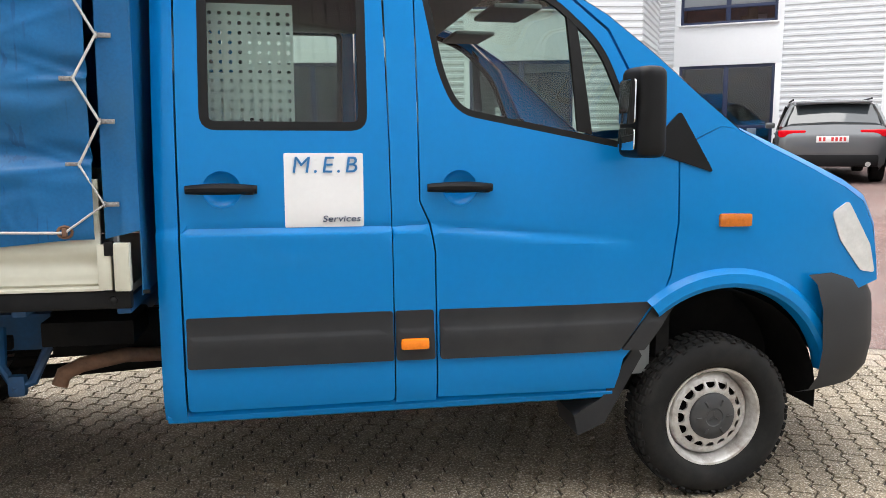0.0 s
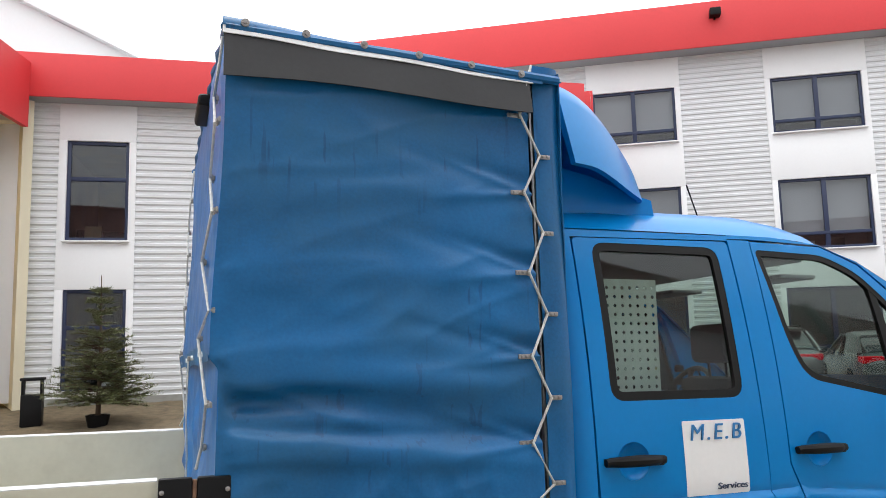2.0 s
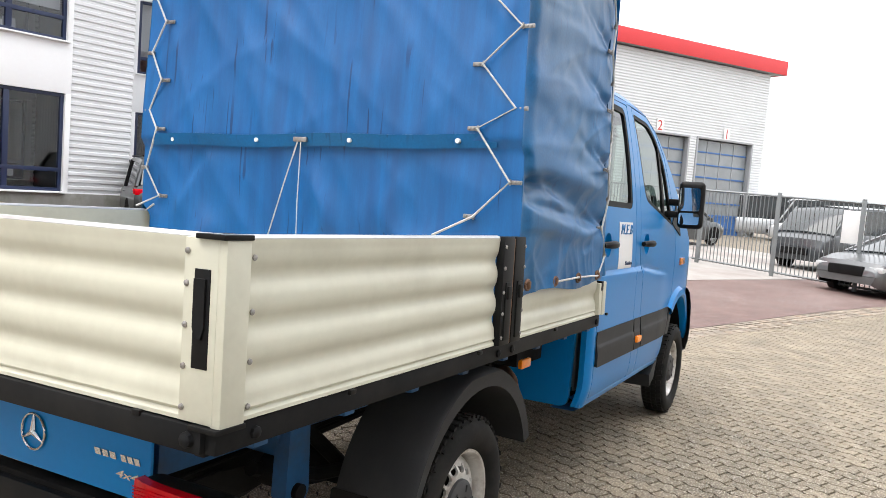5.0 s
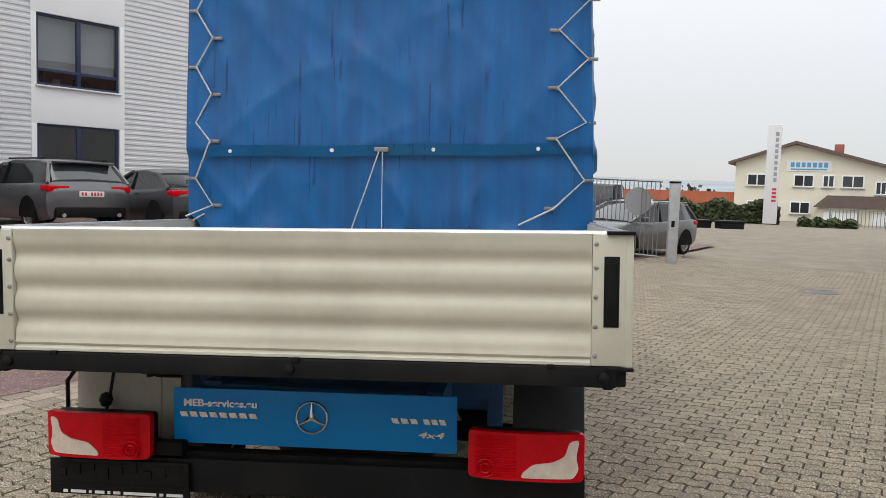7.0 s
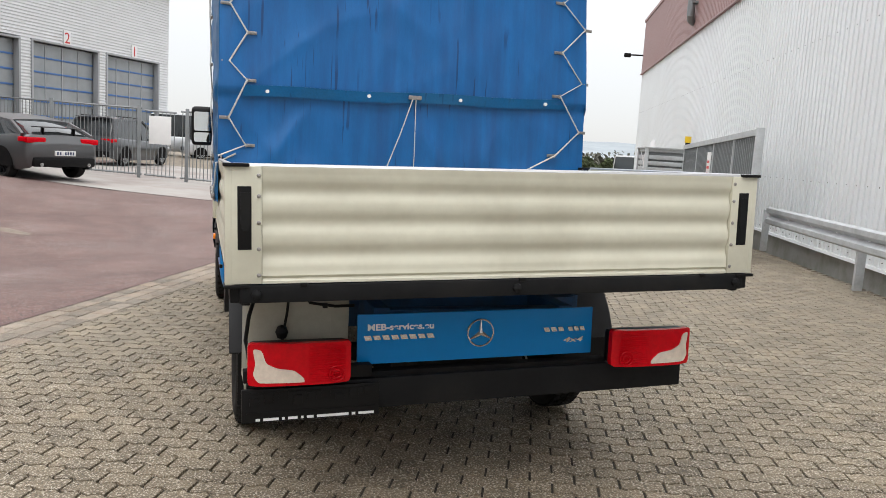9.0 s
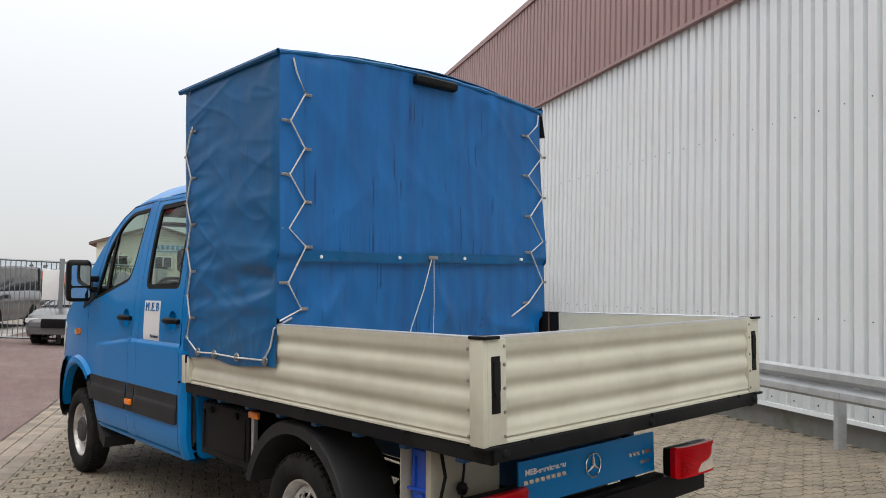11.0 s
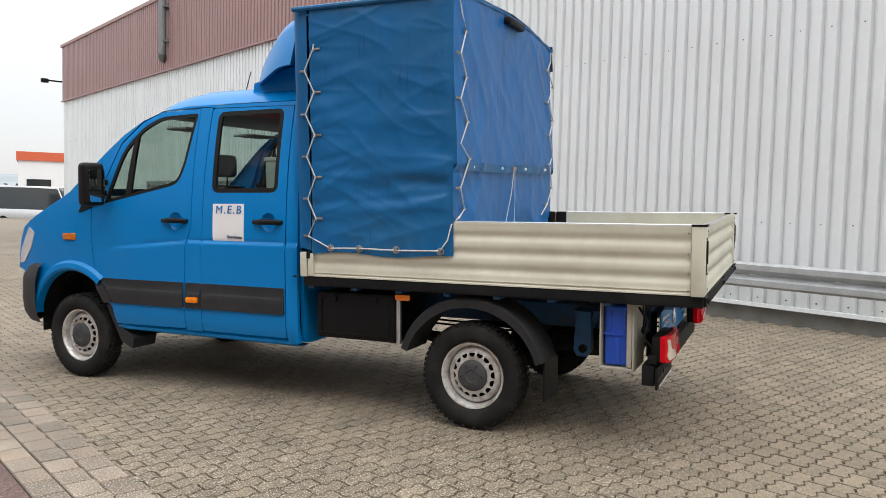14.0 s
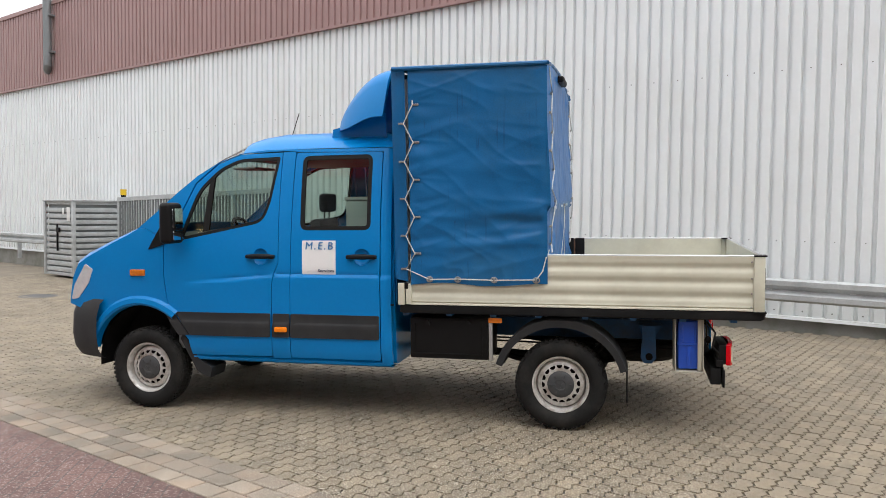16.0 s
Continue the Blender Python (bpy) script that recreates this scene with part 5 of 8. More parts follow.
def tail_lamp(s):
    yc = s * 0.765
    bm = bmesh.new()
    box(bm, (-1.272, yc, 0.597), (0.075, 0.378, 0.152), 0.02)
    lamp = part("tail_lamp", bm, BLACK, truck, "black tail lamp housing")
    outer, inn = s * 0.955, s * 0.575
    face = lambda u, v, d: Vector((-1.345 + 0.03 * abs((u - yc) / 0.2) ** 4 + d, u, v))
    redp = rounded([(outer + s * 0.006, 0.678), (inn - s * 0.004, 0.678), (inn - s * 0.004, 0.516), (outer + s * 0.006, 0.516)], 0.018)
    bm = bmesh.new()
    sheet(bm, redp, [], face, 0.03, 0.03)
    part("red_lens", bm, LAMPRED, lamp, "red lens")
    o = s
    white = [(outer - o * 0.012, 0.66), (outer - o * 0.045, 0.655), (outer - o * 0.06, 0.605), (outer - o * 0.10, 0.585), (outer - o * 0.165, 0.575), (outer - o * 0.20, 0.545), (outer - o * 0.205, 0.528), (outer - o * 0.03, 0.530), (outer - o * 0.012, 0.56), (outer - o * 0.022, 0.60)]
    bm = bmesh.new()
    sheet(bm, rounded(white, 0.012, 3), [], lambda u, v, d: face(u, v, d) - Vector((0.004, 0, 0)), 0.02, 0.006)
    part("white_lens", bm, LAMPWHITE, lamp, "milky white lens")
    bm = bmesh.new()
    for r in (0.030, 0.016):
        tube(bm, [(-1.348, inn + s * 0.055 + r * math.cos(a), 0.555 + r * math.sin(a)) for a in [2 * math.pi * i / 24 for i in range(24)]], 0.003, 6, True)
    part("lens_ring", bm, LAMPRED, lamp)
    bm = bmesh.new()
    for i in range(16):
        z = 0.53 + 0.009 * i
        tube(bm, [(-1.3445, inn + s * 0.02, z), (-1.3465, yc - s * 0.03, z)], 0.0016, 4)
    tagged(part("lens_ribbing", bm, LAMPRED, lamp), kind="stuff")
    lamp.location, lamp.rotation_euler = (0.062, 0, 0.059), (-0.012, 0, 0)


tail_lamp(1)
tail_lamp(-1)
# empty number plate holder with its line of small print as bars
bm = bmesh.new()
box(bm, (-1.285, 0.71, 0.428), (0.016, 0.535, 0.132), 0.004)
for i in range(9):
    box(bm, (-1.295, 0.93 - 0.055 * i, 0.445 + 0.012 * (i % 3)), (0.006, 0.035, 0.03 + 0.01 * (i % 2)), 0.002)
for z in (0.40, 0.478):
    box(bm, (-1.294, 0.71, z), (0.005, 0.5, 0.006), 0.001)
hold = part("plate_holder", bm, BLACK, truck, "empty black number plate holder")
y = 0.925
for w in (0.016, 0.058, 0.01, 0.036, 0.01, 0.026, 0.125, 0.014, 0.062):
    bm = bmesh.new()
    box(bm, (-1.2945, y - w / 2, 0.374), (0.003, w, 0.010))
    part("print_bar", bm, INKWHITE, hold, "small white print")
    y -= w + 0.013
# cream mounting plate with hanging cable, and the canister beside it
bm = bmesh.new()
box(bm, (-1.135, 0.755, 0.70), (0.012, 0.40, 0.38), 0.003)
box(bm, (-1.12, 0.955, 0.68), (0.03, 0.012, 0.42), 0.003)
plate = part("mounting_plate", bm, CREAMIN, truck, "weathered cream metal plate")
bm = bmesh.new()
tube(bm, [(-1.16, 0.80, 0.86), (-1.17, 0.81, 0.76), (-1.17, 0.82, 0.70), (-1.18, 0.83, 0.64)], 0.006, 6)
tube(bm, [(-1.16, 0.76, 0.86), (-1.17, 0.72, 0.80), (-1.17, 0.62, 0.785), (-1.16, 0.54, 0.785)], 0.007, 6)
lathe(bm, [(0.001, -0.03), (0.018, -0.022), (0.026, 0), (0.018, 0.022), (0.001, 0.03)], 14, Matrix.Translation((-1.18, 0.83, 0.685)))
tube(bm, [(-1.16, 0.93, 0.84), (-1.22, 0.96, 0.76), (-1.20, 0.97, 0.66), (-1.25, 0.96, 0.60)], 0.008, 6)
box(bm, (-1.17, 0.66, 0.788), (0.02, 0.02, 0.02), 0.004)
cable = part("cable", bm, BLACK, truck, "black hanging cables")
bm = bmesh.new()
cb = bmesh.new()
bmesh.ops.create_cube(cb, size=1)
for v in cb.verts:
    v.co = Vector((v.co.x * 0.165, v.co.y * 0.30, v.co.z * 0.37))
bmesh.ops.bevel(cb, geom=cb.edges[:], offset=0.022, segments=3, profile=0.6, affect='EDGES')
join(bm, cb, Matrix.Translation((-0.945, 0.78, 0.655)))
box(bm, (-0.945, 0.92, 0.665), (0.172, 0.05, 0.012), 0.004)
box(bm, (-0.945, 0.925, 0.565), (0.03, 0.03, 0.17), 0.008)
for dx in (-0.045, 0.045):
    box(bm, (-0.945 + dx, 0.925, 0.74), (0.012, 0.03, 0.13), 0.004)
can = part("canister", bm, CANB, truck, "blue plastic canister in a holder")
bm = bmesh.new()
rod(bm, (-0.945, 0.85, 0.83), (-0.945, 0.85, 0.865), 0.03, 14)
part("canister_cap", bm, CANB, can)
bm = bmesh.new()
box(bm, (-0.845, 0.80, 0.655), (0.008, 0.34, 0.42), 0.002)
box(bm, (-1.045, 0.80, 0.655), (0.008, 0.34, 0.42), 0.002)
box(bm, (-0.945, 0.80, 0.458), (0.21, 0.34, 0.010), 0.002)
can_holder = part("canister_holder", bm, CREAMIN, truck, "weathered metal canister holder")
for ob, dx, dz, lean in ((bmp, 0.075, 0.078, -0.024), (bkt, 0.07, 0.07, -0.02), (pnl, 0.07, 0.07, -0.018), (hold, 0.075, 0.06, -0.02),
                         (plate, 0.08, 0.048, 0.0), (cable, 0.07, 0.048, 0.0), (can, -0.02, 0.048, 0.0), (can_holder, -0.02, 0.048, 0.0)):
    ob.location, ob.rotation_euler = (dx, 0, dz), (lean, 0, 0)
# spare wheel under the rear
bm = bmesh.new()
lathe(bm, [(0.20, -0.08), (0.30, -0.09), (0.345, -0.05), (0.35, 0.05), (0.30, 0.09), (0.20, 0.08)], 40, pose(-0.62, -0.05, 0.52))
part("spare_tyre", bm, RUBBER, truck, "spare tyre under the bed")

# ---- tarpaulin cover over the front of the bed ----
cover = new("tarpaulin_cover")
cover.parent = truck
TX0, TX1, TY, TZ = 0.085, 1.30, 1.045, 2.85


def ridge(p, s, seed):
    """Sharp soft-shouldered creases."""
    n = noise.noise(Vector((p[0] * s[0] + seed, p[1] * s[1] - seed, seed * 1.7)))
    return (1 - min(abs(n) * 3.0, 1.0)) ** 2


def grid(bm, nu, nv, place, mi=0):
    vs = [[bm.verts.new(place(i / nu, j / nv)) for i in range(nu + 1)] for j in range(nv + 1)]
    for j in range(nv):
        for i in range(nu):
            f = bm.faces.new((vs[j][i], vs[j][i + 1], vs[j + 1][i + 1], vs[j + 1][i]))
            f.material_index = mi
    return vs


def cloth(p, q, seed, hem):
    """Relief of hanging tarpaulin at p (along) and q (height), outwards."""
    d = 0.016 * noise.noise(Vector((p * 1.3, q * 1.1, seed)))
    rot = (p * 0.86 + q * 0.5, q * 0.86 - p * 0.5)
    d += 0.010 * ridge(rot, (0.7, 3.2), seed) * smoothstep(2.6, 2.0, q)
    rot = (p * 0.95 - q * 0.31, q * 0.95 + p * 0.31)
    d += 0.008 * ridge(rot, (0.8, 4.2), seed + 5)
    d += 0.013 * ridge((p, q), (2.5, 3.2), seed + 9) * smoothstep(hem + 0.35, hem + 0.02, q)
    d += 0.003 * noise.noise(Vector((p * 9, q * 7, seed + 3)))
    d += 0.005 * ridge((p * 0.92 + q * 0.39, q * 0.92 - p * 0.39), (1.7, 6.5), seed + 14)
    d += 0.006 * ridge((p + 0.5 * q, q), (6.0, 4.0), seed + 21) * smoothstep(hem + 0.32, hem + 0.04, q)
    return d


def over_fold(z):
    return 0.026 * smoothstep(1.745, 1.785, z) * smoothstep(2.5, 1.80, z)


def half_width(s, z, x):
    k = smoothstep(1.3, 2.8, z)
    return 1.062 + (0.005 + 0.035 * (x - TX0) / 1.2 if s > 0 else -0.05) * k


def side_cloth(s):
    hem = 1.155 if s > 0 else 1.205
    x1 = 1.175

    def place(u, v):
        x, z = TX0 + (x1 - TX0) * u, hem + (TZ - hem) * v
        z += 0.012 * math.sin(u * 9 + s) * (1 - v) ** 4 - (0.045 * u * v ** 3 if s < 0 else 0)
        y = half_width(s, z, x)
        pull = 0.0
        for k in range(5):
            zz = (1.48 if s < 0 else 1.40) + 0.295 * k
            dz = (z - zz) / (0.035 + 0.22 * (1 - u))
            pull -= 0.009 * math.exp(-dz * dz) * smoothstep(0.45, 1.0, u)
        bulge = (0.022 if s < 0 else 0.010) * math.exp(-((z - 1.74 - 0.10 * u) / 0.07) ** 2) * smoothstep(0.75, 0.0, u)
        fold = -(0.024 if s < 0 else 0.012) * math.exp(-((z - 1.63 - 0.12 * u) / 0.045) ** 2) * smoothstep(0.9, 0.1, u)
        k = 1.35 if s < 0 else 0.4
        waves = 0.0
        for zz, slope, amp, wd in ((1.745, -0.07, 0.024, 0.040), (1.655, -0.09, -0.020, 0.045), (1.515, -0.10, 0.020, 0.034), (1.575, -0.085, -0.014, 0.03), (2.03, 0.05, 0.010, 0.05), (2.28, 0.12, 0.008, 0.05)):
            waves += k * amp * math.exp(-((z - zz - slope * u) / wd) ** 2) * smoothstep(1.05, 0.55, u)
        for zz, slope, amp in ((1.50, 0.16, -0.020), (1.80, 0.20, -0.016), (2.10, 0.24, -0.014), (2.40, 0.22, -0.010)):
            waves += k * amp * math.exp(-((z - zz - slope * (1 - u)) / 0.035) ** 2) * smoothstep(0.35, 0.95, u)
        # creases that fan out from the rear corner at the fold and from the clips by the cab
        for zz, slope, amp, wd in ((1.785, 0.10, 0.016, 0.016), (1.765, -0.16, 0.018, 0.018), (1.72, -0.40, 0.012, 0.016), (1.56, -0.22, 0.014, 0.016), (1.47, 0.03, 0.012, 0.014), (2.06, 0.10, 0.009, 0.014), (2.36, 0.16, 0.008, 0.014), (2.63, 0.10, 0.008, 0.014)):
            g = (z - zz - slope * u - 0.02 * noise.noise(Vector((u * 4, zz * 9, s)))) / (wd * (1 + 2.5 * u))
            waves += k * amp * math.exp(-abs(g) ** 1.4) * smoothstep(0.75, 0.08, u)
        for i in range(5):
            zz = (1.48 if s < 0 else 1.42) + 0.295 * i
            for slope in (0.34, -0.10):
                g = (z - zz - slope * (1 - u)) / (0.010 + 0.045 * (1 - u))
                waves += k * 0.010 * math.exp(-abs(g) ** 1.4) * smoothstep(0.5, 0.93, u)
        d = (cloth(x * 1.1 + 3 * s, z, 2.3 + 4 * s, hem) * (1.0 if s < 0 else 0.7) * smoothstep(1.0, 0.97, v) + pull + bulge + fold + waves) * smoothstep(0.0, 0.07, u)
        d = 0.026 * math.tanh(d / 0.026) if d > 0 else d
        return Vector((x - over_fold(z) * (1 - smoothstep(0, 0.12, u)), s * (y + d), z))
    bm = bmesh.new()
    vs = grid(bm, 110, 150, place)
    return place, part("side_panel", solid(bm, 0.004), TARPM, cover, "wrinkled blue tarpaulin side", smooth=80)


def solid(bm, t):
    bmesh.ops.recalc_face_normals(bm, faces=bm.faces)
    bmesh.ops.solidify(bm, geom=bm.faces[:], thickness=t)
    return bm


places = {}
for s in (1, -1):
    places[s], _ = side_cloth(s)


def fold_z(y):
    return 1.775 - 0.024 * y


def rear_place(u, v):
    z = 0.98 + (TZ + 0.0 - 0.98) * v
    y = half_width(1 if u < 0.5 else -1, z, TX0) * (1 - 2 * u) * (1 - 0.06 * smoothstep(1.44, 1.36, z))
    z += 0.07 * v ** 8 * (1 - (2 * u - 1) ** 2)
    x = TX0
    over = over_fold(z + 0.024 * y)
    low = 0.03 * ridge((y * 1.2, z), (1.6, 2.2), 11) * smoothstep(1.75, 1.45, z)
    d = cloth(y * 1.5, z * 0.6, 7.7, 0.2) * 0.75 + low - 0.02 * smoothstep(1.7, 1.2, z)
    d += 0.02 * math.exp(-((z - 1.30) / 0.12) ** 2) * ridge((y * 0.8 + z * 0.5, z), (1.4, 1.2), 21)
    edge = smoothstep(0, 0.04, u) * smoothstep(1, 0.96, u) * smoothstep(1, 0.97, v)
    return Vector((x - over - d * edge, y, z))


bm = bmesh.new()
grid(bm, 110, 96, rear_place)
part("rear_panel", solid(bm, -0.004), TARPS, cover, "streaked blue tarpaulin rear", smooth=80)
bm = bmesh.new()
grid(bm, 80, 12, lambda u, v: Vector((rear_place(0.05 + 0.90 * u, 0.43).x - 0.014 + 0.010 * (1 - v), TY * 0.90 * (1 - 2 * u), fold_z(TY * 0.90 * (1 - 2 * u)) - 0.028 + 0.056 * v + 0.004 * math.sin(14 * u))))
part("rear_fold", solid(bm, 0.003), TARPM, cover, "doubled fold across the rear", smooth=70)
# front panel wraps round to the sides
for s in (1, -1):
    hem = 1.17 if s > 0 else 1.215

    def strip(u, v):
        z = hem + (TZ + 0.02 - hem) * v
        flare = 0.035 * smoothstep(1.45, 1.2, z) * u * (0.5 + 0.5 * math.sin(9 * u + 2))
        return Vector((1.205 + 0.115 * u, s * (half_width(s, z, 1.26) - 0.015 - 0.02 * u ** 4 + flare + 0.004 * noise.noise(Vector((z * 4, u * 2, s)))), z + 0.03 * u * smoothstep(1.3, 1.2, z)))
    bm = bmesh.new()
    grid(bm, 8, 60, strip)
    part("front_strip", solid(bm, 0.004), TARPM, cover, "blue tarpaulin edge by the cab", smooth=80)
bm = bmesh.new()
grid(bm, 40, 40, lambda u, v: Vector((1.318 + 0.006 * noise.noise(Vector((u * 6, v * 6, 2))), 1.02 * (1 - 2 * u) * (1 - 0.02 * v), 1.0 + (TZ + 0.07 * (1 - (2 * u - 1) ** 2) - 1.0) * v)))
part("front_panel", solid(bm, 0.004), TARPM, cover, smooth=80)


def roof_place(u, v):
    x, y = TX0 + (TX1 - TX0 + 0.02) * u, 1.015 - 2.03 * v + (0.045 + 0.03 * u) * (1 - v)
    z = TZ - 0.045 * u * v + 0.095 * (1 - (2 * v - 1) ** 2) ** 1.2
    z -= 0.025 * math.sin(math.pi * u) * (1 - (2 * v - 1) ** 4) + 0.010 * noise.noise(Vector((x * 3, y * 3, 4)))
    return Vector((x, y, z + 0.004))


bm = bmesh.new()
grid(bm, 40, 50, roof_place)
part("roof_panel", solid(bm, -0.004), TARPM, cover, smooth=80)
for s in (1, -1):
    bm = bmesh.new()
    tube(bm, [(TX0 - 0.005, s * (half_width(s, TZ, TX0) + 0.012 - 0.004 * i), TZ + 0.002 * math.sin(i)) for i in range(2)] + [(TX1, s * (half_width(s, TZ, TX1) + 0.012), TZ + (0.008 if s > 0 else -0.04))], 0.017, 8)
    part("top_hem", bm, TARPM, cover)
bm = bmesh.new()
tube(bm, [rear_place(i / 30, 1.0) + Vector((0.006 + 0.006 * math.sin(i * 1.7), 0, 0.004)) for i in range(31)], 0.016, 8)
part("top_hem", bm, TARPM, cover)
# dark rolled flap along the top of the right side with its pale edge
bm = bmesh.new()
grid(bm, 40, 10, lambda u, v: Vector((0.075 + 1.10 * u, -(1.032 + 0.026 * (1 - v) + 0.004 * noise.noise(Vector((u * 5, v, 1)))), 2.675 + (0.155 - 0.045 * u) * v + 0.012 * (1 - v) * math.sin(u * 5))))
part("rolled_flap", solid(bm, 0.004), TARPB, cover, "black side of the rolled flap", smooth=70)
bm = bmesh.new()
grid(bm, 20, 3, lambda u, v: Vector((0.07 + 1.12 * u, -1.037 + 0.006 * v, 2.826 + (0.028 - 0.018 * u) * v - 0.045 * u + 0.003 * math.sin(u * 14))))
part("flap_edge", solid(bm, 0.004), INKWHITE, cover, "pale flap edge")
bm = bmesh.new()
grid(bm, 40, 4, lambda u, v: Vector((0.07 + 1.16 * u, -1.034 + 0.018 * v * v, 2.852 - 0.018 * u + 0.034 * v - 0.045 * u + 0.004 * math.sin(u * 11 + 1))))
part("top_band", solid(bm, 0.004), TARPM, cover, smooth=70)
for i in range(6):
    bm = bmesh.new()
    zb = 2.868 - 0.06 * (0.04 + 0.172 * i)
    rod(bm, (0.14 + 0.2 * i, -1.025, zb), (0.14 + 0.2 * i, -1.041, zb), 0.014, 12)
    rod(bm, (0.14 + 0.2 * i, -1.03, zb), (0.14 + 0.2 * i, -1.046, zb), 0.006, 8)
    part("flap_button", bm, STEEL, cover)
# dark vent box on the rear top edge
bm = bmesh.new()
box(bm, (0.07, -0.02, 2.875), (0.07, 0.34, 0.055), 0.022, segs=3)
part("roof_vent", bm, BLACK, cover, "black box on the rear top edge")


def clip(p, n, along):
    """Small steel lacing clip at p, facing n, lying along."""
    n, a = Vector(n).normalized(), Vector(along).normalized()
    b = n.cross(a)
    m = Matrix((a, b, n)).transposed().to_4x4()
    m.translation = Vector(p)
    bm = bmesh.new()
    box(bm, (0, 0, 0.004), (0.052, 0.017, 0.008), 0.003, m)
    for dx in (-0.014, 0.004):
        box(bm, (dx, 0, 0.010), (0.009, 0.009, 0.005), 0.002, m)
    rod(bm, m @ Vector((0.022, -0.012, 0.010)), m @ Vector((0.022, 0.012, 0.010)), 0.004, 6)
    part("lacing_clip", bm, STEEL, cover, "small steel lacing clip")
    return m @ Vector((0.022, 0, 0.016))


def rope(pts, name="rope", r=0.0052):
    bm = bmesh.new()
    tube(bm, pts, r, 6)
    part(name, bm, ROPE, cover, "grey white lacing rope")


for s in (1, -1):
    # along the cab
    if s < 0:
        inner, outer = [2.66, 2.365, 2.07, 1.775, 1.48], [2.51, 2.22, 1.925, 1.63, 1.34]
    else:
        inner, outer = [2.575, 2.28, 1.985, 1.69, 1.40], [2.43, 2.13, 1.835, 1.54, 1.275]
    pts = [Vector((1.19, s * 1.02, 2.86)), Vector((1.16, s * 1.03, 2.77))]
    for zi, zo in zip(inner, outer):
        yi = abs(places[s](0.93, (zi - (1.155 if s > 0 else 1.205)) / (TZ - (1.155 if s > 0 else 1.205))).y)
        pts.append(clip((1.115, s * (yi + 0.003), zi), (0, s, 0), (1, 0, 0)))
        pts.append(clip((1.235, s * (half_width(s, zo, 1.235) - 0.007), zo), (0, s, 0), (-1, 0, 0)))
    hemz = 1.195 if s > 0 else 1.245
    eyes = [1.08, 0.785, 0.475, 0.16] if s < 0 else [1.02, 0.79, 0.50, 0.17]
    pts += [Vector((x, s * 1.085, hemz - 0.002 + 0.006 * (i % 2))) for i, x in enumerate(eyes[:3] if s < 0 else eyes)]
    if s > 0:
        pts += [Vector((0.12, s * 1.075, 1.27)), Vector((0.095, s * 1.07, 1.37)), Vector((0.082, s * 0.97, 1.425))]
    rope(pts)
    for x in eyes:
        bm = bmesh.new()
        tube(bm, [(x + 0.024 * math.cos(a), s * 1.079, hemz + 0.020 * math.sin(a)) for a in [2 * math.pi * i / 16 for i in range(16)]], 0.0055, 6, True)
        box(bm, (x, s * 1.082, hemz), (0.016, 0.022, 0.030), 0.005)
        part("eyelet", bm, RUST if s < 0 else STEEL, cover, "steel eyelet with turn catch")
    # along the rear corner
    A, B = ([2.64, 2.34, 2.049, 1.805, 1.471], [2.48, 2.19, 1.90, 1.61]) if s > 0 else ([2.66, 2.38, 2.095, 1.844, 1.498], [2.53, 2.24, 1.927, 1.642])
    ya = 0.90 if s > 0 else 0.842
    pts = [Vector((0.075, s * 0.99, 2.83)), Vector((0.068, s * 0.97, 2.75))]
    for i, za in enumerate(A):
        u = 0.5 - s * ya / (2 * TY)
        xa = rear_place(u, (za - 0.98) / (TZ - 0.98)).x
        pts.append(clip((xa - 0.004, s * ya, za), (-1, 0, 0), (0, s, 0)))
        if i < len(B):
            pts.append(clip((0.072, s * 1.032, B[i]), (-1, 0.0, 0), (0, -s, 0)))
    pts.append(Vector((0.05, s * (1.06 if s > 0 else 0.69), 1.41)))
    rope(pts)
fx = rear_place(0.5, 0.43).x - 0.018
for y in (0.817, 0.274, -0.251, -0.777):
    bm = bmesh.new()
    rod(bm, (fx + 0.012, y, fold_z(y)), (fx - 0.006, y, fold_z(y)), 0.010, 10)
    part("fold_button", bm, INKWHITE, cover, "small white button")
bm = bmesh.new()
box(bm, (fx - 0.002, 0.015, 1.777), (0.012, 0.075, 0.022), 0.004)
part("tie_clip", bm, STEEL, cover)
rope([(fx - 0.004, 0.025, 1.777), (0.04, 0.09, 1.58), (0.055, 0.17, 1.36), (0.055, 0.26, 1.12)], "tie_rope", 0.0035)
rope([(fx - 0.004, 0.01, 1.777), (0.04, 0.008, 1.5), (0.055, 0.005, 1.12)], "tie_rope", 0.0025)
# cover bows inside
bm = bmesh.new()
for x in (0.15, 1.22):
    tube(bm, [(x, -0.99, 0.97), (x, -0.97, 2.79), (x, 0, 2.87), (x, 0.97, 2.79), (x, 0.99, 0.97)], 0.02, 8)
part("cover_bow", bm, ALU, cover)

# ---- the yard: ground, paving ----
def gz(x, y):
    """Height of the ground: it falls gently forwards and rises again towards the far fence and the office."""
    xs = min(x, 9.0) if x > -9 else -9 + 4 * math.tanh((x + 9) / 4)
    near = -0.021 * xs + min(max(-0.0105 * y, -0.13), 0.09)
    far = min(max(0.03 + 0.027 * y, -0.15), 0.15) + 0.27 * smoothstep(3.0, 8.0, y) * smoothstep(26, 20, x)
    k = smoothstep(7, 15 - 3.5 * smoothstep(2, 7, y), x)
    z = near * (1 - k) + far * k
    r = math.hypot(x, y)
    return z - 0.0085 * (min(r, 110) - 35) * smoothstep(35, 70, r) if r > 35 and x > 0 else z


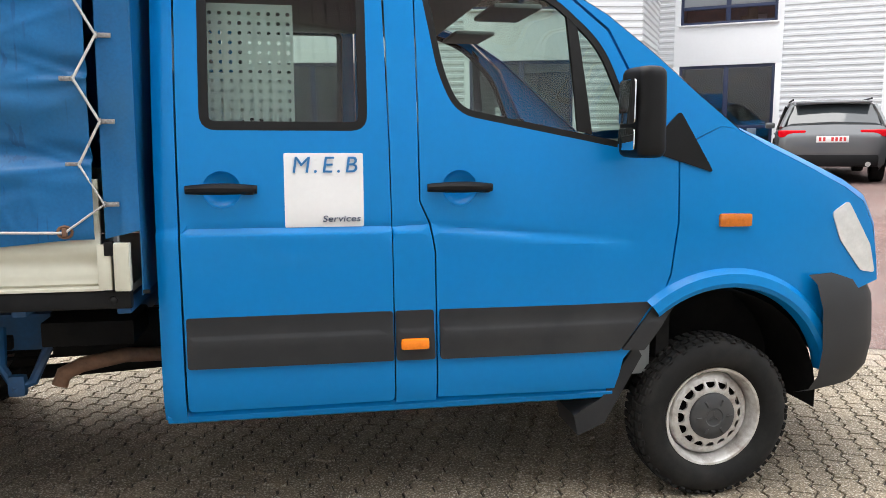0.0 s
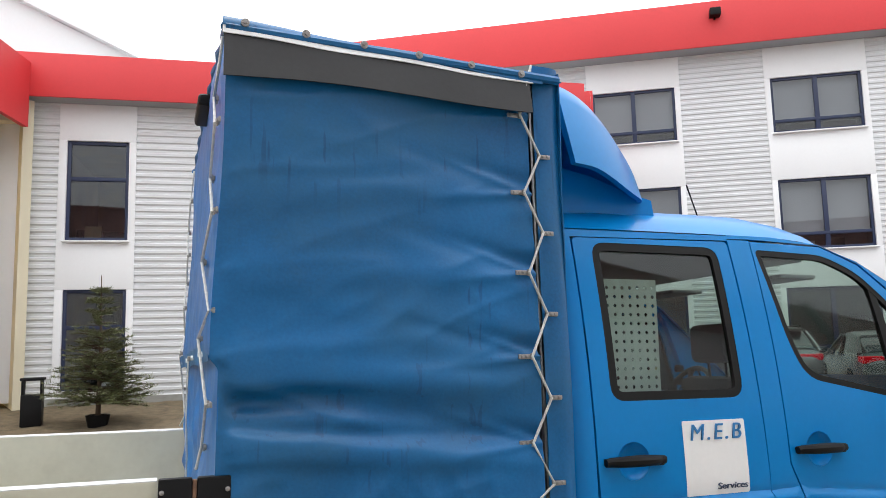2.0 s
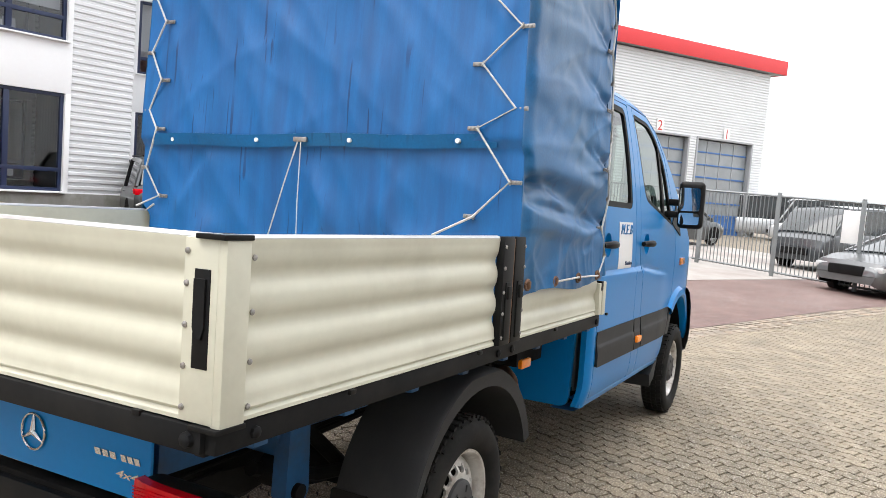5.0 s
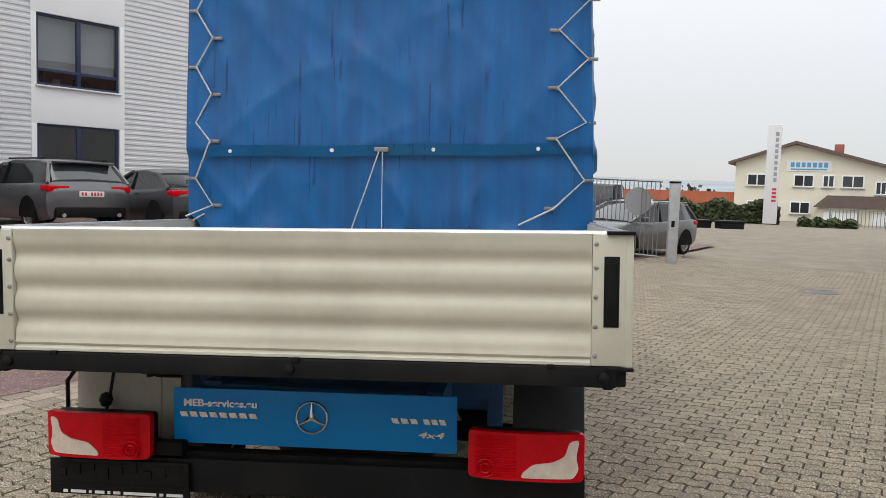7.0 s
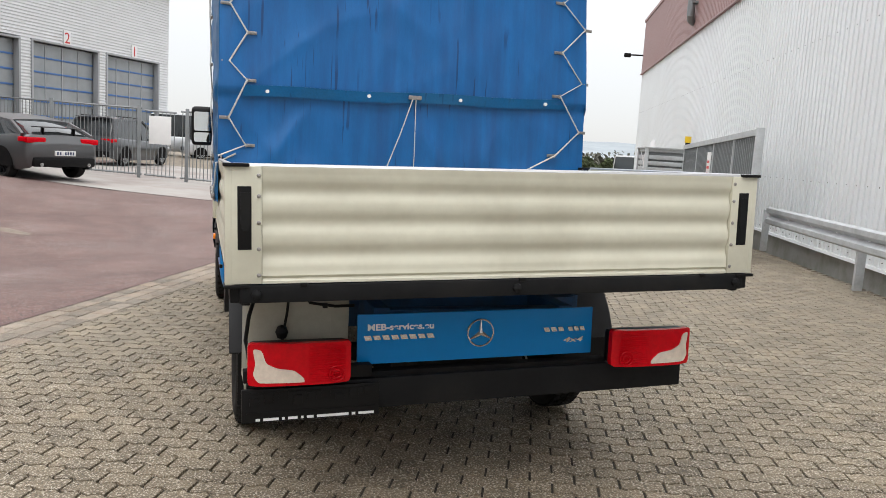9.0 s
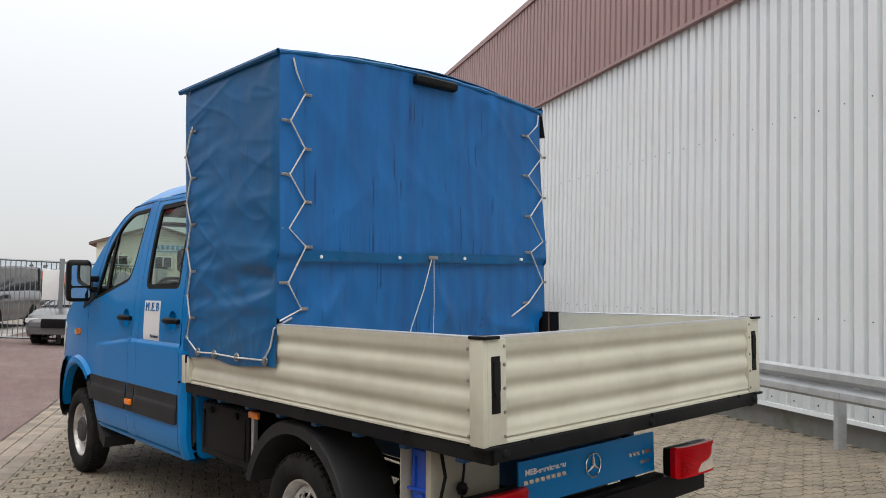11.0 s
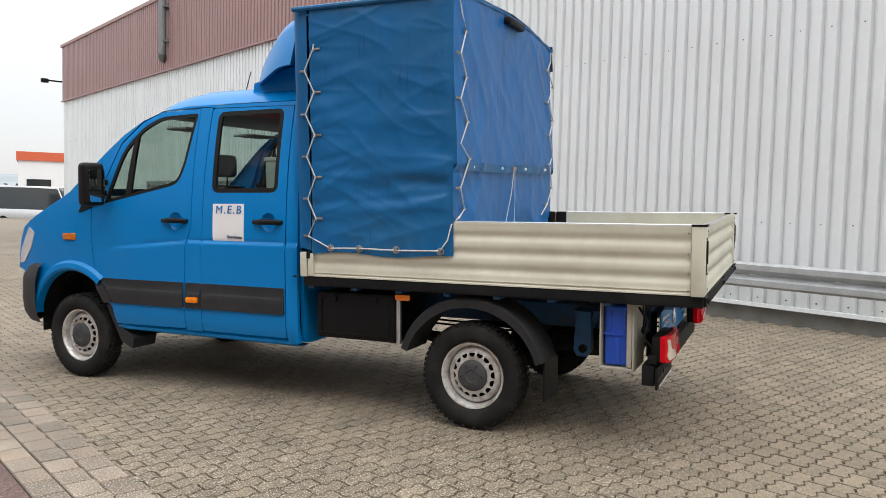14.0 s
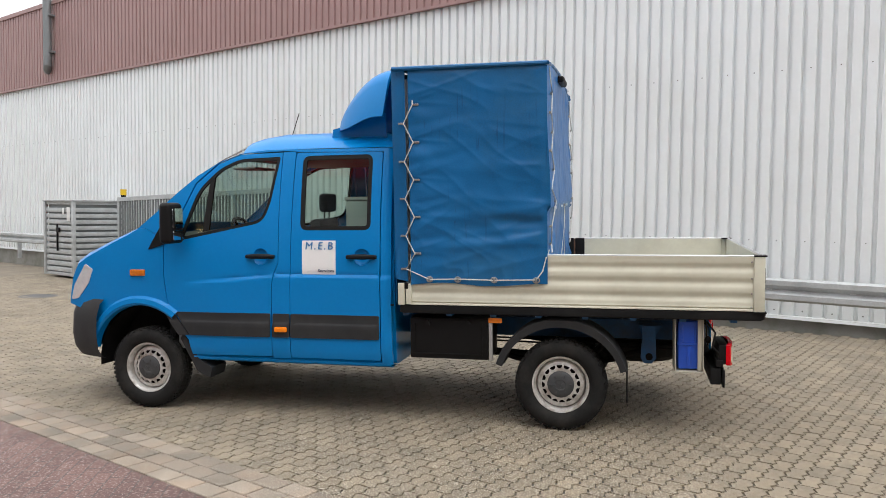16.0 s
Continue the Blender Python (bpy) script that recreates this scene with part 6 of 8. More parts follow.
SITE = 24.2
sa, sb = Vector((math.cos(radians(-SITE)), math.sin(radians(-SITE)), 0)), Vector((math.sin(radians(SITE)), math.cos(radians(SITE)), 0))


def site(a, b, dz=0.0):
    """A place on the ground by its way along the hall (a) and away from it (b)."""
    p = sa * a + sb * b
    return Vector((p.x, p.y, gz(p.x, p.y) + dz))


def ground_sheet(rings, dz):
    bm = bmesh.new()
    vs = [[bm.verts.new((x, y, gz(x, y) + dz)) for x in rings] for y in rings]
    for j in range(len(rings) - 1):
        for i in range(len(rings) - 1):
            bm.faces.new((vs[j][i], vs[j][i + 1], vs[j + 1][i + 1], vs[j + 1][i]))
    return bm


steps = [-900, -400, -200, -120, -80] + [-60 + 2.5 * i for i in range(49)] + [80, 120, 200, 400, 900]
single("ground", ground_sheet(steps, -0.075), FARPAVE, "grey beige paved yard reaching into the distance", "ground", kind="structure", smooth=60)
B_WALL, B_EDGE, B_RED = -5.12, 2.90, 3.40


def patch(name, a0, a1, b0, b1, dz, material, label, cat, step=1.0):
    bm = bmesh.new()
    na, nb = max(1, int((a1 - a0) / step)), max(1, int((b1 - b0) / step))
    at = [a0 + (a1 - a0) * i / na for i in range(na + 1)]
    vs = [[bm.verts.new(site(at[i], b0 + (b1 - b0) * j / nb, dz)) for i in range(na + 1)] for j in range(nb + 1)]
    for j in range(nb):
        for i in range(na):
            bm.faces.new((vs[j][i], vs[j][i + 1], vs[j + 1][i + 1], vs[j + 1][i]))
    return single(name, bm, material, label, cat, kind="structure", smooth=60)


patch("red_paving", -14, 26, B_RED, 24, 0.004, REDPAVE, "salt-specked red brick paving", "paving", 0.5)
bed_sheet = patch("pavement", -10, 18.5, B_WALL, B_RED, -0.011, JOINT, "bed of wavy grey beige paving stones", "paving", 0.6)
# far strip of concrete by the side gates
patch("pale_paving", 12.0, 26, 6.5, 15, 0.014, mat("pale dusty paving", (0.32, 0.30, 0.28), 0.85, 0, 0.14, 0.9, 0.003, 50, (0.22, 0.17, 0.155), 0.8, 0.5), "pale dusty paving before the side gate", "paving", 1.0)

# ---- hall with trapezoid cladding ----
HALL = Matrix.Translation((0, -5.71, 0)) @ pose(0, 0, 0, 0, 0, -24.2)   # local x along the wall, y towards the yard


def hall_z(s):
    """Level line that the base flashing and the guard rail follow."""
    return 0.11


def bound(s):
    return 5.52


hall = thing("wall_hall", "long industrial hall clad in white trapezoid sheet below and maroon above", "wall", HALL, kind="structure")
S0, S1, PITCH = -24.0, 30.85, 0.186


def ribbed(z0, z1, y, depth=0.06):
    """Vertical trapezoid ribs from z0(s) to z1(s); ribs recessed between broad flats."""
    bm = bmesh.new()
    verts = []
    n = int((S1 - S0) / PITCH)
    for i in range(n):
        s = S0 + PITCH * i
        for ds, d in ((0.0, 0), (0.120, 0), (0.134, -depth), (0.172, -depth), (0.186, 0)):
            verts.append((s + ds, y + d))
    cols = []
    for s, yy in verts:
        cols.append((bm.verts.new((s, yy, z0(s))), bm.verts.new((s, yy, z1(s)))))
    for A, B in zip(cols, cols[1:]):
        if (B[0].co - A[0].co).length > 1e-6:
            bm.faces.new((A[0], B[0], B[1], A[1]))
    bmesh.ops.recalc_face_normals(bm, faces=bm.faces)
    return bm


part("white_cladding", ribbed(lambda s: hall_z(s) + 0.20, bound, 0.0), CLAD, hall, smooth=20)
part("maroon_cladding", ribbed(lambda s: bound(s) + 0.02, lambda s: bound(s) + 2.38, 0.05, 0.035), MAROON, hall, smooth=20)
bm = bmesh.new()
for z0, z1, y0, y1 in ((lambda s: -3, lambda s: hall_z(s) + 0.15, -0.25, -0.02), (lambda s: hall_z(s) + 0.15, lambda s: bound(s) + 2.45, -0.6, -0.09)):
    cols = [[bm.verts.new((s, y, z)) for y, z in ((y0, z0(s)), (y1, z0(s)), (y1, z1(s)), (y0, z1(s)))] for s in (S0, -5, 5, 12, 20, 27, S1)]
    for A, B in zip(cols, cols[1:]):
        for k in range(4):
            bm.faces.new((A[k], B[k], B[(k + 1) % 4], A[(k + 1) % 4]))
    bm.faces.new(cols[0])
    bm.faces.new(cols[-1][::-1])
bmesh.ops.recalc_face_normals(bm, faces=bm.faces)
part("plinth", bm, PLINTH, hall, "stained concrete plinth")
bm = bmesh.new()
cols = [[bm.verts.new((s, y, hall_z(s) + z)) for y, z in ((-0.04, 0.20), (0.03, 0.195), (0.04, 0.15), (-0.02, 0.15))] for s in [S0 + 1.0 * i for i in range(int(S1 - S0) + 1)]]
for A, B in zip(cols, cols[1:]):
    for k in range(4):
        bm.faces.new((A[k], B[k], B[(k + 1) % 4], A[(k + 1) % 4]))
bmesh.ops.recalc_face_normals(bm, faces=bm.faces)
part("base_flashing", bm, CLAD, hall, "white base flashing")
bm = bmesh.new()
for z, t in ((lambda s: bound(s) + 2.36, 0.12), (lambda s: bound(s) - 0.03, 0.05)):
    cols = [[bm.verts.new((s, y, z(s) + dz)) for y, dz in ((-0.6 if t > 0.1 else 0.0, 0), (0.085, 0), (0.085, t), (-0.6 if t > 0.1 else 0.0, t))] for s in (S0, 0, 12, 20, 27, S1)]
    for A, B in zip(cols, cols[1:]):
        for k in range(4):
            bm.faces.new((A[k], B[k], B[(k + 1) % 4], A[(k + 1) % 4]))
bmesh.ops.recalc_face_normals(bm, faces=bm.faces)
part("eaves_trim", bm, MAROON, hall)
bm = bmesh.new()
for s in range(int((S1 - S0) / 0.372)):
    x = S0 + 0.372 * s + 0.06
    for z in (3.72, 1.35):
        rod(bm, (x, -0.001, z + 0.01 * x * 0), (x, 0.006, z), 0.008, 5)
    rod(bm, (x, -0.001, hall_z(x) + 0.27), (x, 0.006, hall_z(x) + 0.27), 0.010, 5)
o = part("cladding_screw", bm, SOOT, hall)
tagged(o, kind="stuff")
bm = bmesh.new()
tube(bm, [(18.45, 0.22, bound(0) + 2.6), (18.45, 0.22, bound(0) + 0.75), (18.45, 0.22, bound(0) + 0.52), (18.57, 0.18, bound(0) + 0.42), (18.75, 0.07, bound(0) + 0.38)], 0.12, 12)
for z in (0.9, 2.0):
    box(bm, (18.45, 0.15, bound(0) + z), (0.34, 0.2, 0.06))
part("downpipe", bm, GATEG, hall, "grey rainwater pipe with elbow")
bm = bmesh.new()
box(bm, (24.95, 0.04, 1.22), (0.85, 0.05, 2.1), 0.01)
box(bm, (24.95, 0.02, 1.22), (1.02, 0.05, 2.26), 0.01)
part("side_door", bm, PANELW, hall, "white steel side door")
bm = bmesh.new()
box(bm, (S1 - 0.1, 0.4, 6.38), (0.1, 0.7, 0.06), 0.01)
box(bm, (S1 - 0.1, 0.75, 6.36), (0.18, 0.30, 0.18), 0.03)
part("wall_camera", bm, BLACK, hall, "small wall camera on an arm")

# guard rail
rail = thing("guard_rail", "galvanised steel guard rail along the hall wall", "guard rail", HALL)
beam = [(0.0, 0.0), (0.045, 0.03), (0.045, 0.095), (0.0, 0.125), (-0.03, 0.155), (0.0, 0.185), (0.045, 0.215), (0.045, 0.28), (0.0, 0.31)]
for k, (s0, s1) in enumerate([(-16.6, -8.6), (-8.6, -0.6), (-0.6, 7.4), (17.0, 22.6), (22.9, 30.6)]):
    bm = bmesh.new()
    n = 8
    cols = []
    for i in range(n + 1):
        s = s0 + (s1 - s0) * i / n + (0.006 if i == 0 else 0)
        cols.append([bm.verts.new((s, 0.48 + d, hall_z(s) + 0.44 + z)) for d, z in beam] + [bm.verts.new((s, 0.476 + d, hall_z(s) + 0.44 + z)) for d, z in beam[::-1]])
    for A, B in zip(cols, cols[1:]):
        for j in range(len(A)):
            bm.faces.new((A[j], B[j], B[(j + 1) % len(A)], A[(j + 1) % len(A)]))
    bmesh.ops.recalc_face_normals(bm, faces=bm.faces)
    part("rail_beam", bm, ZINC, rail, smooth=25)
for i in range(-4, 10):
    s = -0.5 + 4.12 * i
    if 8 < s < 17 or s > 30.6:
        continue
    bm = bmesh.new()
    z = hall_z(s)
    box(bm, (s, 0.40, z + 0.30), (0.012, 0.10, 0.74), 0.002)
    for d in (-0.05, 0.05):
        box(bm, (s + 0.025, 0.40 + d, z + 0.30), (0.06, 0.008, 0.74), 0.002)
    part("rail_post", bm, ZINC, rail)
bm = bmesh.new()
for i in range(52):
    s = -14 + 1.02 * i
    if not 7.3 < s < 17.2 and s < 30.4:
        box(bm, (s, 0.452, hall_z(s) + 0.595), (0.07, 0.006, 0.018), 0.002)
o = part("beam_slot", bm, INKWHITE, rail)
tagged(o, kind="stuff")

# open sliding gate parked before the hall
GZ = lambda s, o=1.2: gz(*(HALL @ Vector((s, o, 0))).xy)


def slide_gate():
    g = thing("sliding_gate", "grey steel sliding gate standing open before the hall", "gate", HALL)
    s0, s1, o = 6.74, 13.05, 0.96
    zb = lambda s: -0.02 - 0.030 * (s - 6.74)
    H = 2.12
    bm = bmesh.new()
    for z in (0.02, H):
        cols = [[bm.verts.new((s, o + dy, zb(s) + z + dz)) for dy, dz in ((-0.05, -0.05), (0.05, -0.05), (0.05, 0.05), (-0.05, 0.05))] for s in (s0, s1)]
        for k in range(4):
            bm.faces.new((cols[0][k], cols[1][k], cols[1][(k + 1) % 4], cols[0][(k + 1) % 4]))
        bm.faces.new(cols[0])
        bm.faces.new(cols[1][::-1])
    bmesh.ops.recalc_face_normals(bm, faces=bm.faces)
    part("gate_rail", bm, ZINC, g)
    for s in (s0 - 0.02, 8.3, 9.9, 11.5, s1):
        bm = bmesh.new()
        big = abs(s - s0) < 0.1
        box(bm, (s, o, zb(s) + H / 2), (0.10 if big else 0.06, 0.12 if big else 0.06, H + (0.14 if big else 0)), 0.006)
        part("gate_post", bm, ZINC, g)
    n = 54
    for i in range(n):
        s = s0 + (s1 - s0) * (i + 0.5) / n
        bars = bmesh.new()
        box(bars, (s, o, zb(s) + H / 2), (0.03, 0.04, H - 0.08))
        part("gate_bar", bars, GATEG, g)
    bm = bmesh.new()
    box(bm, (10.08, o + 0.05, zb(10) + 1.62), (0.30, 0.02, 0.56), 0.004)
    nt = part("notice", bm, SIGNW, g, "white notice board")
    bm = bmesh.new()
    for z in (1.45, 1.58, 1.70):
        box(bm, (10.08, o + 0.063, zb(10) + z), (0.20, 0.004, 0.05))
    part("notice_bars", bm, SIGNR, nt)
    bm = bmesh.new()
    rod(bm, (12.83, o, zb(12.83) + H + 0.05), (12.83, o, zb(12.83) + H + 0.10), 0.06, 12)
    part("beacon_base", bm, BLACK, g)
    bm = bmesh.new()
    rod(bm, (12.83, o, zb(12.83) + H + 0.10), (12.83, o, zb(12.83) + H + 0.25), 0.075, 14)
    part("beacon", bm, YELLOW, g, "yellow warning lamp")


slide_gate()


def louvre_cage():
    z = GZ(14.5, 1.0)
    c = thing("louvred_cabinet", "grey louvred sheet metal cabinet beside the gate", "cabinet", HALL @ Matrix.Translation((14.55, 1.05, z)))
    W, D, H = 1.5, 1.45, 1.95
    bm = bmesh.new()
    for x in (-W / 2, W / 2):
        for y in (-D / 2, D / 2):
            box(bm, (x, y, H / 2 + 0.06), (0.09, 0.09, H), 0.008)
    for z2 in (0.10, H):
        box(bm, (0, 0, z2), (W, D, 0.08), 0.006)
    box(bm, (0, 0, H + 0.06), (W + 0.12, D + 0.12, 0.04), 0.008)
    part("cabinet_frame", bm, ZINC, c)
    bm = bmesh.new()
    box(bm, (0, 0, H / 2 + 0.05), (W - 0.12, D - 0.12, H - 0.1))
    part("cabinet_core", bm, GATEG, c)
    for j in range(11):
        bm = bmesh.new()
        zz = 0.22 + 0.155 * j
        for s in (-1, 1):
            box(bm, (0, s * (D / 2 - 0.015), zz), (W - 0.1, 0.05, 0.11), 0.008, pose(0, 0, 0))
            box(bm, (s * (W / 2 - 0.015), 0, zz), (0.05, D - 0.1, 0.11), 0.008)
        part("louvre", bm, ZINC, c)
    bm = bmesh.new()
    box(bm, (0.05, D / 2 + 0.03, 1.05), (0.04, 0.04, 0.7), 0.006)
    box(bm, (0.0, D / 2 + 0.035, 1.25), (0.16, 0.05, 0.12), 0.01)
    part("door_bar", bm, BLACK, c)
    bm = bmesh.new()
    box(bm, (-0.55, D / 2 + 0.03, 1.66), (0.16, 0.01, 0.36), 0.002)
    box(bm, (-0.28, D / 2 + 0.03, 1.74), (0.10, 0.01, 0.16), 0.002)
    part("cabinet_notice", bm, SIGNW, c)


louvre_cage()
bm = bmesh.new()
lathe(bm, [(0.001, 0.006), (0.30, 0.006), (0.305, 0.01), (0.36, 0.01), (0.37, 0.0)], 36)
single("manhole_cover", bm, mat("iron cover", (0.10, 0.10, 0.10), 0.6, 0.5, 0.2, 12, 0.002, 60), "round iron manhole cover set in the paving", "manhole cover", Matrix.Translation(Vector((11.25, -6.2, gz(11.25, -6.2) - 0.004))))

# ---- office wings ----
WIN_COUNT = [0]


def corrugated(bm, s0, s1, z0, z1, y=0.0, pitch=0.155, depth=0.035):
    """Sheet with horizontal trapezoid ribs, facing -y."""
    prof = []
    z = z0
    while z < z1 - 1e-4:
        for dz, d in ((0.0, 0), (0.055, 0), (0.075, depth), (0.13, depth), (pitch, 0)):
            if z + dz <= z1:
                prof.append((z + dz, y + d))
        z += pitch
    prof.append((z1, y))
    A = [bm.verts.new((s0, yy, zz)) for zz, yy in prof]
    B = [bm.verts.new((s1, yy, zz)) for zz, yy in prof]
    for i in range(len(prof) - 1):
        bm.faces.new((A[i], B[i], B[i + 1], A[i + 1]))


def office_window(M, s0, s1, z0, z1, cols=2, low=0.24, own=None, blind=0.0):
    """A dark blue window with a low transom, in its own opening."""
    WIN_COUNT[0] += 1
    w = thing("window_%d" % WIN_COUNT[0], "dark blue framed office window with low transom", "window", M, kind="structure")
    W, H, F, Y = s1 - s0, z1 - z0, 0.075, 0.10
    bm = bmesh.new()
    for x in [s0 + F / 2, s1 - F / 2]:
        box(bm, (x, Y, (z0 + z1) / 2), (F, 0.08, H), 0.004)
    for z in (z0 + F / 2, z1 - F / 2):
        box(bm, ((s0 + s1) / 2, Y, z), (W - 2 * F, 0.08, F), 0.004)
    part("window_frame", bm, BLUEFR, w)
    for i in range(1, cols):
        bm = bmesh.new()
        box(bm, (s0 + W * i / cols, Y, (z0 + z1) / 2), (0.12, 0.085, H - 2 * F), 0.004)
        part("mullion", bm, BLUEFR, w)
    zt = z0 + low * H
    bm = bmesh.new()
    box(bm, ((s0 + s1) / 2, Y - 0.004, zt), (W - 2 * F, 0.08, 0.085), 0.004)
    part("transom", bm, BLUEFR, w)
    for i in range(cols):
        for a, b in ((z0 + F, zt - 0.04), (zt + 0.04, z1 - F)):
            bm = bmesh.new()
            x0, x1 = s0 + W * i / cols + 0.06, s0 + W * (i + 1) / cols - 0.06
            vs = [bm.verts.new(c) for c in ((x0, Y, a), (x1, Y, a), (x1, Y, b), (x0, Y, b))]
            bm.faces.new(vs)
            pane = part("pane", bm, GLASSD, w)
            pane.visible_shadow = False
    bm = bmesh.new()
    box(bm, ((s0 + s1) / 2, -0.02, z0 - 0.02), (W + 0.08, 0.22, 0.035), 0.006)
    part("window_sill", bm, PANELW, w)
    if blind:
        bm = bmesh.new()
        box(bm, ((s0 + s1) / 2, Y + 0.18, z1 - blind / 2), (W - 0.1, 0.02, blind))
        part("roller_blind", bm, BLINDS, w)
    # desk things behind the glass
    rnd = random.Random(WIN_COUNT[0] * 7)
    if z0 < 5:
        for k in range(3):
            bm = bmesh.new()
            x = s0 + W * rnd.uniform(0.15, 0.85)
            box(bm, (x, Y + rnd.uniform(0.5, 1.0), z0 + rnd.uniform(0.10, 0.35)), (rnd.uniform(0.2, 0.5), 0.12, rnd.uniform(0.15, 0.4)), 0.01)
            part("desk_clutter", bm, rnd.choice([BLINDS, PANELW, BLACK, SOIL]), w)
    return w


def wall_column(wall, s0, s1, z0, z1, kind, wins=()):
    bm = bmesh.new()
    if kind == "ribbed":
        corrugated(bm, s0, s1, z0, z1)
        part("ribbed_sheet", bm, SILVER, wall, "silver horizontally ribbed sheet", smooth=20)
        return
    T = 0.30
    edges = [z0] + [z for w in wins for z in (w[2], w[3])] + [z1]
    for a, b in zip(edges[::2], edges[1::2]):
        if b - a > 0.02:
            bm = bmesh.new()
            box(bm, ((s0 + s1) / 2, T / 2 - 0.012, (a + b) / 2), (s1 - s0, T, b - a), 0.004)
            part("facade_panel", bm, PANELW, wall, "flat white facade panel")
    for w in wins:
        for x0, x1 in ((s0, w[0]), (w[1], s1)):
            if x1 - x0 > 0.01:
                bm = bmesh.new()
                box(bm, ((x0 + x1) / 2, T / 2 - 0.012, (w[2] + w[3]) / 2), (x1 - x0, T, w[3] - w[2]), 0.004)
                part("facade_panel", bm, PANELW, wall, "flat white facade panel")


def office(name, M, label, columns, s0, s1, z0, z1, deep, floors):
    wall = thing(name, label, "building", M, kind="structure")
    for c in columns:
        wall_column(wall, c[0], c[1], z0, z1, c[2], c[3] if len(c) > 3 else ())
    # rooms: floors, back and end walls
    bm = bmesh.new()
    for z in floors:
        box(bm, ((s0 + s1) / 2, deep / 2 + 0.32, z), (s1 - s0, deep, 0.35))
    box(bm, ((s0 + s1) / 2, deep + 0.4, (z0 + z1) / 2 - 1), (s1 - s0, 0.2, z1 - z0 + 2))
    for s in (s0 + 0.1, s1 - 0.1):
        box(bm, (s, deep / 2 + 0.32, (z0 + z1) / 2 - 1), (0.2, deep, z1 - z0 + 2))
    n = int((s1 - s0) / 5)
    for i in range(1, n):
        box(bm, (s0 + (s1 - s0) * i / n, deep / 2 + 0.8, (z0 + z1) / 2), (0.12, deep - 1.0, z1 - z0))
    # the rooms look unlit through their dark colour
    part("room_shell", bm, ROOMD, wall, "office rooms behind the windows with dimness in their colour")
    bm = bmesh.new()
    box(bm, ((s0 + s1) / 2, 0.17, z0 - 0.6), (s1 - s0, 0.4, 1.3), 0.01)
    part("plinth", bm, PLINTH, wall, "grey plinth")
    return wall


FA = Matrix.Translation((1.92, 13.99, 0)) @ pose(0, 0, 0, 0, 0, -7.0)
NAR = [(-3.86, -2.60, 0.98, 3.10), (-3.86, -2.60, 4.15, 6.34)]
W1 = [(-0.92, 1.62, 0.87, 3.0), (-0.92, 1.62, 4.12, 6.34)]
W2 = [(3.90, 6.30, 0.87, 3.0), (3.90, 6.30, 4.12, 6.34)]
fa = office("wall_office_near", FA, "two storey office wing of white panels and silver ribbed sheet", [(-5.25, -4.62, "flat"), (-4.62, -4.02, "ribbed"), (-4.02, -2.46, "flat", NAR), (-2.46, -1.04, "ribbed"), (-1.04, 1.74, "flat", W1), (1.74, 3.78, "ribbed"), (3.78, 6.42, "flat", W2), (6.42, 7.9, "ribbed")], -4.60, 7.9, 0.78, 7.2, 6.0, (0.45, 3.55, 6.95))
for w in NAR:
    office_window(FA, *w, cols=1, low=0.62)
for w in W1 + W2:
    office_window(FA, *w, cols=2, low=0.22, blind=0.0 if w[2] < 2 else 1.55)


def fascia(name, M, s0, s1, z0, z1, out, back, label):
    f = thing(name, label, "roof edge", M, kind="structure")
    bm = bmesh.new()
    box(bm, ((s0 + s1) / 2, -out + 0.03, (z0 + z1) / 2), (s1 - s0, 0.06, z1 - z0), 0.004)
    part("fascia_board", bm, FASCIA, f)
    for s in (s0 + 0.03, s1 - 0.03):
        bm = bmesh.new()
        box(bm, (s, (back - out) / 2 + 0.03, (z0 + z1) / 2), (0.06, back + out - 0.07, z1 - z0), 0.004)
        part("fascia_end", bm, FASCIA, f)
    bm = bmesh.new()
    box(bm, ((s0 + s1) / 2, (back - out) / 2 + 0.03, z0 + 0.06), (s1 - s0 - 0.13, back + out - 0.07, 0.08))
    part("soffit", bm, SOFFIT, f, "grey soffit")
    bm = bmesh.new()
    box(bm, ((s0 + s1) / 2, (back - out) / 2 + 0.03, z1 - 0.12), (s1 - s0 - 0.13, back + out - 0.07, 0.08))
    part("roof_deck", bm, SOFFIT, f, "flat grey roof")
    return f


fascia("trim_fascia_near", FA, -5.25, 8.02, 7.13, 8.08, 0.55, 6.4, "bright red fascia round the office roof")

# short link wall from the near wing back to the far wing
LK = Matrix.Translation(FA @ Vector((7.9, 0.02, 0))) @ pose(0, 0, 0, 0, 0, 58)
link = thing("wall_link", "short ribbed link wall between the office wings", "building", LK, kind="structure")
bm = bmesh.new()
corrugated(bm, 0.0, 5.2, 0.5, 7.15)
part("ribbed_sheet", bm, SILVER, link, "silver horizontally ribbed sheet", smooth=20)
fascia("trim_fascia_link", LK, 0.0, 5.4, 7.1, 8.03, 0.55, 3.0, "bright red fascia on the link wall")
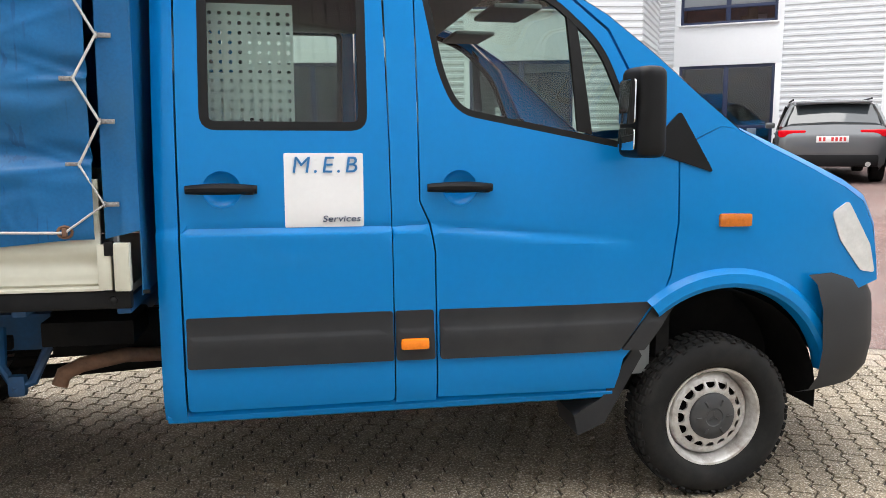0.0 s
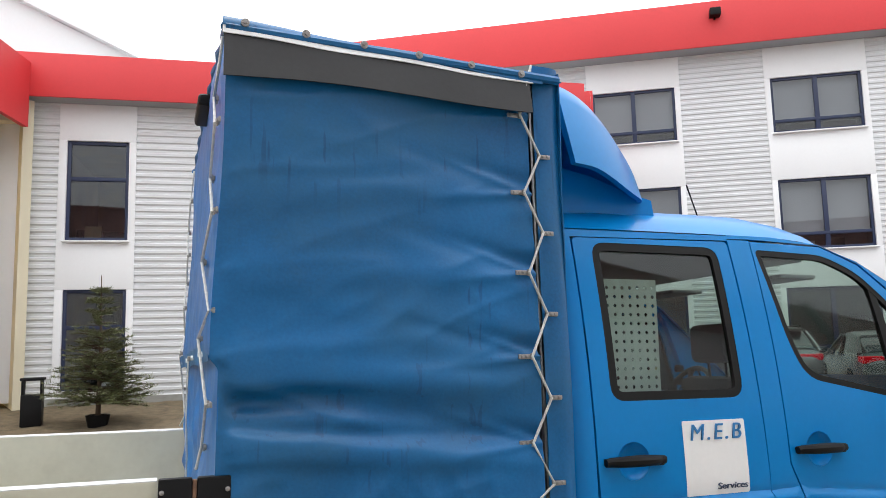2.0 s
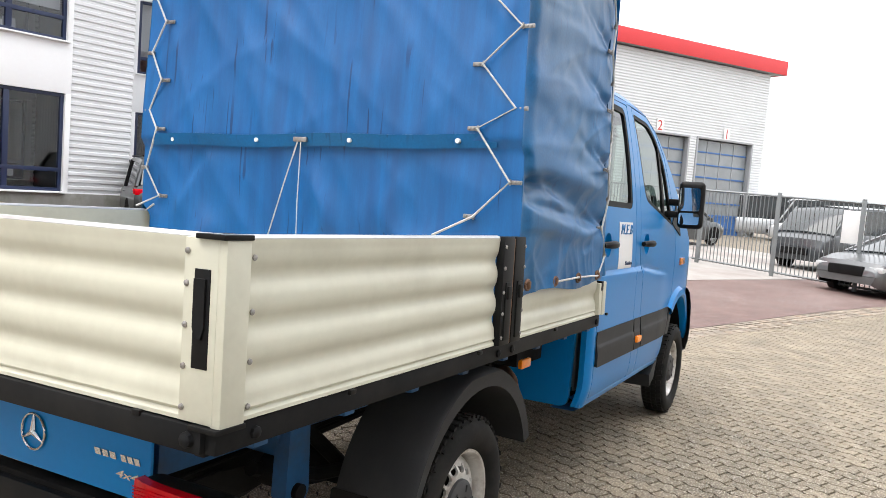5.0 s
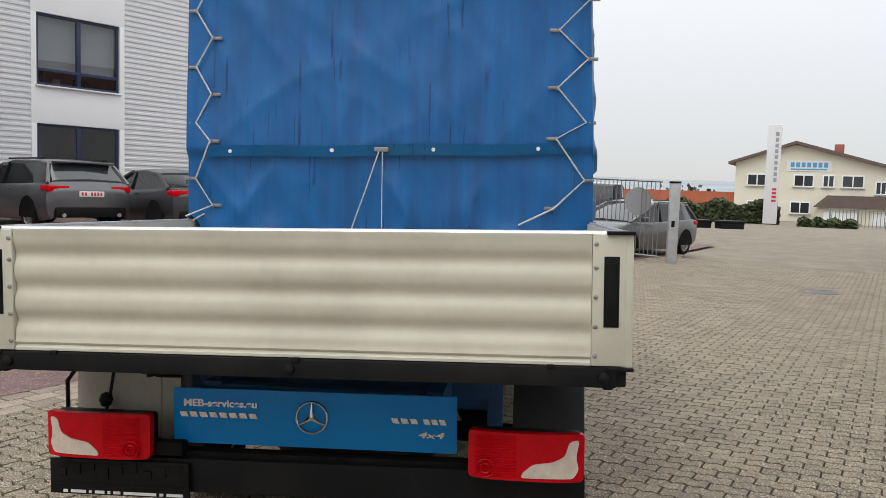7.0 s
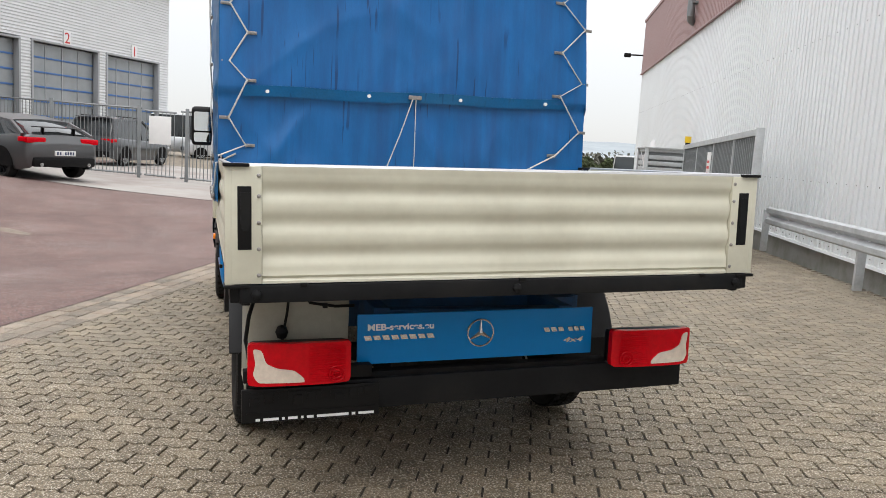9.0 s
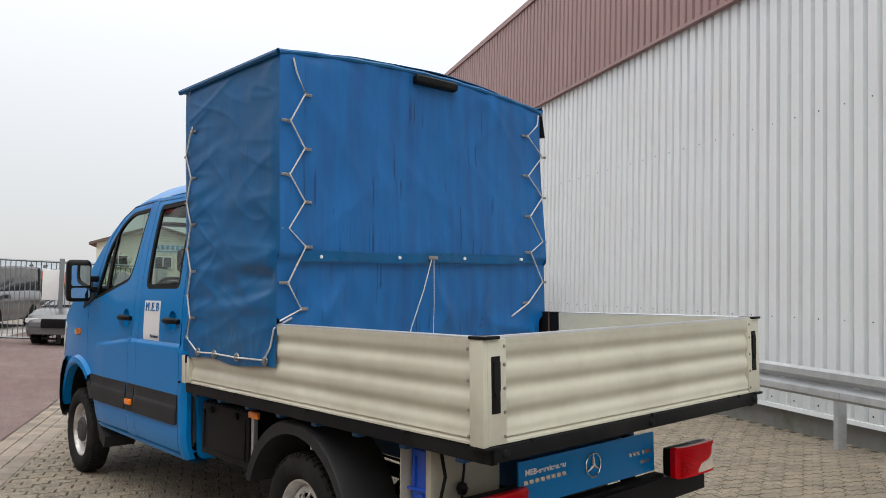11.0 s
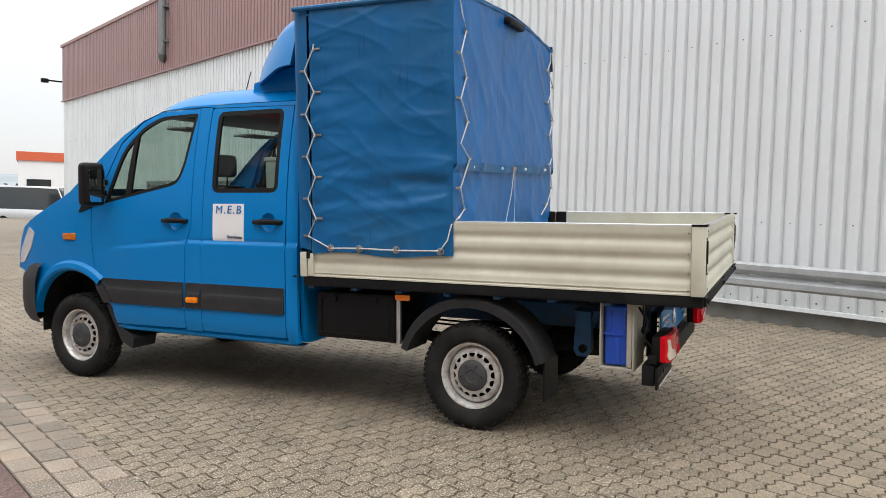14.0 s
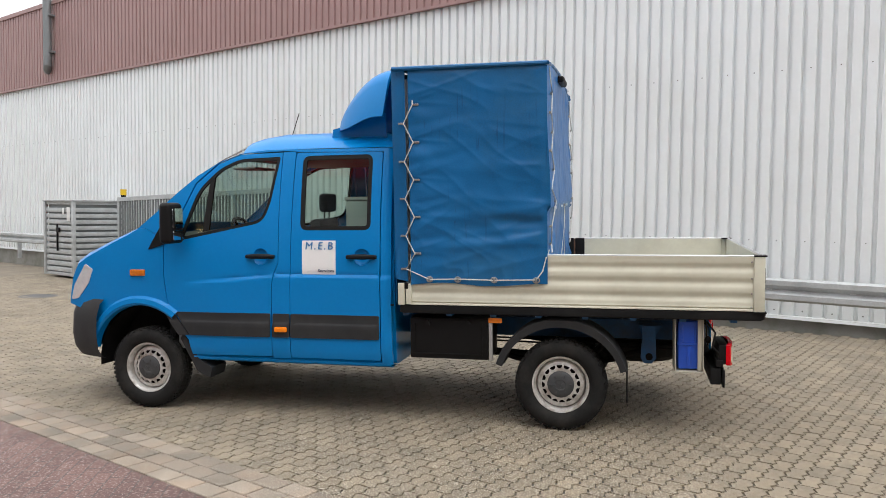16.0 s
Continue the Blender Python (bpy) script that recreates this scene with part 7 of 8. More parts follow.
# glazed entrance tower
TW = Matrix.Translation((-3.72, 13.36, 0)) @ pose(0, 0, 0, 0, 0, 18)     # local x to the right, front faces -y
tower = thing("entrance_tower", "glazed entrance tower with dark blue mullions and lit hall", "building", TW, kind="structure")
TL = -7.5
for x in (0.0, -0.95, -2.15, -3.6, -5.0, -6.3, TL):
    bm = bmesh.new()
    box(bm, (x, 0, 3.4), (0.16 if x == 0 else 0.09, 0.14, 6.5), 0.006)
    part("mullion", bm, BLUEFR, tower)
for z in (0.32, 2.62, 3.35, 4.85, 6.5):
    bm = bmesh.new()
    box(bm, (TL / 2, 0, z), (-TL - 0.1, 0.12, 0.10 if z < 6 else 0.5), 0.006)
    part("transom", bm, BLUEFR, tower)
for x0, x1 in ((TL, -6.3), (-6.3, -5.0), (-5.0, -3.6), (-3.6, -2.15), (-2.15, -0.95), (-0.95, 0)):
    for a, b in ((0.37, 2.57), (2.67, 3.30), (3.40, 4.80), (4.90, 6.25)):
        bm = bmesh.new()
        bm.faces.new([bm.verts.new(c) for c in ((x0 + 0.05, 0, a), (x1 - 0.05, 0, a), (x1 - 0.05, 0, b), (x0 + 0.05, 0, b))])
        pn = part("pane", bm, GLASSD2, tower)
        pn.visible_shadow = False
# glazed return to the office wall
for x in (0.45, 0.92):
    bm = bmesh.new()
    box(bm, (x, 0, 3.4), (0.08, 0.12, 6.5), 0.006, pose(0, 0, 0, 0, 0, 42))
    part("mullion", bm, BLUEFR, tower)
for z in (0.32, 2.62, 3.35, 4.85, 6.5):
    bm = bmesh.new()
    box(bm, (0.47, 0, z), (0.92, 0.10, 0.10 if z < 6 else 0.5), 0.006, pose(0, 0, 0, 0, 0, 42))
    part("transom", bm, BLUEFR, tower)
for a, b in ((0.37, 2.57), (2.67, 3.30), (3.40, 4.80), (4.90, 6.25)):
    bm = bmesh.new()
    bm.faces.new([bm.verts.new(pose(0, 0, 0, 0, 0, 42) @ Vector(c)) for c in ((0.08, 0, a), (0.88, 0, a), (0.88, 0, b), (0.08, 0, b))])
    pn = part("pane", bm, GLASSD2, tower)
    pn.visible_shadow = False
bm = bmesh.new()
box(bm, (-3.2, 4.0, 3.4), (9.0, 0.2, 7.4))
box(bm, (1.3, 2.3, 3.4), (0.2, 3.6, 7.4))
box(bm, (TL - 0.2, 2.0, 3.4), (0.2, 4.0, 7.4))
box(bm, (-3.2, 2.4, 6.75), (9.0, 3.4, 0.2))
part("hall_wall", bm, WARM, tower, "warm cream entrance hall walls")
bm = bmesh.new()
box(bm, (-3.2, 2.1, 0.22), (9.0, 4.0, 0.16))
box(bm, (-4.6, 2.9, 3.35), (6.0, 2.2, 0.25))
part("hall_floor", bm, CONC, tower, "pale hall floor and gallery")
bm = bmesh.new()
box(bm, (-1.3, 3.86, 4.05), (0.55, 0.05, 0.20), 0.02)
part("wall_lamp", bm, LAMPGLOW, tower, "glowing warm wall lamp")
# glowing panels added to brighten the hall; their size and places are made up
for x, y, z in ((-1.2, 1.6, 6.6), (-4.0, 1.6, 6.6), (-1.5, 1.8, 3.2), (-4.5, 2.4, 3.18)):
    bm = bmesh.new()
    box(bm, (x, y, z), (1.1, 0.5, 0.05), 0.01)
    part("ceiling_lamp", bm, LAMPGLOW, tower, "glowing ceiling panel added to brighten the hall")
bm = bmesh.new()
box(bm, (-2.2, 3.86, 1.6), (0.8, 0.05, 2.0), 0.01)
part("inner_door", bm, BLINDS, tower)
for x in (-2.02, -1.06):
    bm = bmesh.new()
    box(bm, (x, -0.01, 1.46), (0.16, 0.12, 2.24), 0.006)
    part("door_stile", bm, BLUEFR, tower)
for z in (0.45, 2.48):
    bm = bmesh.new()
    box(bm, (-1.54, -0.01, z), (0.80, 0.12, 0.18), 0.006)
    part("door_rail", bm, BLUEFR, tower)
bm = bmesh.new()
box(bm, (-1.55, -0.08, 1.75), (0.5, 0.02, 0.36), 0.003)
sg = part("door_notice", bm, SIGNW, tower, "pale notice on the door glass")
bm = bmesh.new()
for z in (1.68, 1.76, 1.84):
    box(bm, (-1.55, -0.093, z), (0.3, 0.004, 0.03))
part("notice_print", bm, BLINDS, sg)
bm = bmesh.new()
tube(bm, [(-2.02, -0.06, 1.25), (-2.02, -0.12, 1.28), (-2.02, -0.12, 1.62), (-2.02, -0.06, 1.65)], 0.014, 6)
part("door_pull", bm, CHROME, tower, "chrome door pull")
fz = thing("trim_fascia_tower", "bright red kinked fascia over the entrance tower", "roof edge", TW, kind="structure")
for x0, x1, za, zb, up in ((-3.2, 0.45, 6.75, 6.45, 1.05), (-8.0, -3.2, 6.45, 6.75, 1.25)):
    bm = bmesh.new()
    prism(bm, [(x0, za), (x1, zb), (x1, 6.75 + up), (x0, 6.95 + up)], -0.75, -0.65, 'y')
    part("fascia_board", bm, FASCIA, fz)
bm = bmesh.new()
prism(bm, [(0.45, -0.75), (0.55, -0.75), (1.25, 0.25), (1.15, 0.3)], 6.45, 7.85, 'z')
part("fascia_end", bm, FASCIA, fz)
bm = bmesh.new()
prism(bm, [(-8.0, -0.64), (0.44, -0.64), (1.3, 0.5), (1.3, 4.2), (-8.0, 4.2)], 6.80, 6.90, 'z')
part("soffit", bm, SOFFIT, fz, "dark grey soffit")
bm = bmesh.new()
rod(bm, (-2.9, -0.3, 6.80), (-2.9, -0.3, 6.55), 0.12, 14)
part("canopy_lamp", bm, BLACK, fz, "round dark canopy lamp")
# pale raised roof behind the tower
bm = bmesh.new()
prism(bm, [(-14.0, 8.0), (-0.2, 8.0), (-0.4, 8.78), (-2.4, 9.62), (-2.9, 9.9), (-14, 14.6)], 16.0, 24.0, 'y')
rr = single("pale_roof", bm, PANELW, "pale sloping raised roof behind the entrance", "roof", kind="structure")
bm = bmesh.new()
prism(bm, [(-0.3, 8.72), (-14, 14.75), (-14, 14.95), (-0.15, 8.9)], 15.8, 24.1, 'y')
part("roof_verge", bm, PANELW, rr)

# ---- far office wing and workshop ----
FB = Matrix.Translation((15.81, 13.36, 0)) @ pose(0, 0, 0, 0, 0, -33.0)
bays = [(-9.55, -7.1), (-4.42, -2.03), (0.60, 3.0), (5.62, 8.06)]
cols, at0 = [], -15.0
LV = [(0.95, 3.03), (4.09, 6.08), (7.43, 9.05)]
for a, b in bays:
    cols.append((at0, a - 0.15, "ribbed"))
    cols.append((a - 0.15, b + 0.15, "flat", [(a, b, z0, z1) for z0, z1 in LV]))
    at0 = b + 0.15
cols.append((at0, 9.62, "ribbed"))
cols.append((9.62, 10.05, "flat"))
fb = office("wall_office_far", FB, "three storey office wing with silver ribbed sheet and white bays", cols, -15.0, 10.05, 0.75, 10.2, 7.0, (0.4, 3.55, 6.8, 9.7))
for a, b in bays:
    for k, (z0, z1) in enumerate(LV):
        office_window(FB, a, b, z0, z1, 2, 0.22, blind=0.0 if k == 0 else (z1 - z0) * 0.76)
fascia("trim_fascia_far", FB, -15.2, 10.3, 9.93, 11.25, 0.7, 8.0, "broad bright red fascia on the far office wing")
bm = bmesh.new()
for i in range(5):
    box(bm, (-6.6 + 0.23 * i, -0.03, 9.62), (0.15, 0.02, 0.18), 0.004)
part("wall_lettering", bm, BLINDS, fb, "short line of grey wall letters")
bm = bmesh.new()
box(bm, (-0.88, -0.85, 10.84), (0.3, 0.3, 0.22), 0.03)
rod(bm, (-0.88, -0.7, 10.7), (-0.88, -0.85, 10.8), 0.03, 8)
part("flood_lamp", bm, BLACK, fb, "small black flood lamp")

WK = Matrix.Translation((36.0, 10.9, 0)) @ pose(0, 0, 0, 0, 0, -33.3)
WK0, WK1, WKZ = -6.0, 13.75, 10.4
doors = [("3", -2.25, 2.15, 5.45), ("2", 3.05, 7.50, 5.50), ("1", 8.30, 12.70, 5.52)]
shop = thing("workshop", "silver ribbed workshop with three blue framed sectional doors", "building", WK, kind="structure")
edges = [WK0] + [x for d in doors for x in (d[1], d[2])] + [WK1]
for a, b in zip(edges[::2], edges[1::2]):
    bm = bmesh.new()
    corrugated(bm, a, b, -0.6, 5.6, -0.02)
    part("ribbed_sheet", bm, SILVER, shop, "silver horizontally ribbed sheet", smooth=20)
bm = bmesh.new()
corrugated(bm, WK0, WK1, 5.6, WKZ - 0.6, -0.02)
part("ribbed_sheet", bm, SILVER, shop, "silver horizontally ribbed sheet", smooth=20)
bm = bmesh.new()
box(bm, ((WK0 + WK1) / 2, 6.0, 4.6), (WK1 - WK0 - 0.02, 0.3, 10.6))
for x in (WK0 + 0.15, WK1 - 0.16):
    box(bm, (x, 3.1, 4.6), (0.3, 6.0, 10.6))
box(bm, ((WK0 + WK1) / 2, 3.1, WKZ - 0.3), (WK1 - WK0, 6.0, 0.2))
box(bm, ((WK0 + WK1) / 2, 3.1, -0.4), (WK1 - WK0, 5.6, 0.2))
part("shop_shell", bm, SILVER, shop)
fascia("trim_fascia_shop", WK, WK0 + 0.35, WK1 + 0.8, WKZ - 0.55, WKZ + 0.25, 0.5, 6.6, "bright red fascia on the workshop roof")
for num, a, b, top in doors:
    d = new("sectional_door")
    d.parent = shop
    tagged(d, "blue railed sectional door with glazed panels")
    bm = bmesh.new()
    for x in (a - 0.06, b + 0.06):
        box(bm, (x, 0.10, top / 2 - 0.2), (0.12, 0.35, top + 0.4), 0.01)
    box(bm, ((a + b) / 2, 0.10, top + 0.05), (b - a + 0.24, 0.35, 0.10), 0.01)
    part("door_surround", bm, SOFFIT, d, "grey door surround")
    rows = 8
    h = (top + 0.3) / rows
    for r in range(rows):
        z = -0.3 + h * r
        bm = bmesh.new()
        box(bm, ((a + b) / 2, 0.32, z + h / 2), (b - a, 0.04, h - 0.09))
        part("door_panel", bm, DOORGL if r > 1 else BLUEDOOR, d, "grey glazed door panel" if r > 1 else "solid blue door panel")
        bm = bmesh.new()
        box(bm, ((a + b) / 2, 0.30, z), (b - a, 0.07, 0.09), 0.006)
        part("door_rail", bm, BLUEDOOR, d, "blue door rail")
    for i in range(1, 4):
        bm = bmesh.new()
        box(bm, (a + (b - a) * i / 4, 0.29, top * 0.6 - 0.1), (0.05, 0.05, top * 0.8), 0.004)
        part("door_stile", bm, SOFFIT, d)
    c = (a + b) / 2
    bm = bmesh.new()
    box(bm, (c, -0.05, top + 0.44), (0.50, 0.03, 0.74), 0.004)
    pl = part("number_plate", bm, SIGNW, d, "white plate with a red bay number")
    lettering(num, 0.78, SIGNR, pl, Matrix.Translation((c - 0.20, -0.068, top + 0.17)) @ pose(0, 0, 0, 90), "bay_number")

# planter wall and bed before the office
bm = bmesh.new()
PB = Matrix.Translation((-1.0, 10.56, 0)) @ pose(0, 0, 0, 0, 0, -10)
box(bm, (0.0, 0, -0.05), (14.0, 0.22, 1.0), 0.012)
box(bm, (0.0, 0, 0.46), (14.06, 0.26, 0.035), 0.008)
single("planter_wall", bm, CONC, "stained pale concrete planter wall", "wall", PB, kind="structure")
bm = bmesh.new()
n = 44
vs = [[bm.verts.new((-7 + 14.0 * i / n, y, z + 0.02 * math.sin(i * 1.7 + y))) for y, z in ((0.1, 0.40), (0.9, 0.47), (1.9, 0.56), (4.2, 0.72))] for i in range(n + 1)]
for A, B in zip(vs, vs[1:]):
    for k in range(3):
        bm.faces.new((A[k], B[k], B[k + 1], A[k + 1]))
single("soil_bed", bm, SOIL, "bare brown soil bed before the office", "soil", PB, kind="structure", smooth=60)


def spruce(M, height):
    t = thing("spruce_tree", "small green spruce in a dark pot on the soil bed", "tree", M)
    rnd = random.Random(4)
    bm = bmesh.new()
    tube(bm, [(0, 0, 0.0), (0.02, 0, height * 0.5), (0, 0.01, height)], [0.05, 0.03, 0.006], 8)
    part("trunk", bm, BARK, t)
    bm = bmesh.new()
    lathe(bm, [(0.001, 0.0), (0.16, 0.0), (0.20, 0.18), (0.21, 0.22), (0.18, 0.22), (0.17, 0.19), (0.001, 0.19)], 20)
    part("pot", bm, BLACK, t, "dark plant pot")
    twig, needles = bmesh.new(), bmesh.new()
    for i in range(330):
        k = (int(rnd.random() ** 1.5 * 11) + rnd.uniform(0.0, 0.55)) / 11.3
        z = 0.40 + (height - 0.5) * k
        reach = (0.98 * (1 - k) ** 1.05 + 0.05) * rnd.uniform(0.6, 1.08)
        a = rnd.uniform(0, 2 * math.pi)
        d = Vector((math.cos(a), math.sin(a), rnd.uniform(-0.12, 0.30)))
        p0 = Vector((0, 0, z))
        pts = [p0, p0 + d * reach * 0.5 + Vector((0, 0, 0.02)), p0 + d * reach]
        tube(twig, pts, [0.010, 0.006, 0.002], 4)
        for s in range(int(9 * reach / 0.5) + 3):
            u = rnd.uniform(0.15, 1.0)
            q = pts[0].lerp(pts[2], u)
            side = rnd.uniform(-1.1, 1.1)
            dd = (Matrix.Rotation(side, 3, 'Z') @ d).normalized()
            ln = rnd.uniform(0.08, 0.2) * (1.1 - 0.4 * u)
            for j in range(12):
                w = j / 12
                b = q + dd * ln * w
                nd = (dd + Vector((rnd.uniform(-1, 1), rnd.uniform(-1, 1), rnd.uniform(-0.6, 1))) * 0.9).normalized() * rnd.uniform(0.045, 0.075)
                sd = nd.cross(Vector((0, 0, 1))).normalized() * 0.0065
                needles.faces.new([needles.verts.new(c) for c in (b - sd, b + sd, b + nd)])
    tagged(part("branch", twig, BARK, t), kind="stuff")
    part("crown", needles, NEEDLE, t, "dull green needles", smooth=None)


spruce(Matrix.Translation((-0.99, 11.65, 0.46)), 2.70)
bin_ = thing("litter_bin", "dark metal litter bin beside the entrance", "bin", Matrix.Translation((-2.1, 12.15, 0.5)))
bm = bmesh.new()
box(bm, (0, 0, 0.28), (0.34, 0.34, 0.56), 0.02)
part("bin_body", bm, BLACK, bin_)
for x in (-0.15, 0.15):
    bm = bmesh.new()
    box(bm, (x, 0, 0.68), (0.03, 0.30, 0.26), 0.004)
    part("bin_post", bm, BLACK, bin_)
bm = bmesh.new()
box(bm, (0, 0, 0.83), (0.38, 0.38, 0.05), 0.015)
part("bin_lid", bm, FRAME, bin_)

# ---- parked cars ----
def car(M, L, Wd, H, paint, label, kind="estate", spoiler=False, plate="white"):
    """A car with its origin on the ground under the rear axle, pointing along +x."""
    c = thing("car", label, "car", M)
    ro, fo = 0.86 if kind != "van" else 0.95, 0.92
    wb = L - ro - fo
    x0, x1 = -ro, wb + fo
    hw = Wd / 2
    belt = 0.92 if kind != "van" else 1.15
    # lower body: x, top height, half width, bottom height
    if kind == "coupe":
        st = [(x0, 0.80, 0.80, 0.42), (x0 + 0.10, 1.00, 0.92, 0.28), (x0 + 0.45, 1.03, 0.99, 0.22), (0.5, 0.97, 1.0, 0.20), (wb * 0.6, 0.93, 0.98, 0.20), (wb - 0.2, 0.95, 0.99, 0.20), (x1 - 0.6, 0.86, 0.97, 0.22), (x1 - 0.15, 0.74, 0.90, 0.26), (x1, 0.58, 0.76, 0.34)]
        gh = [(x0 + 0.22, 1.03, 1.06, 0.70), (x0 + 0.85, 1.00, H - 0.12, 0.74), (x0 + 1.7, 0.97, H, 0.76), (x0 + 2.3, 0.95, H - 0.02, 0.77), (x0 + 2.9, 0.94, H - 0.15, 0.78), (wb - 0.05, 0.95, 0.98, 0.84)]
    elif kind == "saloon":
        st = [(x0, 0.82, 0.80, 0.42), (x0 + 0.08, 1.00, 0.93, 0.28), (x0 + 0.45, 1.01, 0.98, 0.22), (0.5, 0.96, 1.0, 0.20), (wb * 0.6, 0.92, 0.99, 0.20), (wb - 0.2, 0.93, 0.98, 0.20), (x1 - 0.6, 0.86, 0.97, 0.22), (x1 - 0.12, 0.74, 0.88, 0.26), (x1, 0.58, 0.76, 0.34)]
        gh = [(x0 + 0.35, 1.01, 1.05, 0.78), (x0 + 1.05, 0.98, H - 0.08, 0.76), (x0 + 1.7, 0.96, H, 0.77), (x0 + 2.3, 0.94, H - 0.02, 0.78), (x0 + 2.8, 0.93, H - 0.16, 0.80), (wb - 0.1, 0.93, 0.96, 0.86)]
    elif kind == "van":
        st = [(x0, 1.1, 0.90, 0.40), (x0 + 0.06, 1.2, 0.97, 0.30), (x0 + 0.6, 1.2, 1.0, 0.26), (wb * 0.6, 1.2, 1.0, 0.26), (wb, 1.18, 1.0, 0.26), (x1 - 0.45, 1.12, 0.97, 0.26), (x1 - 0.1, 0.95, 0.90, 0.28), (x1, 0.7, 0.82, 0.34)]
        gh = [(x0 + 0.03, 1.2, H - 0.2, 0.90), (x0 + 0.2, 1.2, H, 0.88), (wb * 0.5, 1.2, H, 0.88), (wb - 0.3, 1.19, H - 0.05, 0.86), (wb + 0.05, 1.18, H - 0.25, 0.86), (x1 - 0.42, 1.13, 1.16, 0.88)]
    else:
        st = [(x0, 0.84, 0.82, 0.42), (x0 + 0.08, 1.03, 0.94, 0.28), (x0 + 0.5, 1.02, 0.99, 0.22), (0.5, 0.98, 1.0, 0.20), (wb * 0.6, 0.95, 0.99, 0.20), (wb - 0.2, 0.96, 0.98, 0.20), (x1 - 0.6, 0.90, 0.97, 0.22), (x1 - 0.12, 0.78, 0.88, 0.26), (x1, 0.60, 0.76, 0.34)]
        gh = [(x0 + 0.10, 1.03, 1.08, 0.80), (x0 + 0.42, 1.02, H - 0.06, 0.72), (x0 + 0.9, 1.00, H, 0.74), (x0 + 2.1, 0.97, H, 0.76), (x0 + 2.5, 0.96, H - 0.06, 0.77), (x0 + 2.85, 0.95, H - 0.20, 0.79), (wb - 0.1, 0.96, 0.99, 0.86)]

    def skin(rows):
        bm = bmesh.new()
        out = [[bm.verts.new(v) for v in r] for r in rows]
        for A, B in zip(out, out[1:]):
            for k in range(len(A) - 1):
                bm.faces.new((A[k], A[k + 1], B[k + 1], B[k]))
        for r in (out[0], out[-1]):
            bm.faces.new(r)
        bmesh.ops.recalc_face_normals(bm, faces=bm.faces)
        return bm
    fine = []
    n = 5
    for a, b in zip(st, st[1:]):
        for i in range(n):
            t = i / n
            fine.append([a[j] + (b[j] - a[j]) * t for j in range(4)])
    fine.append(list(st[-1]))
    rows = []
    for x, zt, w, zb in fine:
        half = [(hw * w * 0.88, zb), (hw * w * 0.97, zb + 0.10), (hw * w, zb + 0.28 * (zt - zb) + 0.1), (hw * w, zb + 0.62 * (zt - zb)), (hw * w * 0.975, zt - 0.07), (hw * w * 0.93, zt - 0.015), (hw * w * 0.80, zt + 0.012)]
        mid = [(0, zt + 0.03)]
        rows.append([Vector((x, y, z)) for y, z in half] + [Vector((x, 0, z)) for _, z in mid] + [Vector((x, -y, z)) for y, z in half[::-1]])
    body = part("body", skin(rows), paint, c, smooth=40)
    # glass house and roof
    rows, roof = [], []
    for x, zb, zt, w in gh:
        k = hw * w
        rows.append([Vector((x, y, z)) for y, z in ((hw * 0.90, zb - 0.04), (k * 1.0, zt - 0.03), (k * 0.9, zt), (0, zt + 0.03), (-k * 0.9, zt), (-k, zt - 0.03), (-hw * 0.90, zb - 0.04))])
    part("window_glass", skin(rows), CARGLASS, c, "dark car windows", smooth=30)
    mid = gh[1:-2] if kind in ("estate", "van") else gh[1:-2]
    rr = []
    for x, zb, zt, w in mid:
        k = hw * w
        rr.append([Vector((x, y, z)) for y, z in ((k * 1.02, zt - 0.07), (k * 1.0, zt - 0.005), (k * 0.9, zt + 0.02), (0, zt + 0.05), (-k * 0.9, zt + 0.02), (-k * 1.0, zt - 0.005), (-k * 1.02, zt - 0.07))])
    part("roof", skin(rr), paint, c, smooth=40)
    for s in (1, -1):
        # pillars
        for i, (a, b) in enumerate(((gh[0], gh[1]), (gh[-1], gh[-3]))):
            bm = bmesh.new()
            tube(bm, [(a[0], s * hw * 0.90, a[1] - 0.02), ((a[0] + b[0]) / 2, s * hw * (0.90 + b[3]) / 2 * 1.005, (a[1] + b[2]) / 2 - 0.01), (b[0], s * hw * b[3] * 1.005, b[2] - 0.02)], 0.045, 6)
            part("pillar", bm, paint, c)
        bm = bmesh.new()
        xm = wb * 0.45
        zt = H - 0.05
        tube(bm, [(xm, s * hw * 0.905, 0.95), (xm - 0.06, s * hw * 0.77, zt)], 0.035, 6)
        part("pillar", bm, BLACK, c)
        # mirror, handles
        bm = bmesh.new()
        box(bm, (wb - 0.55, s * (hw + 0.08), 1.03), (0.14, 0.20, 0.13), 0.04)
        part("mirror", bm, paint, c)
        for x in (wb * 0.30, wb * 0.66):
            bm = bmesh.new()
            box(bm, (x, s * hw * 0.985, 0.86), (0.20, 0.03, 0.03), 0.008)
            part("door_handle", bm, paint, c)
        # tail and head lights
        bm = bmesh.new()
        box(bm, (x0 + 0.075, s * hw * 0.70, 0.90), (0.10, hw * 0.48, 0.13), 0.03)
        box(bm, (x0 + 0.20, s * hw * 0.925, 0.91), (0.26, 0.06, 0.11), 0.02)
        part("tail_light", bm, LAMPRED, c, "red tail light")
        bm = bmesh.new()
        box(bm, (x1 - 0.18, s * hw * 0.70, 0.66), (0.26, hw * 0.36, 0.12), 0.04)
        part("headlight", bm, HEAD, c, "clear headlight")
    bm = bmesh.new()
    box(bm, (x0 + 0.03, 0, 0.42), (0.14, Wd * 0.80, 0.22), 0.05)
    part("rear_skirt", bm, BLACK, c, "black lower rear bumper")
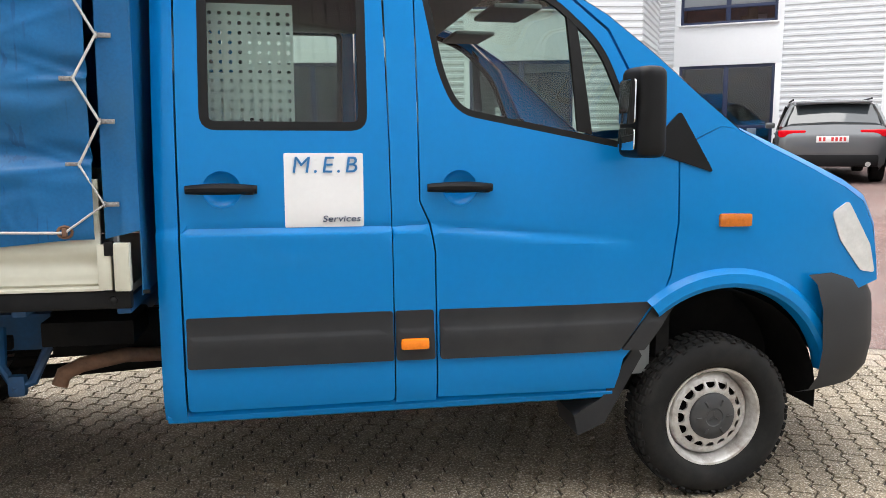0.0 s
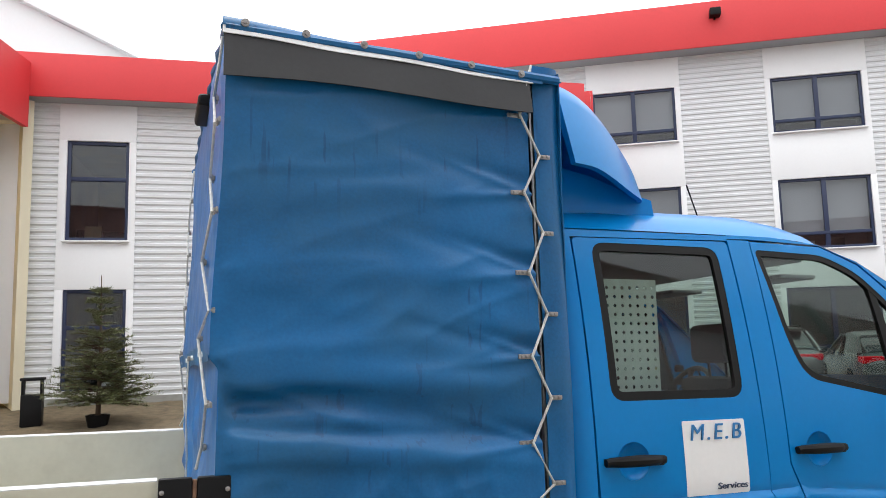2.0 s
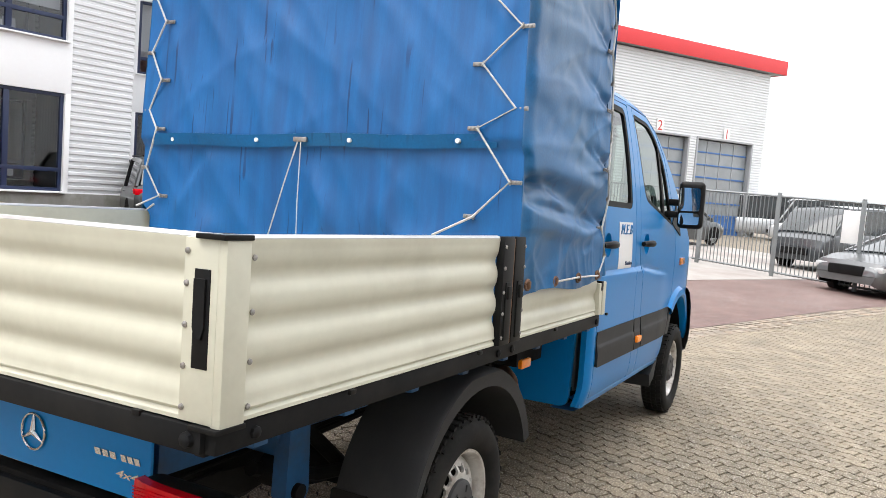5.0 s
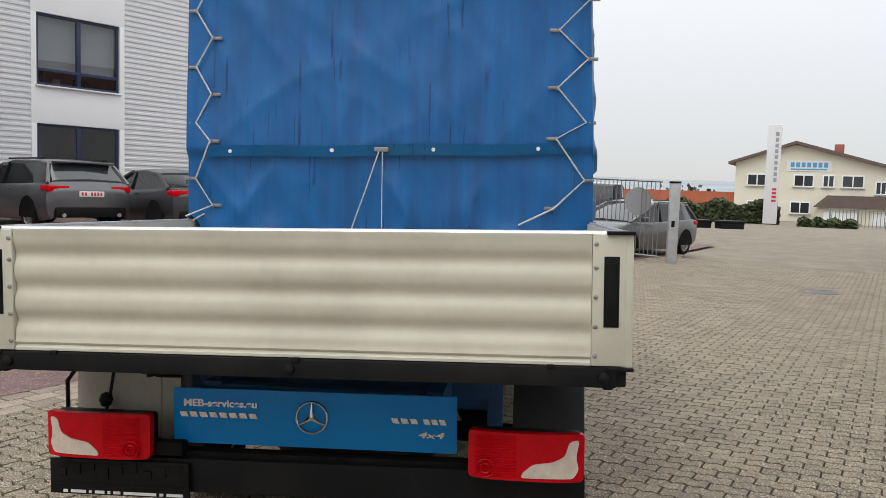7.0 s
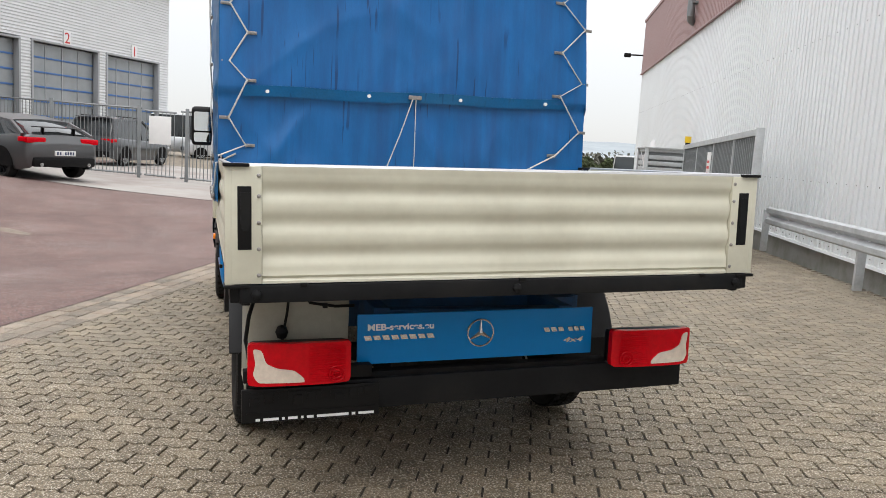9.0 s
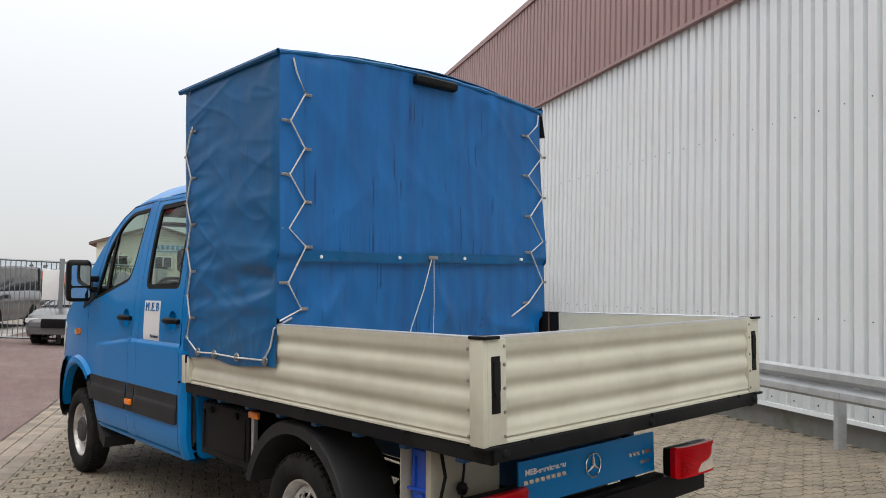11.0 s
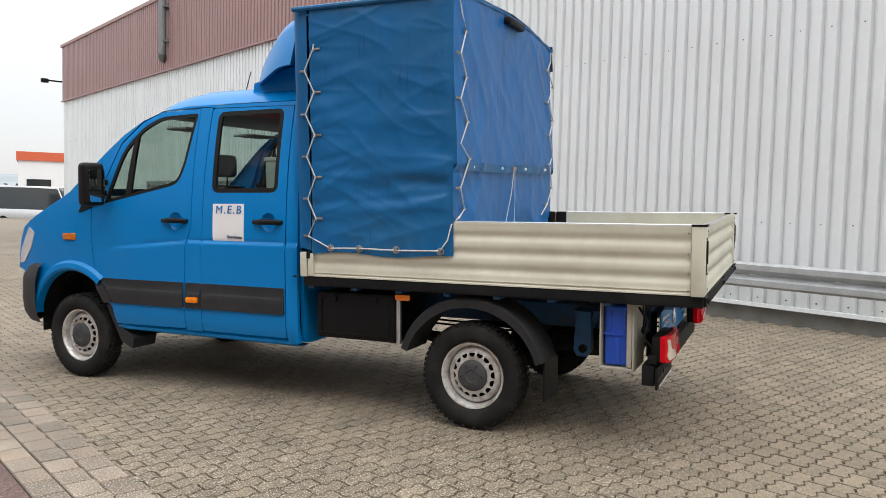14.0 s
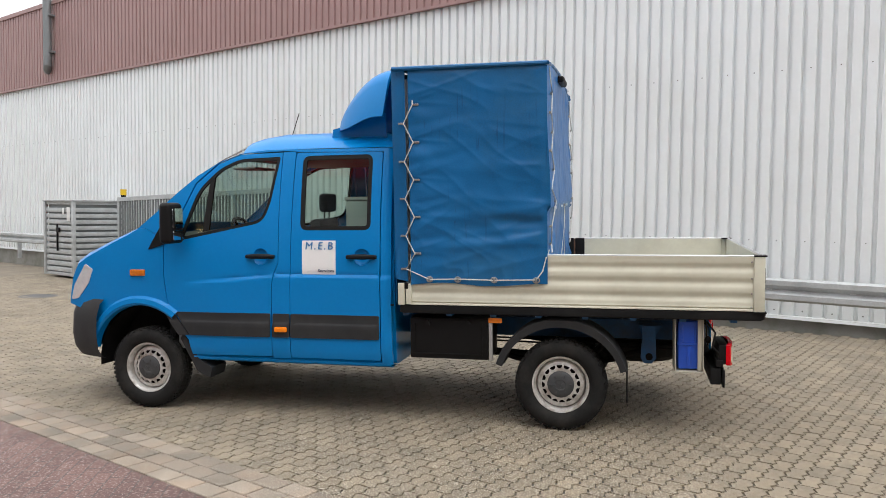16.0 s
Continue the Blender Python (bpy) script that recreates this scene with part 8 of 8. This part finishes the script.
    for s in (1, -1):
        bm = bmesh.new()
        rod(bm, (x0 - 0.05, s * hw * 0.62, 0.36), (x0 + 0.1, s * hw * 0.62, 0.36), 0.045, 12)
        part("exhaust_tip", bm, CHROME, c)
    bm = bmesh.new()
    box(bm, (x0 - 0.015, 0, 0.80 if kind != "coupe" else 0.62), (0.03, 0.52, 0.115), 0.004)
    pl = part("number_plate", bm, SIGNW if plate == "white" else SIGNW, c, "white number plate")
    for i in range(7):
        if i == 2:
            continue
        bm = bmesh.new()
        box(bm, (x0 - 0.032, 0.20 - 0.066 * i, 0.80 if kind != "coupe" else 0.62), (0.004, 0.04, 0.07))
        part("plate_bar", bm, SIGNR if plate == "red" else INKDARK, pl)
    bm = bmesh.new()
    box(bm, (x1 - 0.02, 0, 0.60), (0.12, Wd * 0.45, 0.22), 0.04)
    part("grille", bm, BLACK, c, "black front grille")
    if kind == "estate":
        for s in (1, -1):
            bm = bmesh.new()
            tube(bm, [(x0 + 0.7, s * hw * 0.70, H + 0.05), (x0 + 2.4, s * hw * 0.72, H + 0.04)], 0.018, 6)
            part("roof_rail", bm, BLACK, c)
        bm = bmesh.new()
        box(bm, (x0 + 0.36, 0, H - 0.02), (0.22, Wd * 0.66, 0.035), 0.012)
        part("roof_spoiler", bm, paint, c)
        bm = bmesh.new()
        box(bm, (x0 + 0.24, 0.05, 1.13), (0.03, 0.5, 0.02), 0.004)
        part("wiper", bm, BLACK, c)
    if spoiler:
        bm = bmesh.new()
        box(bm, (x0 + 0.22, 0, 1.20), (0.24, Wd * 0.62, 0.028), 0.012)
        sp = part("wing_spoiler", bm, paint, c, "raised rear spoiler")
        for s in (1, -1):
            bm = bmesh.new()
            box(bm, (x0 + 0.24, s * Wd * 0.2, 1.11), (0.10, 0.03, 0.17), 0.008)
            part("spoiler_strut", bm, BLACK, sp)
    R = 0.34
    for x in (0, wb):
        for s in (1, -1):
            w = new("wheel")
            w.parent = c
            m = Matrix.Translation((x, s * (hw - 0.115), R)) @ pose(0, 0, 0, -90 * s)
            bm = bmesh.new()
            lathe(bm, [(0.235, 0.09), (0.27, 0.115), (0.325, 0.105), (R, 0.07), (R, -0.09), (0.30, -0.11), (0.20, -0.10)], 32, m)
            part("tyre", bm, RUBBER, w)
            bm = bmesh.new()
            lathe(bm, [(0.240, 0.095), (0.225, 0.10), (0.215, 0.06), (0.20, 0.0)], 32, m)
            for i in range(10):
                box(bm, (0.13, 0, 0.075), (0.19, 0.028, 0.03), 0.006, m @ pose(0, 0, 0, 0, 0, 36 * i))
            rod(bm, m @ Vector((0, 0, 0.03)), m @ Vector((0, 0, 0.095)), 0.05, 12)
            part("rim", bm, ALU if kind != "coupe" else FRAME, w, "alloy rim")
            bm = bmesh.new()
            lathe(bm, [(0.22, 0.02), (0.001, 0.015)], 24, m)
            part("brake_disc", bm, SOOT, w)
            bm = bmesh.new()
            A = arch(x, R, R + 0.055, -8, 188, 18)
            rows2 = [[bm.verts.new((px, s * y, max(pz, 0.22))) for px, pz in A] for y in (hw - 0.20, hw + 0.004)]
            rows2.append([bm.verts.new((x + (px - x) * 0.90, s * (hw + 0.004), max(R + (pz - R) * 0.90, 0.22))) for px, pz in A])
            for P, Q in zip(rows2, rows2[1:]):
                for i in range(len(A) - 1):
                    bm.faces.new((P[i], P[i + 1], Q[i + 1], Q[i]))
            vs = [bm.verts.new((x + 0.92 * (px - x), s * (hw + 0.0015), max(R + (pz - R) * 0.95, 0.24))) for px, pz in A]
            bm.faces.new(vs)
            bmesh.ops.recalc_face_normals(bm, faces=bm.faces)
            part("wheel_arch", bm, SOOT, w, "dark wheel arch")
    return c


def place(x, y, yaw, dz=0.0):
    return Matrix.Translation((x, y, gz(x, y) + dz)) @ pose(0, 0, 0, 0, 0, yaw)


car(place(11.75, 9.1, 57), 4.90, 1.87, 1.47, CARGREY, "grey metallic estate car parked facing the office", "estate", plate="red")
car(place(12.9, 6.9, 52), 4.70, 1.86, 1.39, CARDARK, "dark grey saloon car parked facing the office", "saloon")
car(place(16.05, 4.8, 45), 5.05, 1.95, 1.44, CARMATT, "anthracite coupe with raised rear spoiler on the yard", "coupe", spoiler=True)
car(place(26.4, 4.7, -22), 4.75, 1.9, 1.72, CARDARK, "black estate car standing behind the fence", "estate")
car(place(19.3, -4.45, 143), 4.85, 1.87, 1.50, CARGREY, "dirty grey estate car behind the sliding gate", "estate")
car(place(25.5, -2.7, 150), 5.1, 1.95, 1.98, CARDARK, "dark van parked behind the fence", "van")
car(place(9.5, 11.3, 57), 4.5, 1.85, 1.62, CARDARK, "dark estate car parked beside the grey one by the office", "estate")
for x, y, a in ((46, -2.5, 100), (48, 1.0, 98), (50, 4.5, 97), (52, 8.5, 95), (55, -6.5, 100)):
    car(place(x, y, a), 5.9, 2.0, 2.6, CARWHITE, "white delivery van in a far parking row", "van")


# ---- fences ----
def bar_fence(name, p0, p1, z0, z1, height, label, posts, gap=0.115, cat="fence", r=0.012, top=True):
    f = thing(name, label, cat)
    p0, p1 = Vector((*p0, 0)), Vector((*p1, 0))
    n = max(2, int((p1 - p0).length / gap))
    for i in range(n):
        k = (i + 0.5) / n
        p = p0.lerp(p1, k)
        z = z0 + (z1 - z0) * k
        bm = bmesh.new()
        rod(bm, (p.x, p.y, z + 0.08), (p.x, p.y, z + height - 0.02), r, 5)
        part("bar", bm, GATEG, f)
    for h in (0.12, height - 0.04):
        bm = bmesh.new()
        tube(bm, [(p0.x, p0.y, z0 + h), (p1.x, p1.y, z1 + h)], 0.026, 4)
        part("rail", bm, GATEG, f)
    for k in posts:
        p = p0.lerp(p1, k)
        z = z0 + (z1 - z0) * k
        bm = bmesh.new()
        box(bm, (p.x, p.y, z + height / 2 - 0.05), (0.10, 0.10, height + 0.20), 0.008)
        part("post", bm, GATEG, f)
    return f


bar_fence("bar_fence", (15.95, -4.0), (19.3, 1.78), gz(16, -4), gz(19, 1.8), 2.05, "grey steel bar fence along the yard", (0.3, 0.62, 0.97))
gate = bar_fence("side_gate", (19.36, 1.90), (19.80, 2.78), gz(19, 1.8), gz(20, 2.8), 2.0, "narrow grey bar gate in the yard fence", (), cat="gate")
bar_fence("bar_fence", (19.86, 2.86), (23.4, 10.6), gz(20, 2.9), gz(23, 10.6), 2.05, "grey steel bar fence along the yard", (0.01, 0.33, 0.66, 1.0))
gp = thing("gate_post", "stout grey steel gate post on the paving", "gate post", Matrix.Translation((15.77, -4.28, -0.36)))
bm = bmesh.new()
box(bm, (0, 0, 1.13), (0.20, 0.24, 2.26), 0.012)
part("post_body", bm, ZINC, gp)
bm = bmesh.new()
box(bm, (0, 0, 2.28), (0.22, 0.26, 0.05), 0.01)
part("post_cap", bm, BLACK, gp)
bm = bmesh.new()
box(bm, (-0.105, 0.02, 1.25), (0.02, 0.08, 0.16), 0.005)
part("key_switch", bm, BLACK, gp)
bm = bmesh.new()
lathe(bm, [(0.001, 0.0), (0.36, 0.0), (0.36, 0.012), (0.001, 0.012)], 32, Matrix.Translation((16.2, -3.45, 1.42)) @ pose(0, 0, 0, 0, -90, 20))
single("round_sign", bm, SOFFIT, "round grey back of a traffic sign on the fence", "sign")
bm = bmesh.new()
box(bm, (0, 0, 0), (0.02, 0.48, 0.75), 0.004)
single("fence_notice", bm, SIGNW, "white notice board on the fence", "sign", Matrix.Translation((17.0, -2.1, 1.42)) @ pose(0, 0, 0, 0, 0, -20))
bm = bmesh.new()
box(bm, (0, 0, 0), (0.02, 0.66, 0.80), 0.004)
single("gate_notice", bm, SIGNW, "white notice board on the side gate", "sign", Matrix.Translation((19.53, 2.35, 1.52)) @ pose(0, 0, 0, 0, 0, -23))
bar_fence("far_gate", (60.6, -24.6), (59.2, -28.3), -1.05, -1.05, 2.0, "grey bar gate before the cream house", (0, 0.5, 1), gap=0.25, r=0.03)
bar_fence("garden_gate", (66.0, -24.6), (64.5, -28.5), -1.5, -1.5, 1.2, "low pale gate before the house", (0, 1), gap=0.25, r=0.03)


# ---- far house, pylon and edge of the yard ----
def house():
    M = Matrix.Translation((79.7, -27.9, -2.0)) @ pose(0, 0, 0, 0, 0, -112)     # x along the gable front to the right, -y faces the yard
    h = thing("house", "cream plastered house with brown gable roof", "house", M)
    a, b, E, RZ = -5.8, 8.7, 7.5, 9.3
    bm = bmesh.new()
    prism(bm, [(a, 0), (b, 0), (b, E - 0.4), (0.0, RZ), (a, E)], 0, 12, 'y')
    part("wall", bm, PLASTER, h)
    for x0, z0, x1, z1 in ((0.05, RZ + 0.35, a - 0.7, E - 0.05), (-0.05, RZ + 0.35, b + 0.8, E - 0.55)):
        bm = bmesh.new()
        prism(bm, [(x0, z0), (x1, z1), (x1, z1 - 0.28), (x0, z0 - 0.30)], -0.7, 12.6, 'y')
        part("roof", bm, TILE, h, "brown tiled roof slope")
    bm = bmesh.new()
    box(bm, (3.9, 3.0, RZ - 0.75), (0.9, 0.7, 1.9), 0.02)
    part("chimney", bm, BRICKR, h, "red brick chimney")
    for x, z, w, hh in ((-3.6, 5.0, 1.9, 1.15), (0.9, 5.0, 1.8, 1.15), (3.2, 5.0, 1.0, 1.15), (5.4, 5.0, 1.9, 1.15), (-3.5, 2.2, 1.9, 1.1), (0.7, 2.2, 1.8, 1.15), (3.0, 2.2, 1.0, 1.1), (5.4, 2.0, 1.9, 1.1), (7.9, 4.4, 0.9, 1.2), (0.3, 0.2, 1.6, 1.0)):
        bm = bmesh.new()
        box(bm, (x, -0.02, z + hh / 2), (w + 0.16, 0.10, hh + 0.16), 0.01)
        wn_ = part("window", bm, PANELW, h, "white framed window")
        for i in range(2):
            bm = bmesh.new()
            box(bm, (x + (i - 0.5) * w / 2, -0.07, z + hh / 2), (w / 2 - 0.12, 0.03, hh - 0.10))
            part("pane", bm, CARGLASS, wn_)
        bm = bmesh.new()
        box(bm, (x, -0.10, z - 0.10), (w + 0.3, 0.2, 0.06))
        part("sill", bm, CONC, wn_)
    bm = bmesh.new()
    box(bm, (1.3, -0.04, 7.1), (4.2, 0.04, 1.1))
    sb = part("wall_sign", bm, SIGNW, h, "pale blue lettered wall sign")
    for i in range(7):
        bm = bmesh.new()
        box(bm, (-0.25 + 0.52 * i, -0.07, 7.2), (0.36, 0.02, 0.5))
        part("sign_bar", bm, SIGNB, sb)
    bm = bmesh.new()
    box(bm, (1.3, -0.07, 6.75), (3.4, 0.02, 0.14))
    part("sign_bar", bm, SIGNB, sb)
    g = thing("garage", "low cream garage with white doors before the house", "garage", M)
    bm = bmesh.new()
    prism(bm, [(2.6, 0.4), (10.2, 0.4), (10.2, 2.9), (7.0, 3.4), (2.6, 2.9)], -6, -0.3, 'y')
    part("wall", bm, PLASTER, g)
    bm = bmesh.new()
    prism(bm, [(2.2, 2.95), (10.6, 2.95), (9.0, 4.1), (3.4, 4.1)], -6.5, -0.2, 'y')
    part("roof", bm, TILE, g, "brown tiled roof")
    for x in (4.6, 8.3):
        bm = bmesh.new()
        box(bm, (x, -6.03, 1.45), (2.9 if x < 6 else 2.2, 0.08, 2.1), 0.01)
        part("garage_door", bm, PANELW, g, "white garage door")


SIGNB = mat("pale blue sign paint", (0.08, 0.33, 0.55), 0.5, 0, 0.05)
house()
py_ = thing("pylon_sign", "tall pale grey pylon sign at the yard edge", "sign", Matrix.Translation((55.5, -18.45, -0.25)) @ pose(0, 0, 0, 0, 0, -110))
bm = bmesh.new()
box(bm, (0, 0, 3.65), (0.95, 0.5, 7.3), 0.02)
part("pylon_body", bm, SILVER, py_)
bm = bmesh.new()
for i in range(9):
    box(bm, (0.20, -0.26, 6.6 - 0.42 * i), (0.22, 0.02, 0.28))
tagged(part("pylon_print", bm, SOFFIT, py_, "column of grey letters as bars"), kind="stuff")
bm = bmesh.new()
for i in range(4):
    box(bm, (0.20, -0.26, 2.55 - 0.28 * i), (0.30, 0.02, 0.16))
tagged(part("pylon_marks", bm, SIGNR, py_, "red marks"), kind="stuff")


def clumps(bm, rnd, n, place_, size):
    """Many small leaf faces."""
    for _ in range(n):
        p = place_()
        a = Vector((rnd.gauss(0, 1), rnd.gauss(0, 1), rnd.gauss(0, 1))).normalized()
        b = a.orthogonal().normalized()
        s = size * rnd.uniform(0.5, 1.3)
        bm.faces.new([bm.verts.new(p + v) for v in (a * s, b * s * 0.8, -a * s, -b * s * 0.8)])


rndh = random.Random(12)


def hedge(p0, p1, z, height, depth, label, n):
    bm = bmesh.new()
    p0, p1 = Vector((*p0, z)), Vector((*p1, z))
    d = (p1 - p0).normalized()
    s = Vector((-d.y, d.x, 0))
    def spot():
        k = rndh.random()
        return p0.lerp(p1, k) + s * depth * rndh.uniform(-0.5, 0.5) + Vector((0, 0, height * rndh.random() ** 0.7 * (0.9 + 0.15 * math.sin(k * 23))))
    clumps(bm, rndh, n, spot, 0.22)
    single("hedge", bm, HEDGE, label, "hedge", kind="stuff", smooth=None)


hedge((62.0, -9.0), (59.5, -20.3), -0.5, 1.85, 1.4, "clipped green hedge at the yard edge", 7000)
hedge((57.6, -28.6), (54.4, -35.2), -0.95, 2.35, 1.6, "brown green hedge beyond the hall", 9000)
hedge((55.5, -20.6), (54.0, -24.0), -0.6, 0.8, 1.6, "low brown shrubs by the pylon", 2500)
for x, y in ((43.0, -10.6), (42.75, -12.4)):
    b = thing("waste_container", "black wheeled waste container by the hedge", "container", Matrix.Translation((x, y, -0.95)) @ pose(0, 0, 0, 0, 0, -75), group="waste containers")
    bm = bmesh.new()
    prism(bm, [(-0.6, 0.15), (0.6, 0.15), (0.7, 1.05), (-0.7, 1.05)], -0.45, 0.45, 'y')
    part("bin_body", bm, BLACK, b)
    bm = bmesh.new()
    box(bm, (0, 0, 1.12), (1.45, 1.0, 0.14), 0.05)
    part("lid", bm, BLACK, b)
    for sx in (-0.5, 0.5):
        bm = bmesh.new()
        rod(bm, (sx, -0.4, 0.1), (sx, -0.34, 0.1), 0.1, 12)
        part("castor", bm, BLACK, b)


def far_building(x, y, z, yaw, w, d, h, material, label, cat="building", roofm=None, wins=0):
    f = thing("far_building", label, cat, Matrix.Translation((x, y, z)) @ pose(0, 0, 0, 0, 0, yaw))
    bm = bmesh.new()
    box(bm, (0, d / 2, h / 2), (w, d, h))
    part("wall", bm, material, f)
    bm = bmesh.new()
    if roofm is TILER:
        prism(bm, [(-w / 2 - 0.4, h), (w / 2 + 0.4, h), (w / 2 - 1, h + 1.6), (-w / 2 + 1, h + 1.6)], -0.4, d + 0.4, 'y')
    else:
        box(bm, (0, d / 2, h + 0.4), (w + 0.3, d + 0.3, 0.8))
    part("roof", bm, roofm or SOFFIT, f)
    for i in range(wins):
        bm = bmesh.new()
        box(bm, (-w / 2 + (i + 0.5) * w / wins, -0.03, h * 0.5), (w / wins * 0.6, 0.08, h * 0.35))
        part("window", bm, CARGLASS, f)
    return f


TILER = mat("orange red roof tiles", (0.42, 0.12, 0.06), 0.8, 0, 0.15, 1.2)
ORANGE = mat("orange red sheet", (0.62, 0.12, 0.05), 0.6, 0, 0.06, 0.5)
far_building(84, -17, -1.6, -100, 16, 8, 2.2, PLASTER, "low far house with red tiled roof", roofm=TILER, wins=3)
far_building(59.8, -45.3, -0.9, -127, 10, 10, 5.2, PANELW, "far white hall with orange red roof edge", roofm=ORANGE, wins=3)
far_building(140, -75, -3, -118, 60, 14, 3.2, SILVER, "long low far hall", wins=0)
far_building(120, 5, -2, -90, 50, 14, 3.4, SILVER, "long low far hall", wins=0)
for x, y, a in ((46.4, -29.3, 190), (48.5, -33.2, 190)):
    car(Matrix.Translation((x, y, -0.9)) @ pose(0, 0, 0, 0, 0, a), 6.4, 2.3, 2.7, CARWHITE, "white lorry cab parked far off", "van")

# ---- wooded hills round the yard ----
def hills():
    bm = bmesh.new()
    prev = None
    for i in range(121):
        a = radians(-100 + 2.0 * i)
        ring = []
        crest = 1.15 + 0.25 * noise.noise(Vector((i * 0.09, 3.1, 0))) + 0.10 * noise.noise(Vector((i * 0.6, 0.4, 2)))
        for r, e in ((420, -0.5), (520, 0.35 + 0.1 * math.sin(i * 0.3)), (640, crest * 0.85), (760, crest)):
            ring.append(bm.verts.new((r * math.cos(a), r * math.sin(a), r * math.tan(radians(e)) + 1.5 + 0.35 * (r > 700) * 3 * noise.noise(Vector((i * 2.3, r, 1))))))
        ring.append(bm.verts.new((900 * math.cos(a), 900 * math.sin(a), -20)))
        if prev:
            for k in range(4):
                bm.faces.new((prev[k], ring[k], ring[k + 1], prev[k + 1]))
        prev = ring
    bmesh.ops.recalc_face_normals(bm, faces=bm.faces)
    # the haze over the hills is only in their colour
    single("backdrop_hills", bm, HILL, "wooded hills on the horizon with blue grey haze in their colour", "hills", kind="structure", smooth=60)


hills()
bm = bmesh.new()
rt = random.Random(31)
for i in range(110):
    a = radians(rt.uniform(-62, 12))
    r = rt.uniform(120, 300)
    h = rt.uniform(2.5, 5.5)
    base_ = Vector((r * math.cos(a), r * math.sin(a), -2.0))
    w = rt.uniform(2, 5)
    clumps(bm, rt, 70, lambda: base_ + Vector((rt.gauss(0, w * 0.5), rt.gauss(0, w * 0.5), h * rt.random() ** 0.8)), 0.55)
single("far_trees", bm, FARTREE, "far bare trees and shrubs", "trees", kind="stuff", smooth=None)

# ---- wavy paving stones and the border of slabs ----
rnd = random.Random(5)
PW, PH = 0.205, 0.112


def wave(t):
    return 0.0135 * max(-1.0, min(1.0, 1.7 * math.sin(4 * math.pi * t)))


def stone_outline():
    """Outline of one stone about its centre: rows run along v, waves bend the long joints."""
    g = 0.0054
    top = [(PH / 2 - g + wave((i / 8)), -PW / 2 + g + (PW - 2 * g) * i / 8) for i in range(9)]
    bot = [(-PH / 2 + g + wave((i / 8)), -PW / 2 + g + (PW - 2 * g) * i / 8) for i in range(9)]
    return top + bot[::-1]


OUT = stone_outline()
K = len(OUT)
inner = [(u * 0.965, v * 0.98) for u, v in OUT]


def stone_mesh(name):
    vs = [(u, v, 0.0) for u, v in inner] + [(u, v, -0.005) for u, v in OUT] + [(u, v, -0.02) for u, v in OUT]
    fs = [tuple(range(K))[::-1]]
    for r in (0, 1):
        for i in range(K):
            j = (i + 1) % K
            fs.append((r * K + i, r * K + j, (r + 1) * K + j, (r + 1) * K + i))
    me = bpy.data.meshes.new(name)
    me.from_pydata(vs, [], fs)
    me.update()
    return me


base = stone_mesh("paving_stone")
base.materials.append(STONEO)
yaw = Matrix.Rotation(radians(-SITE), 4, 'Z')
V0, F0 = [v.co.copy() for v in base.vertices], [tuple(p.vertices) for p in base.polygons]
allv, allf = [], []
singles = 0
for ia in range(int(28.3 / PH)):
    a = -9.9 + PH * (ia + 0.5)
    for ib in range(int((B_EDGE - B_WALL) / PW) + 2):
        b = B_WALL + PW * (ib + 0.5 + (0.5 if ia % 2 else 0.0))
        if b > B_EDGE + PW * 0.5:
            continue
        p = site(a, b, rnd.uniform(-0.0015, 0.0015))
        e = 0.3
        nx = -(gz(p.x + e, p.y) - gz(p.x - e, p.y)) / (2 * e) + rnd.uniform(-0.008, 0.008)
        ny = -(gz(p.x, p.y + e) - gz(p.x, p.y - e)) / (2 * e) + rnd.uniform(-0.008, 0.008)
        n = Vector((nx, ny, 1)).normalized()
        m = Matrix.Translation(p) @ n.to_track_quat('Z', 'Y').to_matrix().to_4x4()
        q = Vector((0, 0, 1)).rotation_difference(n).to_matrix().to_4x4()
        m = Matrix.Translation(p) @ q @ yaw
        if -3.6 < a < -1.75 and -0.9 < b < 2.86 and singles < 300:
            ob = new("paving_stone", base)
            ob.parent = bed_sheet
            ob.matrix_world = m
            singles += 1
            continue
        o = len(allv)
        allv += [tuple(m @ v) for v in V0]
        allf += [tuple(i + o for i in f) for f in F0]
me = bpy.data.meshes.new("paving_stones")
me.from_pydata(allv, [], allf)
me.update()
me.materials.append(STONE)
ob = new("paving_stones", me)
ob.parent = bed_sheet
tagged(ob, kind="stuff")
sm = bpy.data.meshes.new("border_slab")
bm = bmesh.new()
box(bm, (0, 0, -0.02), (0.223, 0.154, 0.04), 0.005, segs=1)
bm.to_mesh(sm)
bm.free()
sm.materials.append(SLAB)
for row in range(3):
    for i in range(124):
        a = -10 + 0.234 * i + 0.09 * (row % 2)
        p = site(a, B_EDGE + 0.085 + 0.163 * row, rnd.uniform(0.004, 0.007))
        ob = new("border_slab", sm)
        ob.parent = bed_sheet
        n = Vector((0.021, 0.0105, 1)).normalized()
        ob.matrix_world = Matrix.Translation(p) @ Vector((0, 0, 1)).rotation_difference(n).to_matrix().to_4x4() @ yaw @ pose(0, 0, 0, rnd.uniform(-0.4, 0.4), rnd.uniform(-0.4, 0.4), rnd.uniform(-0.4, 0.4))
